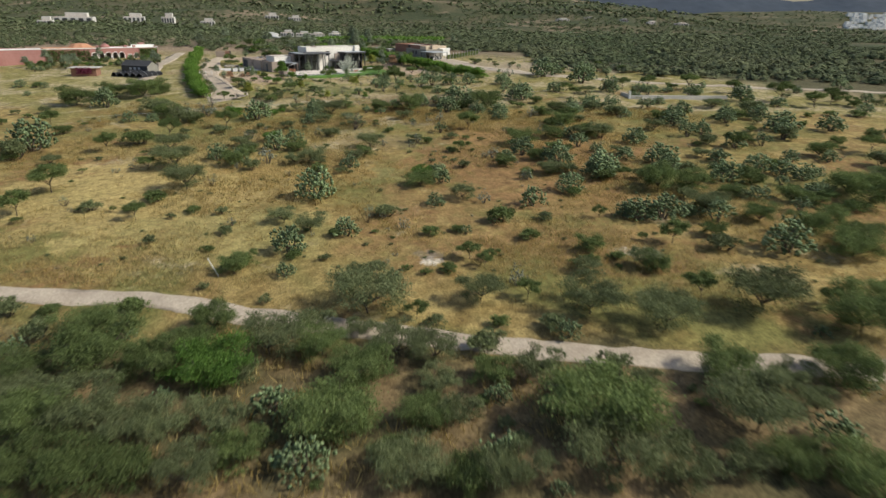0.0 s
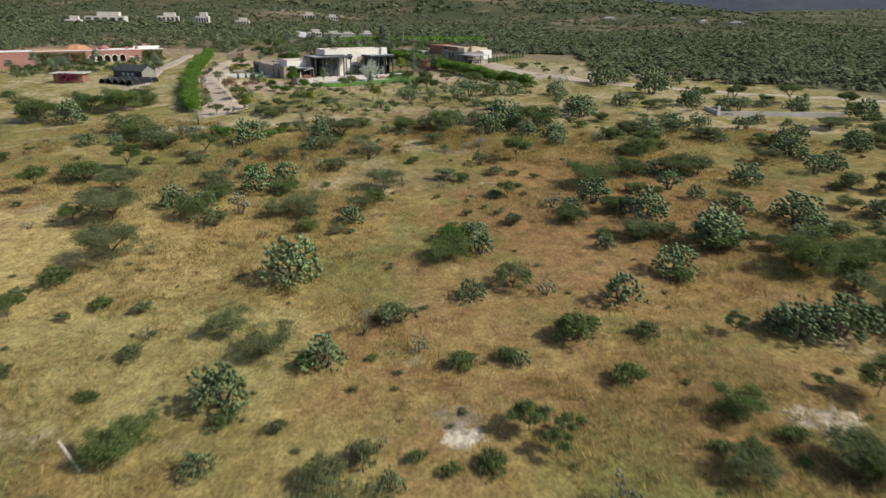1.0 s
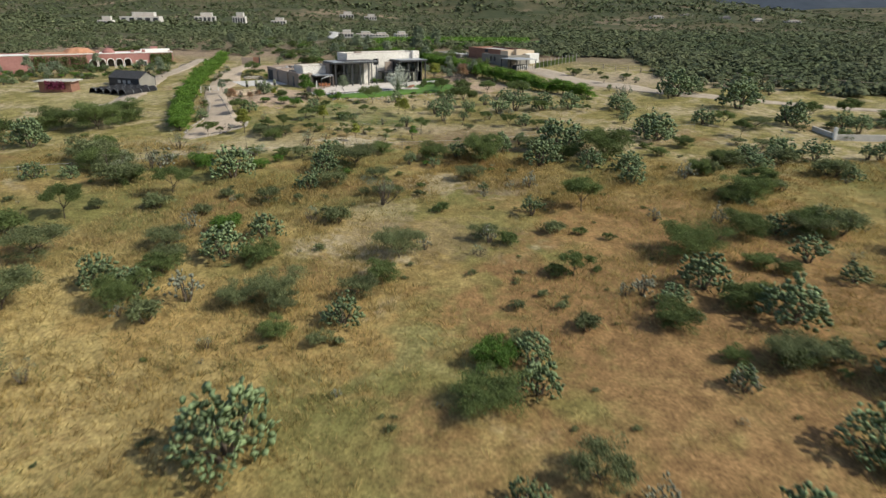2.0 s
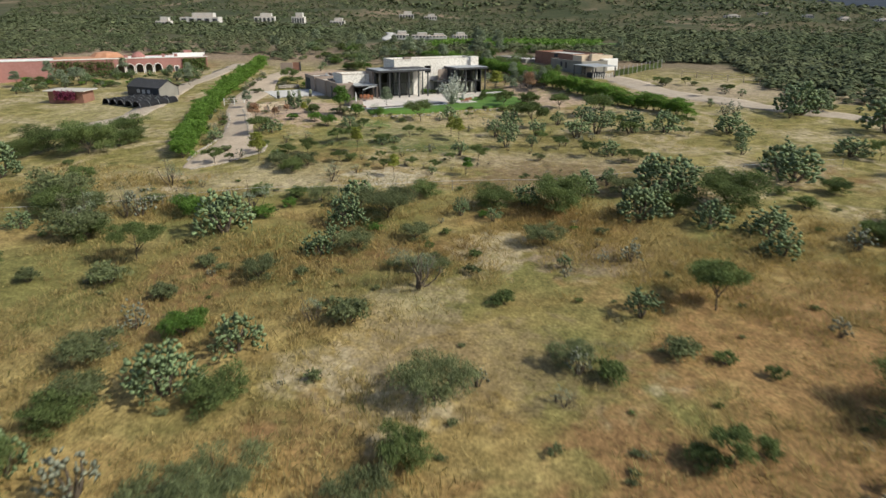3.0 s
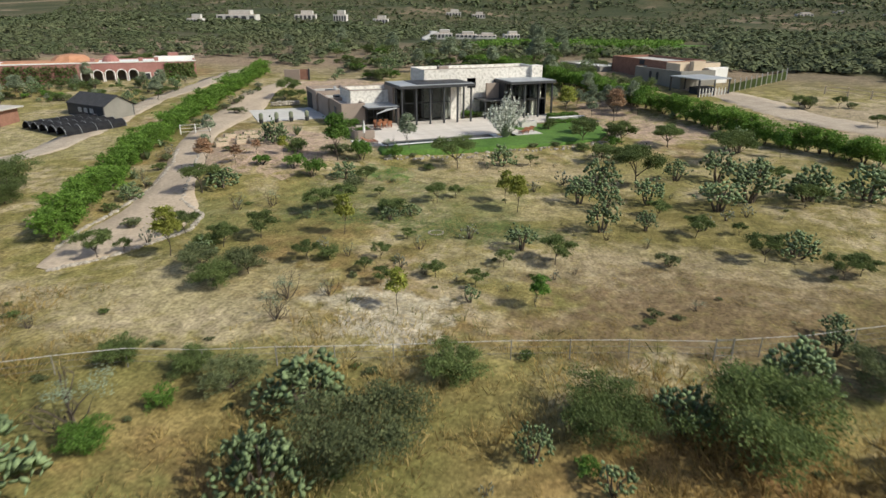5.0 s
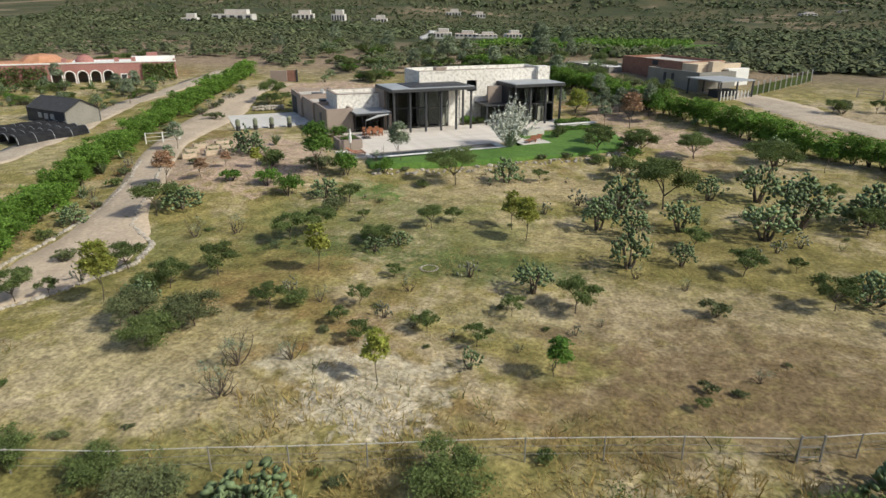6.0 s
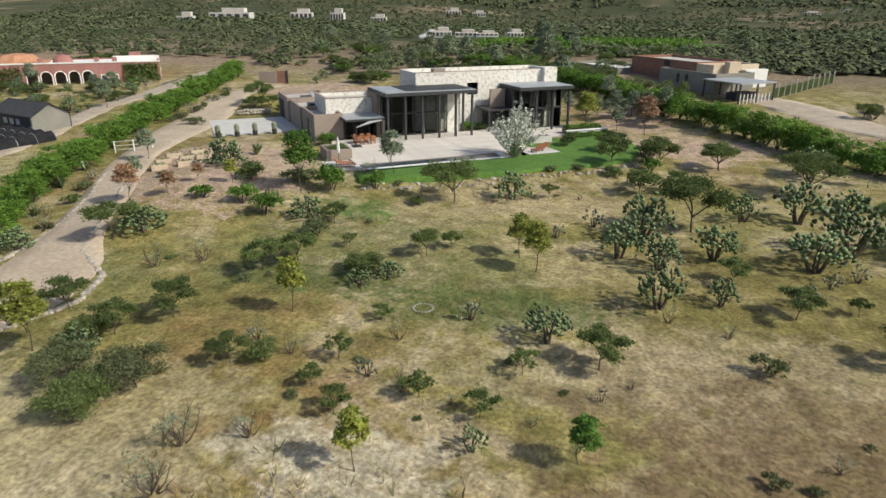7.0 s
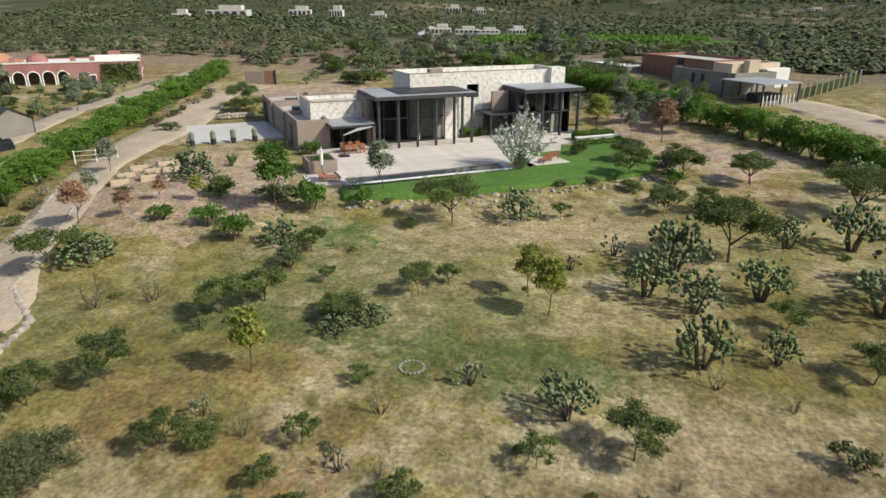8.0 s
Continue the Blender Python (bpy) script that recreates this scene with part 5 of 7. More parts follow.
low = thing("stone_wall", hpose(-16.2, 26.2), "low dry-stone wall behind the parking court", "wall")


def rock_mesh(seed, size):
    rng = np.random.default_rng(seed)
    bm = bmesh.new()
    bmesh.ops.create_icosphere(bm, subdivisions=1, radius=size)
    for v in bm.verts:
        v.co *= rng.uniform(0.75, 1.2)
        v.co.z *= 0.7
    me = bm_mesh("rock", bm)
    me.materials.append(M_ROCK)
    return me


ROCKS = [rock_mesh(i, 0.3) for i in range(5)]
rr = random.Random(17)
for i in range(34):
    s = new("stone", rr.choice(ROCKS))
    s.parent = low
    s.matrix_basis = pose(0.28 * (i % 17) + rr.uniform(-0.05, 0.05), rr.uniform(-0.1, 0.1), 0.15 + 0.35 * (i // 17), rr.uniform(0, 360), 0, rr.uniform(0, 360))


def patch(name, outline, dz, material, label, category, rag=0.3, seed=1, rings=12, flat=None):
    """A surface laid over the ground inside an outline, with an uneven edge turned down into the soil."""
    r = random.Random(seed)
    pts = []
    n = len(outline)
    for i in range(n):
        a, c = Vector(outline[i]), Vector(outline[(i + 1) % n])
        k = max(2, int((c - a).length / 0.9))
        for j in range(k):
            p = a.lerp(c, j / k)
            pts.append(p + Vector((r.uniform(-rag, rag), r.uniform(-rag, rag))))
    mid = sum(pts, Vector((0, 0))) / len(pts)
    bm = bmesh.new()
    rows = []
    for k in range(rings + 2):
        f = min(1.0, (rings - k) / rings) if k <= rings else 0
        row = []
        for p in pts:
            if k == 0:
                q, z = mid.lerp(p, 1.01), -0.3
            else:
                q, z = mid.lerp(p, 1 - (k - 1) / (rings + 1)), dz
            row.append(bm.verts.new((q.x, q.y, (flat if flat is not None and k else at(q.x, q.y)) + z)))
        rows.append(row)
    for a, c in zip(rows, rows[1:]):
        for k in range(len(pts)):
            f = bm.faces.new((a[k], a[(k + 1) % len(pts)], c[(k + 1) % len(pts)], c[k]))
            f.smooth = True
    bm.faces.new(rows[-1])
    bmesh.ops.recalc_face_normals(bm, faces=bm.faces)
    ob = part(name, bm, material)
    return tagged(ob, label, category, kind="structure")


lawn = patch("lawn", [hpos(*p) for p in ((-9.4, -12.3), (-9.8, -15.2), (-3, -16.6), (4, -17.6), (11, -18.4), (18, -18.0), (22.5, -14), (24.5, -8.5), (24, -5.6), (11.8, -4.9), (11.6, -10), (7.6, -12.3))], -0.06, M_LAWN, "trim bright green lawn round the terrace", "lawn", 0.12, 2, flat=T)
# edging stones of the lawn and the drive
edge_line = [(-10.2, -16.2), (-3, -17.6), (4, -18.7), (11, -19.5), (18.5, -19.2), (23.8, -15)]
border = thing("stone_border", pose(0, 0, 0), "border of loose pale stones below the lawn", "stones")
for (a, c) in zip(edge_line, edge_line[1:]):
    for j in range(22):
        t = (j + rr.random()) / 22
        u, v = a[0] + (c[0] - a[0]) * t, a[1] + (c[1] - a[1]) * t + rr.uniform(-0.7, 0.7)
        x, y = hpos(u, v)
        s = new("stone", rr.choice(ROCKS))
        s.parent = border
        s.matrix_basis = pose(x, y, at(x, y, 0.05), rr.uniform(0, 30), 0, rr.uniform(0, 360)) @ Matrix.Diagonal((*[rr.uniform(0.35, 1.0)] * 3, 1))
kerb = thing("drive_edging", pose(0, 0, 0), "row of pale stones edging the driveway", "kerb")
right_edge = [(-56.2, 159.1), (-54.6, 161.2), (-52.0, 166.2), (-50.9, 169.0), (-52.0, 172.2), (-56.2, 175.0), (-60.2, 182.2), (-64.1, 188.9), (-67.4, 194.2)]
left_edge = [(-58.9, 162.4), (-60.2, 166.8), (-60.6, 171.4), (-62.3, 178.2), (-65.2, 185.3), (-68.7, 191.3)]
for a, c in [*zip(right_edge, right_edge[1:]), *zip(left_edge, left_edge[1:])]:
    for j in range(20):
        t = (j + rr.random() * 0.5) / 20
        x, y = a[0] + (c[0] - a[0]) * t + rr.uniform(-0.1, 0.1), a[1] + (c[1] - a[1]) * t
        s = new("stone", rr.choice(ROCKS))
        s.parent = kerb
        s.matrix_basis = pose(x, y, at(x, y, 0.03), 0, 0, rr.uniform(0, 360)) @ Matrix.Diagonal((*[rr.uniform(0.5, 1.0)] * 3, 1))
ring = thing("stone_ring", pose(-30.1, 173.6, at(-30.1, 173.6)), "ring of small pale stones on mown grass", "stones")
for i in range(18):
    s = new("stone", ROCKS[i % 5])
    s.parent = ring
    s.matrix_basis = pose(0.6 * math.cos(i * 0.349), 0.6 * math.sin(i * 0.349), 0.02, 0, 0, i * 50) @ Matrix.Diagonal((0.3, 0.3, 0.24, 1))


# ---- furniture and garden things by the house ----
def dining_table(m):
    t = thing("dining_table", m, "reddish wooden outdoor dining table under the porch", "table")
    for i in range(5):
        part("board", boxm(-1.3, 1.3, -0.5 + 0.2 * i, -0.31 + 0.2 * i, 0.71, 0.75, bevel=0.006), M_WOOD, t)
    for u in (-1.15, 1.15):
        for v in (-0.4, 0.4):
            part("leg", boxm(u - 0.05, u + 0.05, v - 0.05, v + 0.05, 0, 0.71), M_WOOD, t)
    return t


def chair(m):
    t = thing("dining_chair", m, "reddish wooden outdoor dining chair", "chair", "chairs at the outdoor table")
    part("seat", boxm(-0.23, 0.23, -0.23, 0.23, 0.42, 0.46, bevel=0.01), M_WOOD, t)
    part("backrest", boxm(-0.23, 0.23, 0.2, 0.25, 0.5, 0.92, bevel=0.01), M_WOOD, t)
    for u in (-0.2, 0.2):
        for v in (-0.2, 0.2):
            part("leg", boxm(u - 0.025, u + 0.025, v - 0.025, v + 0.025, 0, 0.42), M_WOOD, t)
    return t


dining_table(hpose(-5.0, 0.0))
ch = chair(hpose(-5.8, -0.75, 0, 180))
for u, v, a in ((-5.0, -0.75, 180), (-4.2, -0.75, 180), (-5.8, 0.75, 0), (-5.0, 0.75, 0), (-4.2, 0.75, 0)):
    copy_thing(ch, hpose(u, v, 0, a))


def lounger(m):
    t = thing("sun_lounger", m, "orange-brown wooden sun lounger on the terrace", "lounger", "sun loungers")
    for i in range(6):
        part("slat", boxm(-0.35, 0.35, -0.95 + 0.2 * i, -0.78 + 0.2 * i, 0.3, 0.34), M_WOOD, t)
    b = boxm(-0.35, 0.35, 0.25, 0.95, 0.3, 0.36)
    bmesh.ops.rotate(b, verts=b.verts, cent=(0, 0.25, 0.3), matrix=Matrix.Rotation(radians(28), 3, "X"))
    part("backrest", b, M_WOOD, t)
    for u in (-0.3, 0.3):
        for v in (-0.85, 0.6):
            part("leg", boxm(u - 0.03, u + 0.03, v - 0.03, v + 0.03, 0, 0.3), M_WOOD, t)
    return t


lg = lounger(hpose(-9.9, -9.6, -0.02, 75))
for u, v, a in ((-9.9, -10.5, 75), (11.2, -11.0, -60), (12.3, -10.4, -60)):
    copy_thing(lg, hpose(u, v, -0.02, a))
deck = tagged(part("pool_deck", boxm(-11.6, -8.82, -11.4, -7.6, -0.7, -0.02, bevel=0.01), M_CONCRETE), "small pale deck beside the pool", "deck", kind="structure")
deck.matrix_basis = hpose(0, 0)
deck2 = tagged(part("pool_deck", boxm(9.6, 13.4, -12.0, -9.0, -0.7, -0.02, bevel=0.01), M_CONCRETE), "small pale deck on the lawn", "deck", kind="structure")
deck2.matrix_basis = hpose(0, 0)


def parasol(m, closed=True):
    t = thing("parasol", m, "closed white parasol on a dark base", "parasol")
    part("base", boxm(-0.3, 0.3, -0.3, 0.3, 0, 0.08, bevel=0.02), M_STEEL, t)
    bm = bmesh.new()
    tube(bm, [(0, 0, 0), (0, 0, 2.6)], [0.03, 0.025], 6)
    part("pole", bm, M_STEEL, t)
    bm = bmesh.new()
    tube(bm, [(0, 0, 0.9), (0, 0, 1.3), (0, 0, 2.0), (0, 0, 2.5)], [0.12, 0.17, 0.12, 0.03], 8)
    part("canopy", bm, M_WHITE, t, "furled white canvas")
    return t


parasol(hpose(-9.9, -8.0, -0.02))
um = thing("cantilever_umbrella", hpose(-6.3, -1.6), "folded grey cantilever umbrella beside the dining table", "umbrella")
part("base", boxm(-0.5, 0.5, -0.5, 0.5, 0, 0.1, bevel=0.02), M_STEEL, um)
bm = bmesh.new()
tube(bm, [(0, 0, 0.1), (0, 0, 2.3)], [0.05, 0.045], 6)
part("pole", bm, M_STEEL, um)
bm = bmesh.new()
tube(bm, [(0, 0, 2.1), (1.6, 0.4, 2.5), (3.2, 0.8, 2.6)], [0.05, 0.16, 0.06], 7)
part("canopy", bm, M_ROOFGREY, um, "furled grey canvas")

planter = thing("planter", hpose(-9.6, -5.6), "taupe rendered planter filled with green shrubs", "planter")
for a in ((-1.3, 1.3, -1.6, -1.4), (-1.3, 1.3, 1.4, 1.6), (-1.3, -1.1, -1.39, 1.39), (1.1, 1.3, -1.39, 1.39)):
    part("side", boxm(*a, -0.6, 1.0, bevel=0.015), M_TAUPE, planter)
part("soil", boxm(-1.1, 1.1, -1.4, 1.4, 0.5, 0.9), M_BARK, planter, "dark soil")
stone_planter = thing("planter", hpose(14.2, -6.4), "low pale stone planter on the lawn", "planter")
for a in ((-1.2, 1.2, -0.6, -0.4), (-1.2, 1.2, 0.4, 0.6), (-1.2, -1.0, -0.39, 0.39), (1.0, 1.2, -0.39, 0.39)):
    part("side", boxm(*a, -0.6, 0.7, bevel=0.015), M_CONCRETE, stone_planter)
part("soil", boxm(-1.0, 1.0, -0.4, 0.4, 0.3, 0.6), M_BARK, stone_planter, "dark soil")
low_wall = thing("garden_wall", hpose(21.8, -4.6), "low white wall stepping round the patio", "wall")
part("side", boxm(-2.9, 2.9, -0.2, 0.2, -0.6, 0.55, bevel=0.02), M_CONCRETE, low_wall)
part("cap", boxm(-3.0, 3.0, -0.3, 0.3, 0.55, 0.63, bevel=0.01), M_WHITE, low_wall)


def leafy_box(seed, lx, ly, h, n, length=0.16, width=0.09):
    """Clipped foliage filling a rounded box, leaves crowded to its outside."""
    rng = np.random.default_rng(seed)
    p = rng.uniform(-1, 1, (n, 3))
    k = rng.integers(0, 3, n)
    s = np.sign(rng.normal(size=n))
    p[np.arange(n), k] = s * rng.uniform(0.82, 1.04, n)
    p[:, 2] = np.abs(p[:, 2])
    p = p * np.array([lx / 2, ly / 2, h])
    p[:, 2] += 0.07 * np.sin(p[:, 0] * 3) + 0.05 * np.sin(p[:, 1] * 5)
    return quads("foliage", sprays(rng, p, length, width))


for u, v, lx, ly, h in ((21.8, -3.4, 4.6, 1.5, 1.0), (21.6, -5.4, 5.6, 0.9, 0.4)):
    hb = thing("box_hedge", hpose(u, v, -0.1), "clipped low green box hedge beside the patio", "hedge")
    part("foliage", leafy_box(int(u * 7), lx, ly, h, 1500, 0.2, 0.12), M_LEAF_BRIGHT, hb)
    part("woody_base", boxm(-lx / 2 + 0.25, lx / 2 - 0.25, -ly / 2 + 0.25, ly / 2 - 0.25, -0.3, h - 0.2), M_BARK, hb)


# wooden raised beds with steps between
def raised_bed(m, lx, ly):
    t = thing("raised_bed", m, "pale timber raised bed with dark soil and seedlings", "planter", "raised beds in the gravel yard")
    for k in range(2):
        z = 0.3 * k
        part("board", boxm(-lx / 2, lx / 2, -ly / 2, -ly / 2 + 0.08, z, z + 0.28, bevel=0.01), M_CREAM, t)
        part("board", boxm(-lx / 2, lx / 2, ly / 2 - 0.08, ly / 2, z, z + 0.28, bevel=0.01), M_CREAM, t)
        part("board", boxm(-lx / 2, -lx / 2 + 0.08, -ly / 2 + 0.09, ly / 2 - 0.09, z, z + 0.28, bevel=0.01), M_CREAM, t)
        part("board", boxm(lx / 2 - 0.08, lx / 2, -ly / 2 + 0.09, ly / 2 - 0.09, z, z + 0.28, bevel=0.01), M_CREAM, t)
    part("soil", boxm(-lx / 2 + 0.08, lx / 2 - 0.08, -ly / 2 + 0.08, ly / 2 - 0.08, -0.1, 0.45), M_BARK, t, "dark soil")
    rng = np.random.default_rng(5)
    p = rng.uniform(-0.5, 0.5, (60, 3)) * np.array([lx * 0.8, ly * 0.8, 0.25])
    part("seedlings", quads("seedlings", sprays(rng, p + np.array([0, 0, 0.52]), 0.2, 0.08)), M_LEAF, t)
    return t


rb = raised_bed(hpose(-26.2, -0.9, -0.1, 8, True), 1.5, 0.85)
for u, v in ((-23.9, -0.9), (-26.6, -3.0), (-24.2, -3.2), (-25.2, 1.2), (-22.8, 1.5), (-22.4, -1.0), (-22.6, -4.0)):
    copy_thing(rb, hpose(u, v, -0.1, 8 + rr.uniform(-4, 4), True))

# columnar potted plants along the court
pot0 = None
for u, v in ((-20.1, 9.9), (-17.9, 10.0), (-15.8, 10.1), (-13.5, 10.1)):
    if pot0 is None:
        pot0 = thing("potted_cactus", hpose(u, v), "stout barrel-shaped cactus in a dark pot", "cactus", "potted cacti along the court")
        bm = bmesh.new()
        tube(bm, [(0, 0, -0.2), (0, 0, 0.45)], [0.26, 0.34], 10)
        part("pot", bm, M_STEEL, pot0, "dark round pot")
        bm = bmesh.new()
        tube(bm, [(0, 0, 0.4), (0, 0, 0.7), (0, 0, 1.2), (0, 0, 1.4)], [0.2, 0.32, 0.3, 0.08], 12)
        part("stem", bm, M_PAD_DRY, pot0)
    else:
        copy_thing(pot0, hpose(u, v))

# gate over the drive
gate = thing("drive_gate", pose(-71.6, 198.7, at(-71.6, 198.7), 0, 0, 42), "white tubular metal gate across the driveway", "gate")
for x in (-1.9, 0, 1.9):
    part("post", boxm(x - 0.06, x + 0.06, -0.06, 0.06, 0, 1.35), M_WHITE, gate)
for z in (0.35, 0.8, 1.25):
    part("rail", boxm(-1.84, -0.06, -0.03, 0.03, z - 0.025, z + 0.025), M_CONCRETE, gate)
    part("rail", boxm(0.06, 1.84, -0.03, 0.03, z - 0.025, z + 0.025), M_CONCRETE, gate)
pier = thing("entrance_gate", pose(-81.5, 246.5, at(-81.5, 246.5), 0, 0, 12), "taupe entrance wall with a dark timber gate", "gate")
part("wall", boxm(-2.8, 0.4, -0.2, 0.2, -0.4, 2.0, bevel=0.02), M_TAUPE, pier)
part("gate_leaf", boxm(0.45, 2.1, -0.06, 0.06, 0.05, 2.1), M_BRICK, pier, "dark reddish timber leaf")
part("post", boxm(2.15, 2.45, -0.15, 0.15, -0.4, 2.2), M_STEEL, pier)


# ---- hedges ----
HEDGE = {}


def hedge_shrub(x, y, w, h, seed):
    m = pose(x, y, at(x, y), 0, 0, seed * 77) @ Matrix.Diagonal((w, w, h, 1))
    k = seed % 4
    if k in HEDGE:
        return copy_thing(HEDGE[k], m @ Matrix.Diagonal(HEDGE[k].scale.to_4d()).inverted())
    ob = thing("hedge_shrub", m, "bright green leafy shrub grown into a tall hedge", "hedge", "shrubs of the tall hedges")
    rng = np.random.default_rng(200 + k)
    bm = bmesh.new()
    for i in range(6):
        a = rng.uniform(0, 6.28)
        taper(rng, bm, (0, 0, -0.1), (math.cos(a) * 0.25, math.sin(a) * 0.25, 0.7), 0.02, 0.1, 4, 3)
    part("woody_base", bm, M_BARK, ob)
    lobes = [((rng.normal() * 0.14, rng.normal() * 0.14, rng.uniform(0.2, 0.78)), (rng.uniform(0.28, 0.42), rng.uniform(0.28, 0.42), rng.uniform(0.18, 0.26))) for _ in range(8)]
    part("foliage", quads("foliage", crown_quads(rng, lobes, 85, 32, 0.065, 0.062, 0.03)), M_HEDGE, ob)
    HEDGE[k] = ob
    return ob


def hedge(line, step, w, h):
    n = 0
    for a, c in zip(line, line[1:]):
        L = math.dist(a, c)
        k = max(1, round(L / step))
        for j in range(k):
            t = j / k
            hedge_shrub(a[0] + (c[0] - a[0]) * t + rr.uniform(-0.25, 0.25), a[1] + (c[1] - a[1]) * t, w * rr.uniform(0.82, 1.2), h * rr.uniform(0.74, 1.16), n * 3 + int(L * 7))
            n += 1


hedge([(-60.4, 163.5), (-65.7, 174.5), (-70.6, 185.8), (-74.8, 196), (-79, 206.6), (-84.3, 223), (-89, 240), (-92, 252)], 1.6, 3.3, 3.0)
hedge([(11, 203.5), (1.4, 212), (-4.4, 219.5), (-10.4, 227.5), (-17, 237), (-25.5, 247), (-40, 262.5), (-52, 275)], 1.7, 3.5, 3.2)

# fence at the foot of the grounds: thin posts, wires and a pale top line
fence = thing("wire_fence", pose(0, 0, 0), "thin wire fence with weathered posts and a pale top rail", "fence")
fl = [(-75, 134), (-60, 140.4), (-47.4, 146), (-40.9, 149.6), (-32.9, 152), (-23.6, 155), (-14, 158), (-9.4, 159.2), (-4.5, 160.8), (1.3, 163.8), (14, 169.4), (30, 175.4)]
posts = []
for a, c in zip(fl, fl[1:]):
    k = max(1, round(math.dist(a, c) / 3.4))
    posts += [(a[0] + (c[0] - a[0]) * j / k, a[1] + (c[1] - a[1]) * j / k) for j in range(k)]
for p in posts:
    bm = bmesh.new()
    tube(bm, [(p[0], p[1], at(*p, -0.3)), (p[0] + rr.uniform(-0.05, 0.05), p[1], at(*p, 1.25))], [0.038, 0.034], 5)
    part("post", bm, M_GREYWALL, fence)
for h, r in ((1.2, 0.02), (0.8, 0.01), (0.4, 0.01)):
    bm = bmesh.new()
    tube(bm, [(p[0], p[1], at(*p, h)) for p in posts], [r] * len(posts), 4)
    part("rail" if h > 1 else "wire", bm, M_CONCRETE if h > 1 else M_GREYWALL, fence)
wg = thing("wire_gate", pose(-8.9, 159.3, at(-8.9, 159.3), 0, 0, 18), "narrow grey tubular gate in the wire fence", "gate")
for x in (-0.5, 0.5):
    part("post", boxm(x - 0.035, x + 0.035, -0.035, 0.035, -0.2, 1.4), M_GREYWALL, wg)
for z in (0.3, 0.8, 1.3):
    part("rail", boxm(-0.46, 0.46, -0.02, 0.02, z - 0.02, z + 0.02), M_GREYWALL, wg)
wp = thing("white_stake", pose(-23.5, 62.3, at(-23.5, 62.3), 0, 0, 0), "thin leaning white stake in the grass", "stake")
bm = bmesh.new()
tube(bm, [(0.1, 0, -0.2), (-0.95, 0.1, 2.0)], [0.05, 0.045], 6)
part("pole", bm, M_WHITE, wp)


# ---- neighbours ----
def arch_panel(bm, u0, u1, w, r, zs, zt, v0, v1):
    """Wall bay from u0 to u1 with an arched opening of half-width w springing at zs, up to zt."""
    c = (u0 + u1) / 2
    n = 10
    pts = [(c - w, 0.0)] + [(c + w * math.cos(math.pi - math.pi * i / n), zs + w * math.sin(math.pi * i / n)) for i in range(n + 1)] + [(c + w, 0.0)]
    outer = [(u0, 0.0)] + [(u0 + (u1 - u0) * i / n, zt) for i in range(n + 1)] + [(u1, 0.0)]
    for v in (v0, v1):
        a = [bm.verts.new((p[0], v, p[1])) for p in pts]
        b = [bm.verts.new((p[0], v, p[1])) for p in outer]
        for i in range(len(a) - 1):
            f = (a[i], a[i + 1], b[i + 1], b[i])
            bm.faces.new(f if v == v1 else f[::-1])
        if v == v0:
            fa, fb = a, b
    for i in range(len(a) - 1):
        bm.faces.new((fa[i], fa[i + 1], a[i + 1], a[i]))
        bm.faces.new((fb[i + 1], fb[i], b[i], b[i + 1]))
    bm.faces.new((fa[0], a[0], b[0], fb[0]))
    bm.faces.new((fa[-1], fb[-1], b[-1], a[-1]))
    return bm


HZ = 11.7 - T
hac = thing("hacienda", hpose(-26.0, 66.0, HZ), "long red plastered hacienda with white arches and a flat roof", "house")
H0 = 4.3
part("wall", boxm(-11.2, 0, 0, 0.4, -0.8, H0), M_PINK, hac)
for i in range(5):
    a = -22.2 + 2.2 * i
    part("arcade_bay", arch_panel(bmesh.new(), a, a + 2.2, 0.85, 0, 2.1, H0, 0, 0.4), M_PINK, hac, "red arcade bay")
    bm = bmesh.new()
    c = a + 1.1
    path = [(c - 0.92, -0.05, 0.0), (c - 0.92, -0.05, 2.1)] + [(c + 0.92 * math.cos(math.pi - math.pi * k / 8), -0.05, 2.1 + 0.92 * math.sin(math.pi * k / 8)) for k in range(1, 8)] + [(c + 0.92, -0.05, 2.1), (c + 0.92, -0.05, 0)]
    tube(bm, path, [0.12] * len(path), 5)
    part("arch_trim", bm, M_WHITE, hac, "white painted arch trim")
part("wall", boxm(-60, -22.2, 0, 0.4, -0.8, H0), M_PINK, hac)
part("wall", boxm(-0.4, 0, 0.402, 12, -0.8, H0 + 0.3), M_PINK, hac)
part("wall", boxm(-60, 0, 12.002, 12.4, -0.8, H0), M_PINK, hac)
# back of the arcade, its shade put into the dark colour
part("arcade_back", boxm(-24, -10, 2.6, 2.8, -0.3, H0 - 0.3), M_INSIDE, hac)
part("roof", boxm(-60, -0.4, 0.4, 12, H0 - 0.5, H0 - 0.15), M_WHITE, hac, "whitewashed flat roof")
part("cornice", boxm(-60, 0.1, -0.12, 0.3, H0, H0 + 0.22), M_WHITE, hac, "white cornice")
part("parapet", boxm(-8, 0.05, 4, 4.3, H0 - 0.1, H0 + 0.9), M_WHITE, hac)
part("chimney", boxm(-5.2, -3.2, 4.4, 6.0, H0, H0 + 1.5), M_PINK, hac)
for u in (-20, -11, -8):
    part("chimney", boxm(u, u + 0.8, 1.0, 1.8, H0 - 0.2, H0 + 0.9), M_PINK, hac)
bm = bmesh.new()
tube(bm, [(-16.5, 5, H0 - 0.1), (-16.5, 5, H0 + 0.5), (-16.5, 5, H0 + 1.1), (-16.5, 5, H0 + 1.4)], [1.7, 1.6, 1.0, 0.2], 14)
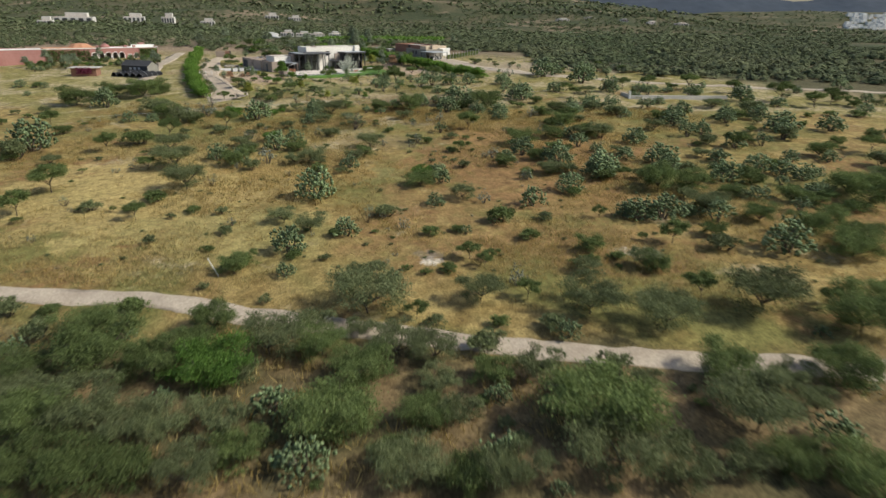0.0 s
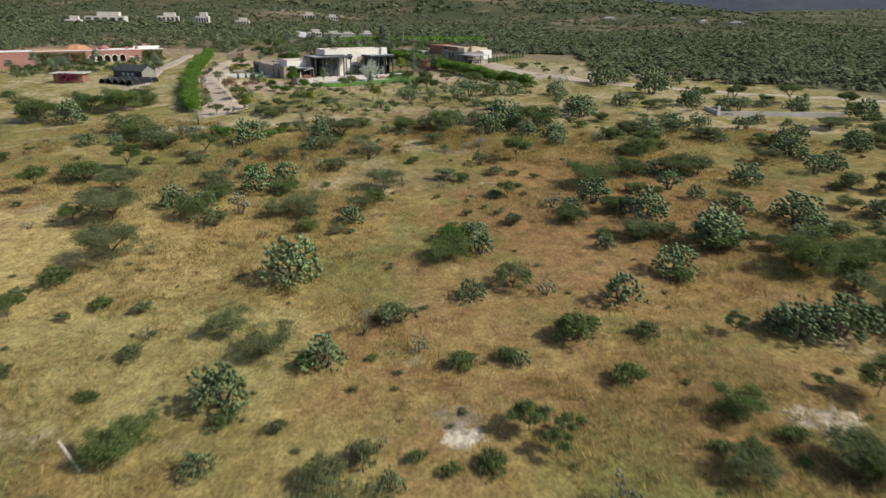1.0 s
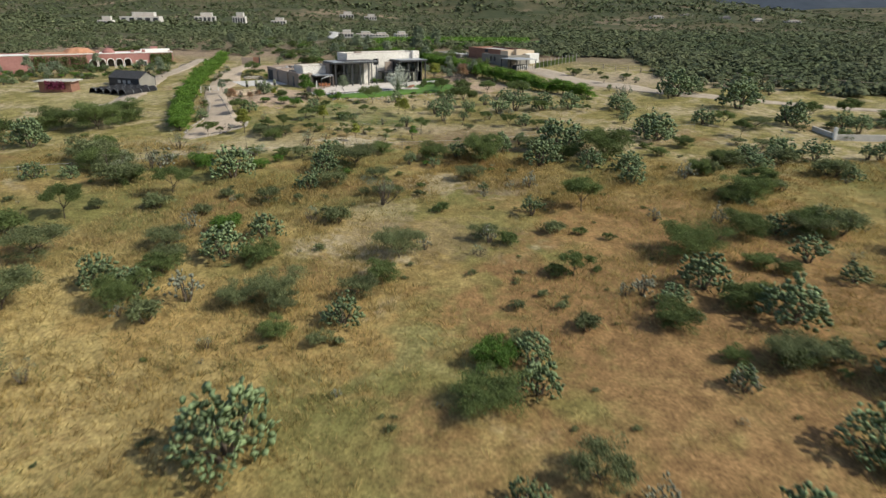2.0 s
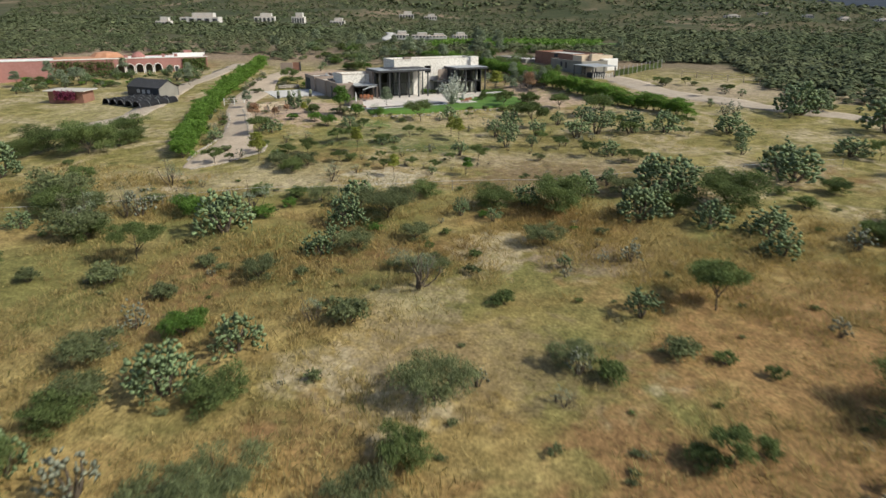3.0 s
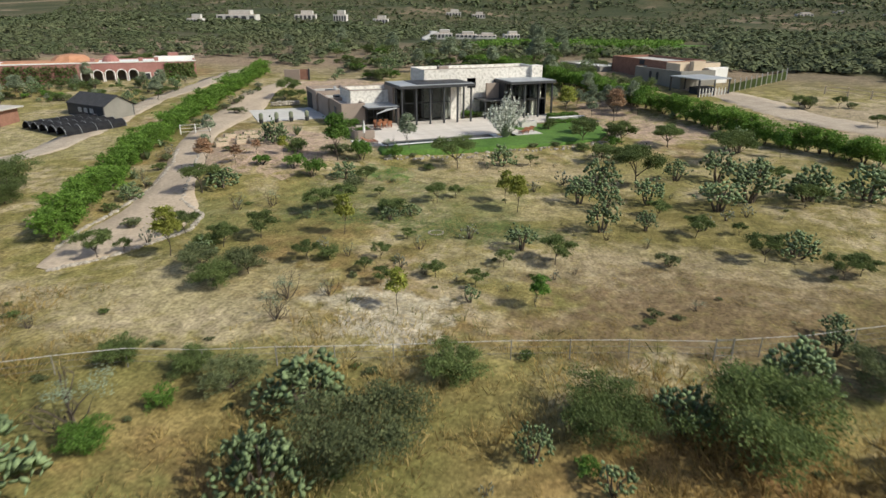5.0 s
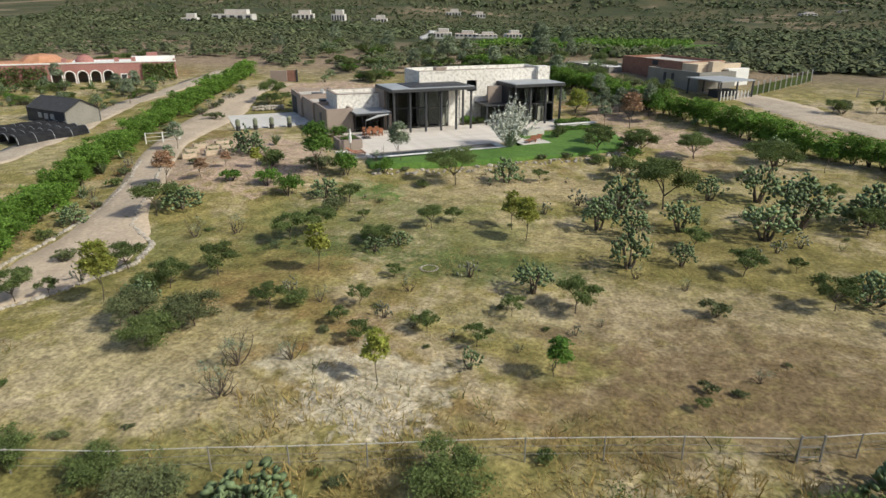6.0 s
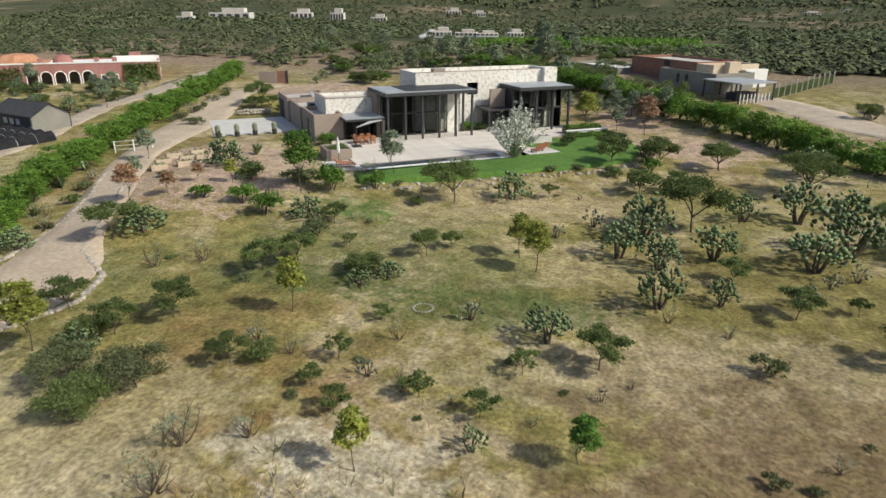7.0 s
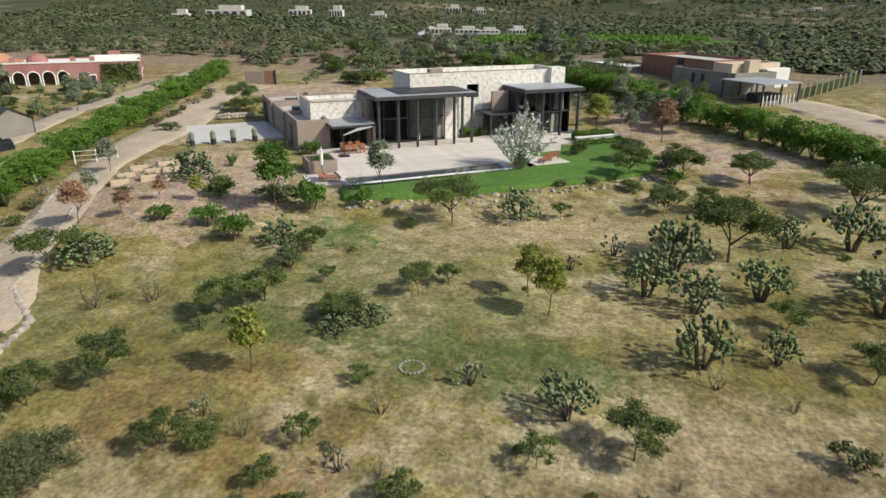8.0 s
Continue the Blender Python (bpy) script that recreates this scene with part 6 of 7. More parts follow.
part("dome", bm, M_PINK, hac, "small red roof dome")
bm = bmesh.new()
tube(bm, [(-24, 7, H0 - 0.1), (-24, 7, H0 + 1.3), (-24, 7, H0 + 1.6)], [4.6, 2.6, 0.3], 8)
part("tiled_roof", bm, M_TILE, hac, "orange clay tiled roof")
part("tiled_roof", boxm(-36, -19, 3, 9, H0 - 0.14, H0 + 0.25), M_TILE, hac)
for u in (-9.6, -7.8):
    d = part("window", boxm(u - 0.6, u + 0.6, -0.08, -0.01, 0, 2.3), M_WHITE, hac, "white framed doorway")
    part("pane", boxm(u - 0.45, u + 0.45, -0.1, -0.082, 0.05, 2.1), M_DARK, d)
for v in (3, 5, 7, 9, 11):
    d = part("window", boxm(0.01, 0.08, v - 0.6, v + 0.6, 0.3, 2.4), M_WHITE, hac, "white framed window")
    part("pane", boxm(0.082, 0.1, v - 0.42, v + 0.42, 0.4, 2.2), M_DARK, d)
rng = np.random.default_rng(77)
for u0, u1 in ((-36, -22.6), (-6.2, -0.3)):
    p = rng.uniform(0, 1, (1500, 3)) * np.array([u1 - u0, 0.5, H0 - 0.3]) + np.array([u0, -0.55, 0])
    part("ivy", quads("ivy", sprays(rng, p, 0.4, 0.28)), M_LEAF, hac, "dark green ivy on the wall")

shed = thing("dark_shed", pose(-95.2, 207.6, 10.8, 0, 0, -15) @ Matrix.Diagonal((0.9, 0.8, 0.78, 1)), "dark corrugated shed with a pitched roof", "shed")
part("wall", boxm(-5.2, 5.2, -3.2, -3.0, -0.5, 2.5), M_DARK, shed)
part("wall", boxm(-5.2, 5.2, 3.0, 3.2, -0.5, 2.5), M_DARK, shed)
for x in (-5.2, 5.0):
    bm = bmesh.new()
    vs = [bm.verts.new((x + dx, y, z)) for dx in (0, 0.2) for y, z in ((-3, -0.5), (3, -0.5), (3, 2.5), (0, 4.3), (-3, 2.5))]
    bm.faces.new(vs[:5][::-1])
    bm.faces.new(vs[5:])
    for i in range(5):
        bm.faces.new((vs[i], vs[(i + 1) % 5], vs[5 + (i + 1) % 5], vs[5 + i]))
    part("gable", bm, M_GREYWALL if x > 0 else M_DARK, shed, "grey gable wall")
for s in (-1, 1):
    slope = part("roof", boxm(-5.5, 5.5, -0.02, 3.75, -0.04, 0), M_DARK, shed, "black ribbed sheet roof")
    slope.matrix_basis = pose(0, 0, 4.35, 0, 0, 90 - 90 * s) @ pose(0, 0, 0, -30)
    for i in range(26):
        x = -5.5 + 11 / 26 * i
        part("rib", boxm(x, x + 0.2, -0.02, 3.75, 0.002, 0.07), M_DARK, slope)
for x in (-1.5, 0.2, 1.9):
    part("window", boxm(x - 0.5, x + 0.5, -3.24, -3.2, 1.0, 1.9), M_ROOFGREY, shed)
nets = thing("shade_tunnel", pose(-92.5, 199.5, 10.45, 0, 0, -15), "low tunnels of black shade cloth on pale hoops", "greenhouse")
for i in range(5):
    x0 = -5.5 + 2.2 * i
    bm = bmesh.new()
    rows = []
    for j in range(9):
        y = -4.6 + 9.2 * j / 8
        rows.append([bm.verts.new((x0 + 1.05 - 1.0 * math.cos(math.pi * k / 6), y, -0.1 + 1.15 * math.sin(math.pi * k / 6) + 0.05 * math.sin(j * 2.3 + k))) for k in range(7)])
    for a, c in zip(rows, rows[1:]):
        for k in range(6):
            bm.faces.new((a[k], c[k], c[k + 1], a[k + 1]))
    bmesh.ops.solidify(bm, geom=bm.faces[:], thickness=0.03)
    part("cloth", bm, M_NET, nets)
    for j in range(0, 5):
        y = -4.5 + 2.25 * j
        bm = bmesh.new()
        path = [(x0 + 1.05 - 1.04 * math.cos(math.pi * k / 8), y, -0.1 + 1.22 * math.sin(math.pi * k / 8)) for k in range(9)]
        tube(bm, path, [0.03] * 9, 4)
        part("hoop", bm, M_ROOFGREY, nets)
hut = thing("garden_hut", pose(-107.2, 198.2, 10.3, 0, 0, 10), "small dark hut overgrown with magenta bougainvillea", "shed")
part("wall", boxm(-3.5, 3.5, -2, 2, -0.4, 2.3), M_BRICK, hut)
part("roof", boxm(-4.2, 4.2, -2.6, 2.6, 2.3, 2.5, bevel=0.03), M_ROOFSLAB, hut)
p = rng.uniform(-1, 1, (700, 3)) * np.array([2.0, 0.6, 0.9]) + np.array([0.3, -2.5, 1.6])
M_MAGENTA = ramp_mat("bougainvillea", [(0.16, 0.03, 0.06), (0.24, 0.05, 0.10)], 1.0, 0.8, fine=0.2, per_island=0.3, through_light=0.2)
part("blossom", quads("blossom", sprays(rng, p, 0.3, 0.2)), M_MAGENTA, hut, "dark magenta blossom")

NZ = 13.2 - T
nb = thing("neighbour_house", hpose(54.0, 8.5, NZ), "modern brown brick and grey rendered house behind the hedge", "house")


def solid(u0, u1, v0, v1, z1, mat, label=""):
    part("wall", boxm(u0, u1, v0, v1, -1.2, z1, bevel=0.02), mat, nb, label)


block(nb, 0, 8, 0, 13, 3.0, M_GREYWALL, base=-1)
block(nb, 2.5, 12, 7, 24, 4.2, M_BRICK, base=-1)
block(nb, 2.4, 12.1, 3.2, 6.96, 4.0, M_CREAM, base=-1)
solid(4.5, 6.6, 2.0, 3.16, 4.5, M_CREAM, "cream tower block")
block(nb, -0.5, 8, 24.05, 40, 2.0, M_GREYWALL, base=-1, roof=M_WHITE)
solid(8.2, 13, 2.0, 3.16, 3.2, M_WHITE)
for v in (6, 8):
    part("window", boxm(-0.03, -0.005, v, v + 0.7, 1.0, 2.4), M_DARK, nb)
part("window", boxm(2.44, 2.49, 13.5, 15, 3.1, 4.0), M_DARK, nb)
pg = thing("pergola", hpose(51.2, 3.2, NZ), "steel pergola with white railings on the neighbouring patio", "pergola")
part("canopy", boxm(0, 7.0, -2.5, 5.0, 2.3, 2.45), M_ROOFGREY, pg)
for u in (0.2, 3.5, 6.8):
    for v in (-2.3, 4.8):
        part("post", boxm(u - 0.1, u + 0.1, v - 0.1, v + 0.1, -1.2, 2.3), M_STEEL, pg)
for i in range(9):
    part("baluster", boxm(0.3 + 0.7 * i, 0.42 + 0.7 * i, -2.42, -2.3, -0.8, 0.9), M_WHITE, pg)
part("table", boxm(2, 6, 0, 2, -0.5, 0.75), M_DARK, pg)
nf = thing("panel_fence", pose(0, 0, 0), "green mesh fence between pale concrete posts", "fence")
for i in range(12):
    t = i / 11
    x, y = hpos(58.5 + 21 * t, 1.5 + 6.5 * t)
    part("post", boxm(x - 0.09, x + 0.09, y - 0.09, y + 0.09, at(x, y, -0.4), at(x, y, 2.1)), M_CONCRETE, nf)
    if i < 11:
        x2, y2 = hpos(58.5 + 21 * (i + 1) / 11, 1.5 + 6.5 * (i + 1) / 11)
        bm = bmesh.new()
        vs = [bm.verts.new(q) for q in ((x, y, at(x, y)), (x2, y2, at(x2, y2)), (x2, y2, at(x2, y2, 1.5)), (x, y, at(x, y, 1.5)))]
        bm.faces.new(vs)
        bmesh.ops.solidify(bm, geom=bm.faces[:], thickness=0.04)
        part("mesh_panel", bm, M_LEAF, nf, "dark green mesh panel")
corral = thing("corral", pose(48, 168, 0), "long low pale corral wall in the eastern field", "wall")
corral.matrix_basis = pose(61, 171.5, at(61, 171.5), 0, 0, 4)
part("wall", boxm(-13, 13, -0.15, 0.15, -0.8, 0.9), M_CONCRETE, corral)
part("wall", boxm(-13, -12.7, 0.15, 8, -0.8, 0.9), M_CONCRETE, corral)
part("post", boxm(-13.4, -13, -0.3, 0.3, -0.8, 2.0), M_WHITE, corral)
rail = thing("rail_fence", pose(0, 0, 0), "weathered timber rail fence round a paddock", "fence")
for i in range(20):
    x, y = 16 + 3.2 * i, 250 - 1.2 * i
    part("post", boxm(x - 0.1, x + 0.1, y - 0.1, y + 0.1, at(x, y, -0.3), at(x, y, 1.4)), M_CREAM, rail)
    for h in (0.6, 1.2):
        bm = bmesh.new()
        tube(bm, [(x, y, at(x, y, h)), (x + 3.2, y - 1.2, at(x + 3.2, y - 1.2, h))], [0.06, 0.06], 5)
        part("rail", bm, M_CREAM, rail)

# vineyard behind the house
vine = patch("vineyard", [(-66, 318), (-10, 330), (6, 352), (-20, 372), (-70, 352)], 0.08, M_LAWN, "green vineyard plot behind the house", "field", 1.0, 9)
vr = np.random.default_rng(31)
vx, vy = [], []
for i in range(26):
    t = np.linspace(0, 1, 70)
    vx.append(-66 + 60 * t + 0.2 * i)
    vy.append(322 + 12 * t + 1.2 * i)
vx, vy = np.concatenate(vx), np.concatenate(vy)
vp = np.stack([vx, vy, land(vx, vy) + 0.8], -1)
vp = np.repeat(vp, 3, axis=0) + vr.normal(size=(len(vp) * 3, 3)) * np.array([0.4, 0.25, 0.3])
tagged(part("vine_rows", quads("vine_rows", sprays(vr, vp, 0.9, 0.5)), M_HEDGE), "rows of green vines", "vines", kind="stuff")


# far white houses and town
def far_house(x, y, w, d, h, turn, wings=2):
    t = thing("far_house", pose(x, y, at(x, y), 0, 0, turn), "distant white flat-roofed house among scrub", "house", "far white houses")
    part("wall", boxm(-w / 2, w / 2, 0, d, -3, h, bevel=0.1), M_CONCRETE, t)
    part("wall", boxm(-w * 0.2, w * 0.35, d * 0.2, d * 0.9, h, h * 1.6, bevel=0.1), M_CONCRETE, t)
    part("roof", boxm(-w / 2 + 0.4, w / 2 - 0.4, 0.4, d * 0.19, h - 0.2, h + 0.05), M_TILE, t)
    for i in range(5):
        c = -w * 0.4 + w * 0.2 * i
        part("window", boxm(c - w * 0.06, c + w * 0.06, -0.12, -0.02, 0.6, h * 0.8), M_DARK, t)
    return t


for x, y, w, d, h, a in ((-350, 640, 34, 14, 6, 16), (-315, 535, 11, 6, 4.5, 16), (-352, 770, 22, 12, 6, 20), (-322, 790, 14, 10, 7, 12), (-280, 800, 16, 10, 5, 15), (-87, 372, 7, 6, 2.2, 15), (-79, 376, 8, 6, 1.6, 12), (-71.5, 377, 8, 5, 1.3, 15), (-62, 381, 6, 5, 1.8, 20), (-260, 1020, 20, 10, 6, 15), (-230, 1040, 18, 10, 5, 15)):
    far_house(x, y, w, d, h, a)
for i in range(5):
    far_house(200 + 50 * i + rr.uniform(-8, 8), 1150 + rr.uniform(-40, 40), rr.uniform(14, 26), 9, rr.uniform(2, 3), rr.uniform(-10, 20))
trng = random.Random(5)
bm = bmesh.new()
for i in range(330):
    y = trng.uniform(2350, 3100)
    x = y * (0.585 + 0.3 * trng.random() ** 1.3)
    z = at(x, y)
    w, h = trng.uniform(8, 20), trng.uniform(5, 13)
    box(bm, x - w / 2, x + w / 2, y - w / 2, y + w / 2, z - 4, z + h)
tagged(part("town", bm, M_WHITE), "distant town of pale houses at the foot of the mountains", "town", kind="stuff")
ribbon("village_road", [(-150, 565), (-126, 490), (-107, 424), (-95, 376), (-84, 348)], [5, 5, 4.5, 4, 3.5], 0.3, M_CONCRETE, "pale village road through the scrub", "road")
for x, y, r in ((-300, 420, 22), (-335, 470, 26), (-360, 440, 18), (-180, 520, 16), (60, 300, 10), (95, 330, 14), (140, 380, 20), (250, 900, 50), (330, 880, 40)):
    patch("clearing", [(x + r * 1.6 * math.cos(k * 0.7), y + r * 0.5 * math.sin(k * 0.7)) for k in range(9)], 0.25, M_YARD if x < 0 else M_ROAD, "bare ochre clearing in the scrub", "soil", r * 0.2, int(r), 4)

# ---- planting close to the house ----
wl = thing("silver_shrub", pose(-30.6, 206.3, T - 0.35, 0, 0, 20), "tall silver-leaved shrub with pale feathery shoots", "shrub")
rngs = np.random.default_rng(91)
bm = bmesh.new()
shoots = []
for i in range(70):
    a = rngs.uniform(0, 6.28)
    r = rngs.uniform(0.3, 3.3)
    tip = Vector((math.cos(a) * r, math.sin(a) * r, 5.6 - 0.75 * r + rngs.normal() * 0.6))
    path = taper(rngs, bm, (0, 0, 0.0), tip, 0.05, 0.08, 4, 4)
    for k in range(24):
        t = rngs.uniform(0.4, 1.0)
        q = path[0].lerp(path[-1], t)
        shoots.append(np.array(q) + rngs.normal(size=3) * 0.1)
tagged(part("framework", bm, M_LEAF_OLIVE, wl), kind="stuff")
part("leaves", quads("leaves", sprays(rngs, np.array(shoots), 0.34, 0.13, 0.5)), M_WHITE_LEAF, wl, "pale silvery leaves")
def plume(x, y, s):
    """Pampas-like clump: many long arching blades."""
    t = thing("agave_clump", pose(x, y, at(x, y), 0, 0, x * 40) @ Matrix.Diagonal((s, s, s, 1)), "grey-blue agave with long pointed leaves", "agave", "agaves by the drive")
    r = np.random.default_rng(int(abs(x * 10)))
    bm = bmesh.new()
    for i in range(22):
        a, e = r.uniform(0, 6.28), r.uniform(0.35, 1.3)
        d = Vector((math.cos(a) * math.cos(e), math.sin(a) * math.cos(e), math.sin(e)))
        sd = Vector((-math.sin(a), math.cos(a), 0))
        pts = [Vector((0, 0, 0)) + d * 0.05, d * 0.5, d * 1.0]
        v = [bm.verts.new(pts[0] + sd * 0.05), bm.verts.new(pts[0] - sd * 0.05), bm.verts.new(pts[1] - sd * 0.08 + Vector((0, 0, 0.05))), bm.verts.new(pts[1] + sd * 0.08 + Vector((0, 0, 0.05))), bm.verts.new(pts[2])]
        bm.faces.new(v[:4])
        bm.faces.new((v[3], v[2], v[4]))
    part("leaves", bm, M_PAD, t)


for x, y, s in ((-56.8, 199.5, 1.4), (-69.5, 186.5, 1.3), (-66.5, 180.5, 1.2), (-71.5, 191.5, 1.2), (-9.5, 224, 1.3), (-113, 232, 1.8), (-111, 235, 1.8), (-108, 238, 1.6), (-106, 241, 1.5)):
    plume(x, y, s)
for kind, u, v, w, h in (
    ("leafy", -9.6, -5.6, 2.2, 1.2), ("leafy", -9.0, 1.2, 2.4, 1.1), ("green_bush", 16.0, -9.2, 2.2, 1.4), ("young_yellow", 24.4, -0.6, 2.9, 0.9), ("leafy", 9.6, 3.4, 2.2, 1.1), ("green_bush", 10.9, 3.2, 1.8, 1.2), ("tree", 18.8, -13.6, 3.2, 0.9), ("bush", -6.5, -16.6, 1.3, 0.6), ("bush", 8.5, -18.2, 1.6, 0.6), ("bush", 11.5, -18.4, 1.8, 0.6), ("green_bush", 22.6, -16.2, 2.4, 0.9)):
    x, y = hpos(u, v)
    plant(kind, x, y, w, h)
for kind, u, v, w, h in (
    ("tree", -13.4, 29.5, 3.8, 0.7), ("tree", -11.0, 30.5, 3.4, 0.7), ("leafy", -9.0, 29.0, 2.4, 0.8), ("olive", 27, 4, 1.6, 1), ("olive", 29.5, 2.0, 1.6, 1), ("olive", 32, 1.5, 1.6, 1), ("olive", 30.5, 5.5, 1.6, 1), ("olive", 27.5, 8.5, 1.7, 1), ("olive", 33.6, -1.5, 1.7, 1), ("olive", 34.6, 3.0, 1.5, 1), ("rust", 31.5, -3.5, 2.0, 0.8), ("young", 33.0, -6.5, 2.2, 0.9), ("green_bush", 27.3, -10.6, 1.6, 0.8)):
    x, y = hpos(u, v)
    plant(kind, x, y, w, h)
# cacti and garden plants of the hacienda
for i in range(150):
    u = rr.uniform(-72, -24)
    v = rr.uniform(44, 63.5) if u < -44 else rr.uniform(36, 63)
    x, y = hpos(u, v)
    if math.hypot(x + 94.3, y - 208) < 8.5 or math.hypot(x + 92.5, y - 199) < 7.5 or x + 0.42 * (y - 165) > -70:
        continue
    plant(rr.choice(("leafy", "nopal_tree", "bush", "green_bush", "mesquite", "nopal", "tree", "olive", "nopal_tree")), x, y, rr.uniform(0.9, 2.6), 1.0)
for i in range(16):
    x, y = hpos(rr.uniform(-62, -30), rr.uniform(80, 92))
    plant(rr.choice(("mesquite", "huizache", "tree")), x, y, rr.uniform(3, 5))
for kind, x, y, w in (
    ("olive", -67.2, 195.5, 1.9), ("olive", -62.9, 188.6, 1.4), ("rust", -59.7, 184.0, 2.1), ("rust", -56.5, 185.0, 1.4), ("bush", -60.7, 189.9, 1.6), ("rust", -56.1, 188.6, 1.2),
    ("leafy", -53.6, 185.4, 1.9), ("nopal", -57.3, 194.6, 4.3), ("green_bush", -52.3, 190.8, 3.0), ("young_yellow", -53.1, 189.2, 1.2), ("leafy", -50.0, 185.9, 2.5), ("leafy", -47.1, 184.7, 2.6),
    ("young", -46.5, 189.7, 2.9), ("leafy", -44.1, 191.0, 3.2), ("bush", -47.3, 191.7, 3.7), ("bush", -74.4, 213.3, 3.0), ("tree", -73.7, 228.4, 4.6), ("dead", -42.4, 194.9, 1.6), ("olive", -40.4, 196.0, 2.4),
    ("leafy", -40.7, 192.6, 2.2), ("green_bush", -36.0, 190.5, 1.6), ("green_bush", -20.5, 203.0, 2.2)):
    plant(kind, x, y, w, {"leafy": 1.35, "bush": 0.7, "rust": 0.8}.get(kind, 1.0))
for i in range(34):
    y = rr.uniform(170, 240)
    x = float(np.interp(y, [163, 174, 186, 206, 223, 246], [-57, -62.5, -67.5, -76.5, -81.8, -86.5])) + rr.uniform(-0.6, 1.6)
    plant(rr.choice(("bush", "green_bush", "dead", "bush", "grey_nopal")), x, y, rr.uniform(0.7, 1.9))
for i in range(14):
    t = i / 13
    plant(rr.choice(("mesquite", "huizache", "mesquite")), -15 - 34 * t + rr.uniform(-1, 1), 241 + 36 * t + rr.uniform(-1, 1), rr.uniform(3.5, 5.5), 1.2)
for i in range(190):
    y = rr.uniform(248, 312)
    plant(rr.choice(("nopal", "olive", "mesquite", "huizache", "tree", "nopal_tree", "leafy", "mesquite")), rr.uniform(-76, -30) if y < 270 else rr.uniform(-105, 5), y, rr.uniform(1.6, 4.4))


# ---- scrub, grass and stones too many to count ----
def inside_free(x, y):
    """True where wild grass may stand: off the tracks and out of the house grounds."""
    u = (x - HO[0]) * HU[0] + (y - HO[1]) * HU[1]
    v = (x - HO[0]) * HV[0] + (y - HO[1]) * HV[1]
    return ~((u > -24) & (u < 28) & (v > -17) & (v < 30))


def grass(name, count, x0, x1, y0, y1, h, material, label, seed, patchy=0.0, blades=7, tuft=0.22):
    """Tussocks: bunches of slim arching blades, taller and denser where the noise of the field gathers them."""
    rng = np.random.default_rng(seed)
    x, y = rng.uniform(x0, x1, count), rng.uniform(y0, y1, count)
    road = 47 + np.interp(x, [-95, -43, -29, -18, -1, 10, 37, 95], [16, 11, 10.3, 7.2, 3.8, 1.6, -0.4, -3])
    thick = lumps(x, y, 0.11, 0.7) + 0.6 * lumps(x, y, 0.31, 2.0) + 0.5 * lumps(x, y, 0.9, 1.1)
    ok = inside_free(x, y) & (np.abs(y - road) > 2.1) & (thick > patchy - 1.0 + rng.normal(size=count) * 0.3)
    drive = np.interp(y, [158, 167, 175, 183, 192, 200], [-56, -55.8, -59, -63, -67, -71])
    ok &= ~((y > 157) & (np.abs(x - drive) < 5.0))
    x, y, thick = x[ok], y[ok], thick[ok]
    n = len(x)
    size = h * rng.uniform(0.6, 1.25, n) * (0.85 + 0.25 * np.clip(thick, -1, 1))
    out = []
    for b in range(blades):
        a = rng.uniform(0, 2 * np.pi, n)
        hh = size * rng.uniform(0.55, 1.2, n)
        wd = hh * rng.uniform(0.07, 0.17, n)
        cx, cy = x + rng.normal(size=n) * tuft, y + rng.normal(size=n) * tuft
        z = land(cx, cy)
        lean = np.stack([cx - x, cy - y], -1) * 0.8 + rng.normal(size=(n, 2)) * 0.22 * hh[:, None]
        dx, dy = np.cos(a) * wd, np.sin(a) * wd
        out.append(np.stack([
            np.stack([cx - dx / 2, cy - dy / 2, z - 0.03], -1),
            np.stack([cx + dx / 2, cy + dy / 2, z - 0.03], -1),
            np.stack([cx + lean[:, 0] + dx * 0.4, cy + lean[:, 1] + dy * 0.4, z + hh], -1),
            np.stack([cx + lean[:, 0] - dx * 0.3, cy + lean[:, 1] - dy * 0.3, z + hh * 0.9], -1)], axis=1))
    tagged(part(name, quads(name, np.concatenate(out)), material), label, "grass", kind="stuff")


def charted(x, y):
    """True on the ground where every larger plant has its own place in the list above."""
    ys = (30, 67.9, 68, 97.4, 97.5, 134.4, 134.5, 160.4, 160.5, 196)
    lo = np.interp(y, ys, (-27, -49, -33, -53, -32, -64, -46, -73, -49, -86))
    hi = np.interp(y, ys, (27, 49, 26, 41, 10, 25, -5, 6, -16, 0))
    return 30 < y < 196 and lo < x < hi


field_rng = random.Random(29)
for i in range(40):
    plant(field_rng.choice(("dead", "bush", "green_bush", "dead")), field_rng.uniform(-50, 8), field_rng.uniform(163, 198), field_rng.uniform(0.5, 0.9), 0.8)
for i in range(330):
    x, y = field_rng.uniform(-85, 75), field_rng.uniform(62, 158)
    here = charted(x, y)
    plant(field_rng.choice(("bush", "bush", "green_bush", "bush" if here else "dead", "grey_nopal", "bush" if here else "tree")), x, y, field_rng.uniform(0.5, 1.0 if here else 1.7), field_rng.uniform(0.6, 0.9))
for i in range(120):
    x, y = field_rng.choice((field_rng.uniform(-130, -62), field_rng.uniform(35, 130))), field_rng.uniform(70, 190)
    if (x < -62 and y > 160 and x > -100) or charted(x, y):
        continue
    plant(field_rng.choice(("mesquite", "huizache", "nopal", "nopal", "tree", "green_bush")), x, y, field_rng.uniform(1.6, 4.2), field_rng.uniform(0.8, 1.0))
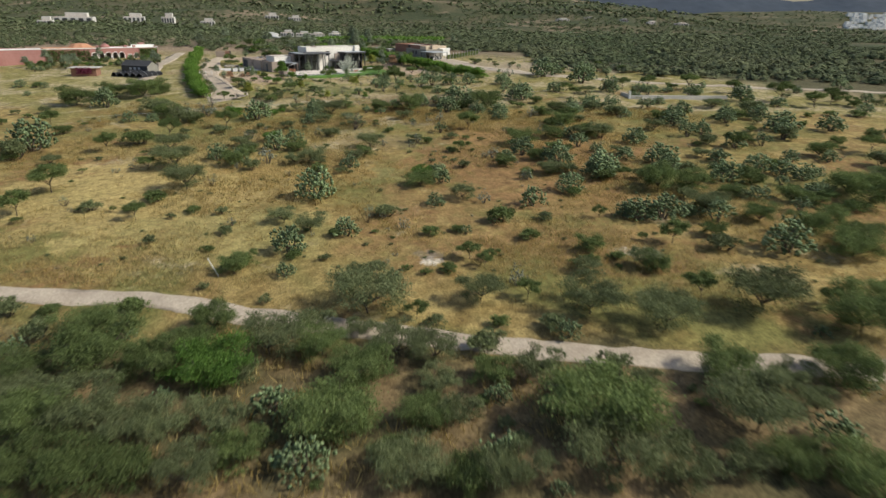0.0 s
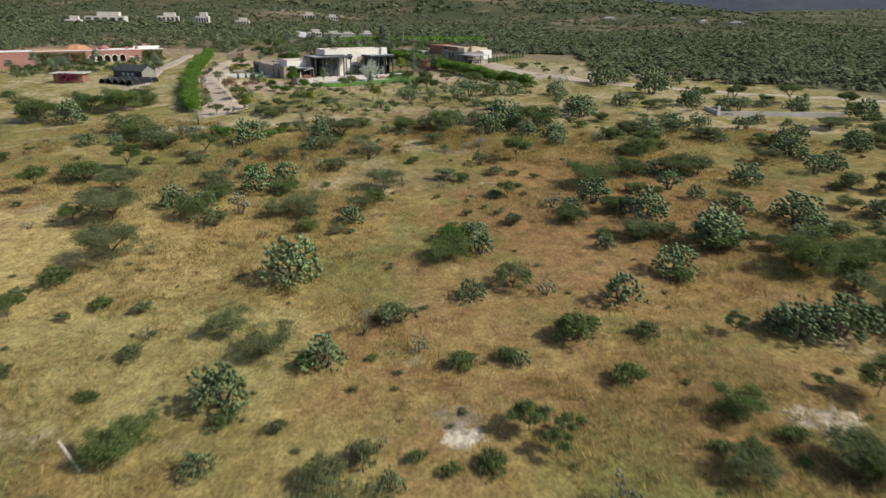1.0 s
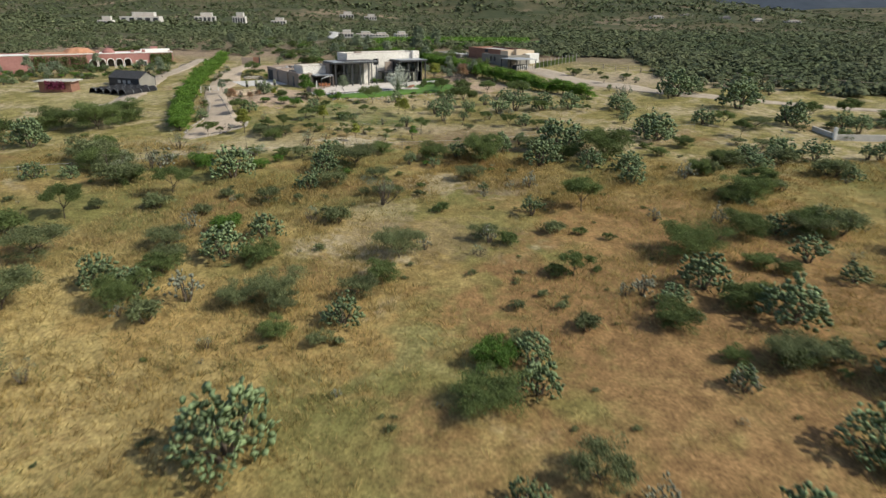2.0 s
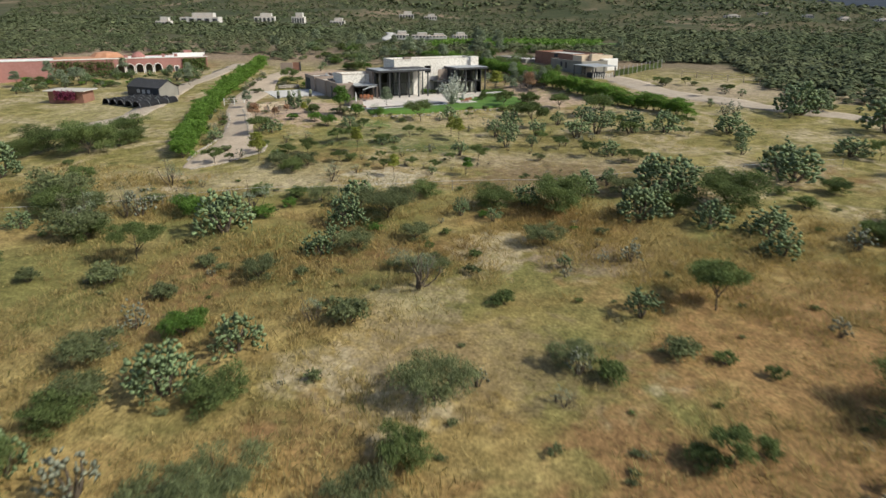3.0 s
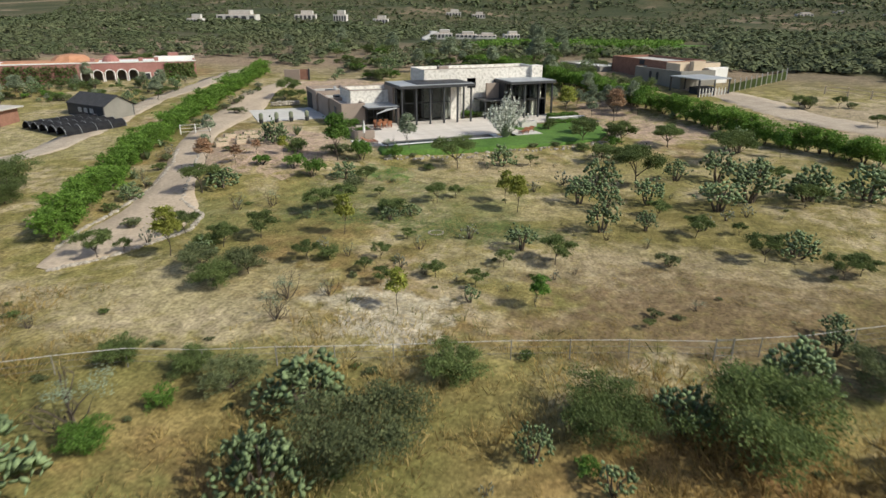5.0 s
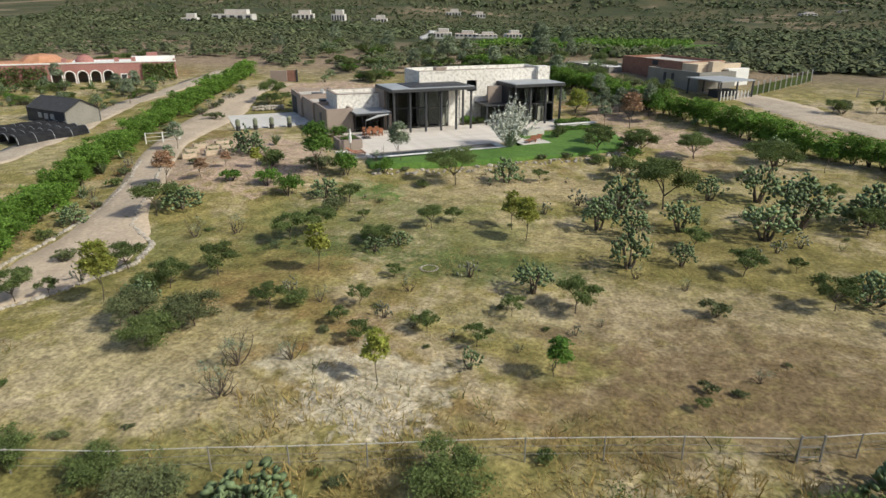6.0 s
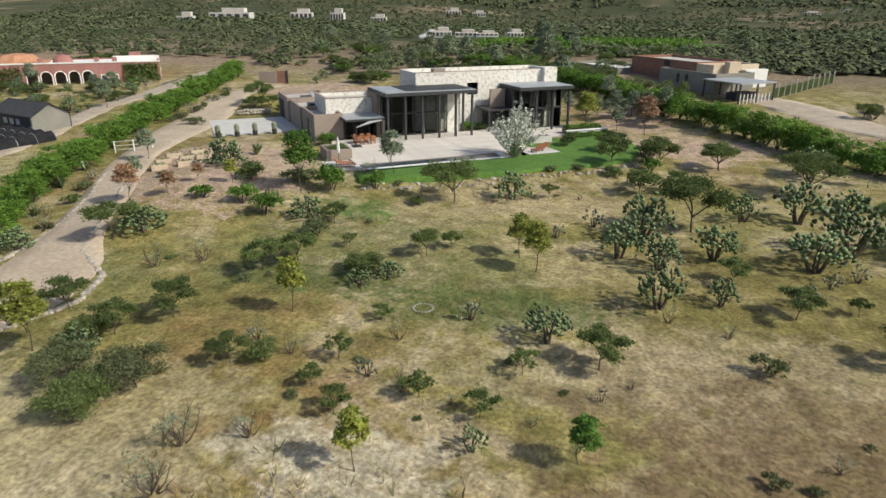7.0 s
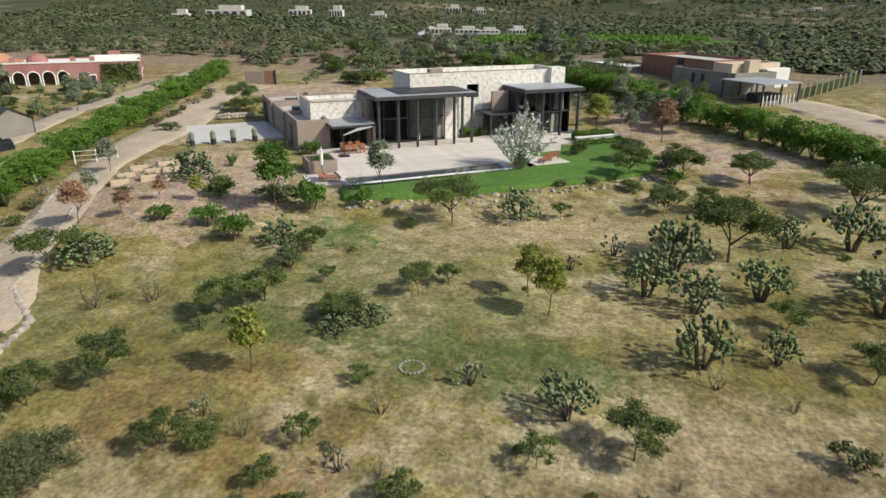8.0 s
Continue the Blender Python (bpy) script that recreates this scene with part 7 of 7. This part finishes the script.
for i in range(150):
    x, y = field_rng.uniform(14, 125), field_rng.uniform(80, 190)
    if not charted(x, y):
        plant(field_rng.choice(("mesquite", "huizache", "nopal", "nopal", "nopal_tree", "mesquite")), x, y, field_rng.uniform(2.0, 5.0), field_rng.uniform(0.8, 1.0))
for i in range(110):
    x, y = field_rng.uniform(-75, 75), field_rng.uniform(4, 44)
    here = charted(x, y)
    plant(field_rng.choice(("bush", "green_bush", "huizache") if here else ("mesquite", "huizache", "bush", "mesquite", "green_bush", "nopal")), x, y, field_rng.uniform(0.8, 1.6) if here else field_rng.uniform(1.6, 5.2))
for i in range(26):
    plant(field_rng.choice(("tree", "grey_nopal", "nopal_tree", "bush")), field_rng.uniform(8, 60), field_rng.uniform(205, 245), field_rng.uniform(1.2, 3.0))
grass("dry_grass", 42000, -75, 60, 56, 158, 0.40, M_STRAW, "tussocks of dry golden and rusty grass", 5, 0.75)
grass("tall_grass", 5500, -72, 25, 130, 154, 0.52, M_STRAW, "tall golden grass between the thorn trees", 15, 0.95, 9, 0.32)
grass("green_weeds", 9000, -75, 60, 56, 160, 0.32, M_WEED, "low olive-green weeds among the dry grass", 9, 1.0, 8, 0.25)
grass("short_grass", 16000, -62, 40, 158, 205, 0.15, M_STRAW, "short dry grass in the grounds", 6, 0.9, 7, 0.2)
grass("understorey_grass", 9000, -100, 100, 0, 52, 0.6, M_STRAW, "dry grass under the thorn trees", 8, 0.9, 7)


def scrub(name, n, y0, y1, wide, size, leaves, seed, label, thin=0.0, leaf=0.26, x_mid=0.0, back=0.0):
    """Scrub trees of the plain: ragged domes of large leaf clumps, ever larger with distance."""
    rng = np.random.default_rng(seed)
    y = y0 + (y1 - y0) * rng.uniform(0, 1, n) ** 1.15
    x = rng.uniform(-1, 1, n) * (wide[0] + (y - y0) / (y1 - y0) * (wide[1] - wide[0])) - 0.12 * y + x_mid
    keepm = (lumps(x, y, 0.03, 0.3) + 0.7 * lumps(x, y, 0.011, 1.7) + 0.5 * lumps(x, y, 0.09, 0.9)) > thin - 0.8
    near = ((y < 262) & (x > -100) & (x < 20)) | (inside_free(x, y) == False) | ((y < 276) & (x > -30) & (x < 32)) | ((y < 296) & (x > -40) & (x < -8)) | ((y < 275) & (x < -100) & (x > -165))
    field = (x > -68) & (x < 6) & (y > 316) & (y < 374)
    track = np.interp(x, [-12, 20, 40, 70, 119, 200], [262, 228, 215, 205, 196, 188])
    village = (x > -96) & (x < -56) & (y > 328) & (y < 394) | (np.abs(x - np.interp(y, [348, 376, 424, 490, 565], [-84, -95, -107, -126, -150])) < 4) & (y < 570)
    ok = keepm & ~near & ~field & ~village & ~((x > -12) & (y < track + back))
    x, y = x[ok], y[ok]
    n = len(x)
    z = land(x, y)
    s = size * rng.uniform(0.5, 1.35, n)
    d = rng.normal(size=(n, leaves, 3))
    d /= np.linalg.norm(d, axis=2)[:, :, None]
    d[:, :, 2] = np.abs(d[:, :, 2])
    c = np.stack([x, y, z + 0.15 * s], -1)[:, None, :] + d * (s[:, None, None] * np.array([0.5, 0.5, 0.42])) * rng.uniform(0.6, 1.0, (n, leaves, 1))
    d = d * 0.6 + np.array([0, 0, 0.6])
    d /= np.linalg.norm(d, axis=2)[:, :, None]
    t = np.cross(d, rng.normal(size=(n, leaves, 3)))
    t /= np.linalg.norm(t, axis=2)[:, :, None] + 1e-9
    o = np.cross(d, t)
    q = (s * leaf)[:, None, None]
    v = np.stack([c - t * q * 1.2 - d * q * 0.3, c + o * q * 1.1, c + t * q * 1.1 - o * q * 0.5 + d * q * 0.1], axis=2)
    tagged(part(name, quads(name, v.reshape(-1, 3, 3)), M_SCRUB), label, "scrub", kind="stuff")


scrub("near_scrub", 4200, 236, 370, (230, 310), 3.4, 75, 11, "dark green thorn scrub behind the houses", -0.1, 0.1)
scrub("middle_scrub", 6500, 360, 540, (310, 440), 3.8, 30, 15, "thorn scrub on the plain behind the houses", 0.0, 0.16)
scrub("east_scrub", 4600, 190, 330, (150, 190), 3.6, 55, 14, "dense thorn scrub east of the track", -0.1, 0.125, 190.0, 6.0)
scrub("plain_scrub", 12000, 500, 1300, (420, 1000), 5.5, 16, 12, "thorn scrub over the plain", 0.0, 0.22)
scrub("far_scrub", 11000, 1250, 3200, (1000, 2300), 11.0, 9, 13, "far wooded plain and hillsides", 0.2)
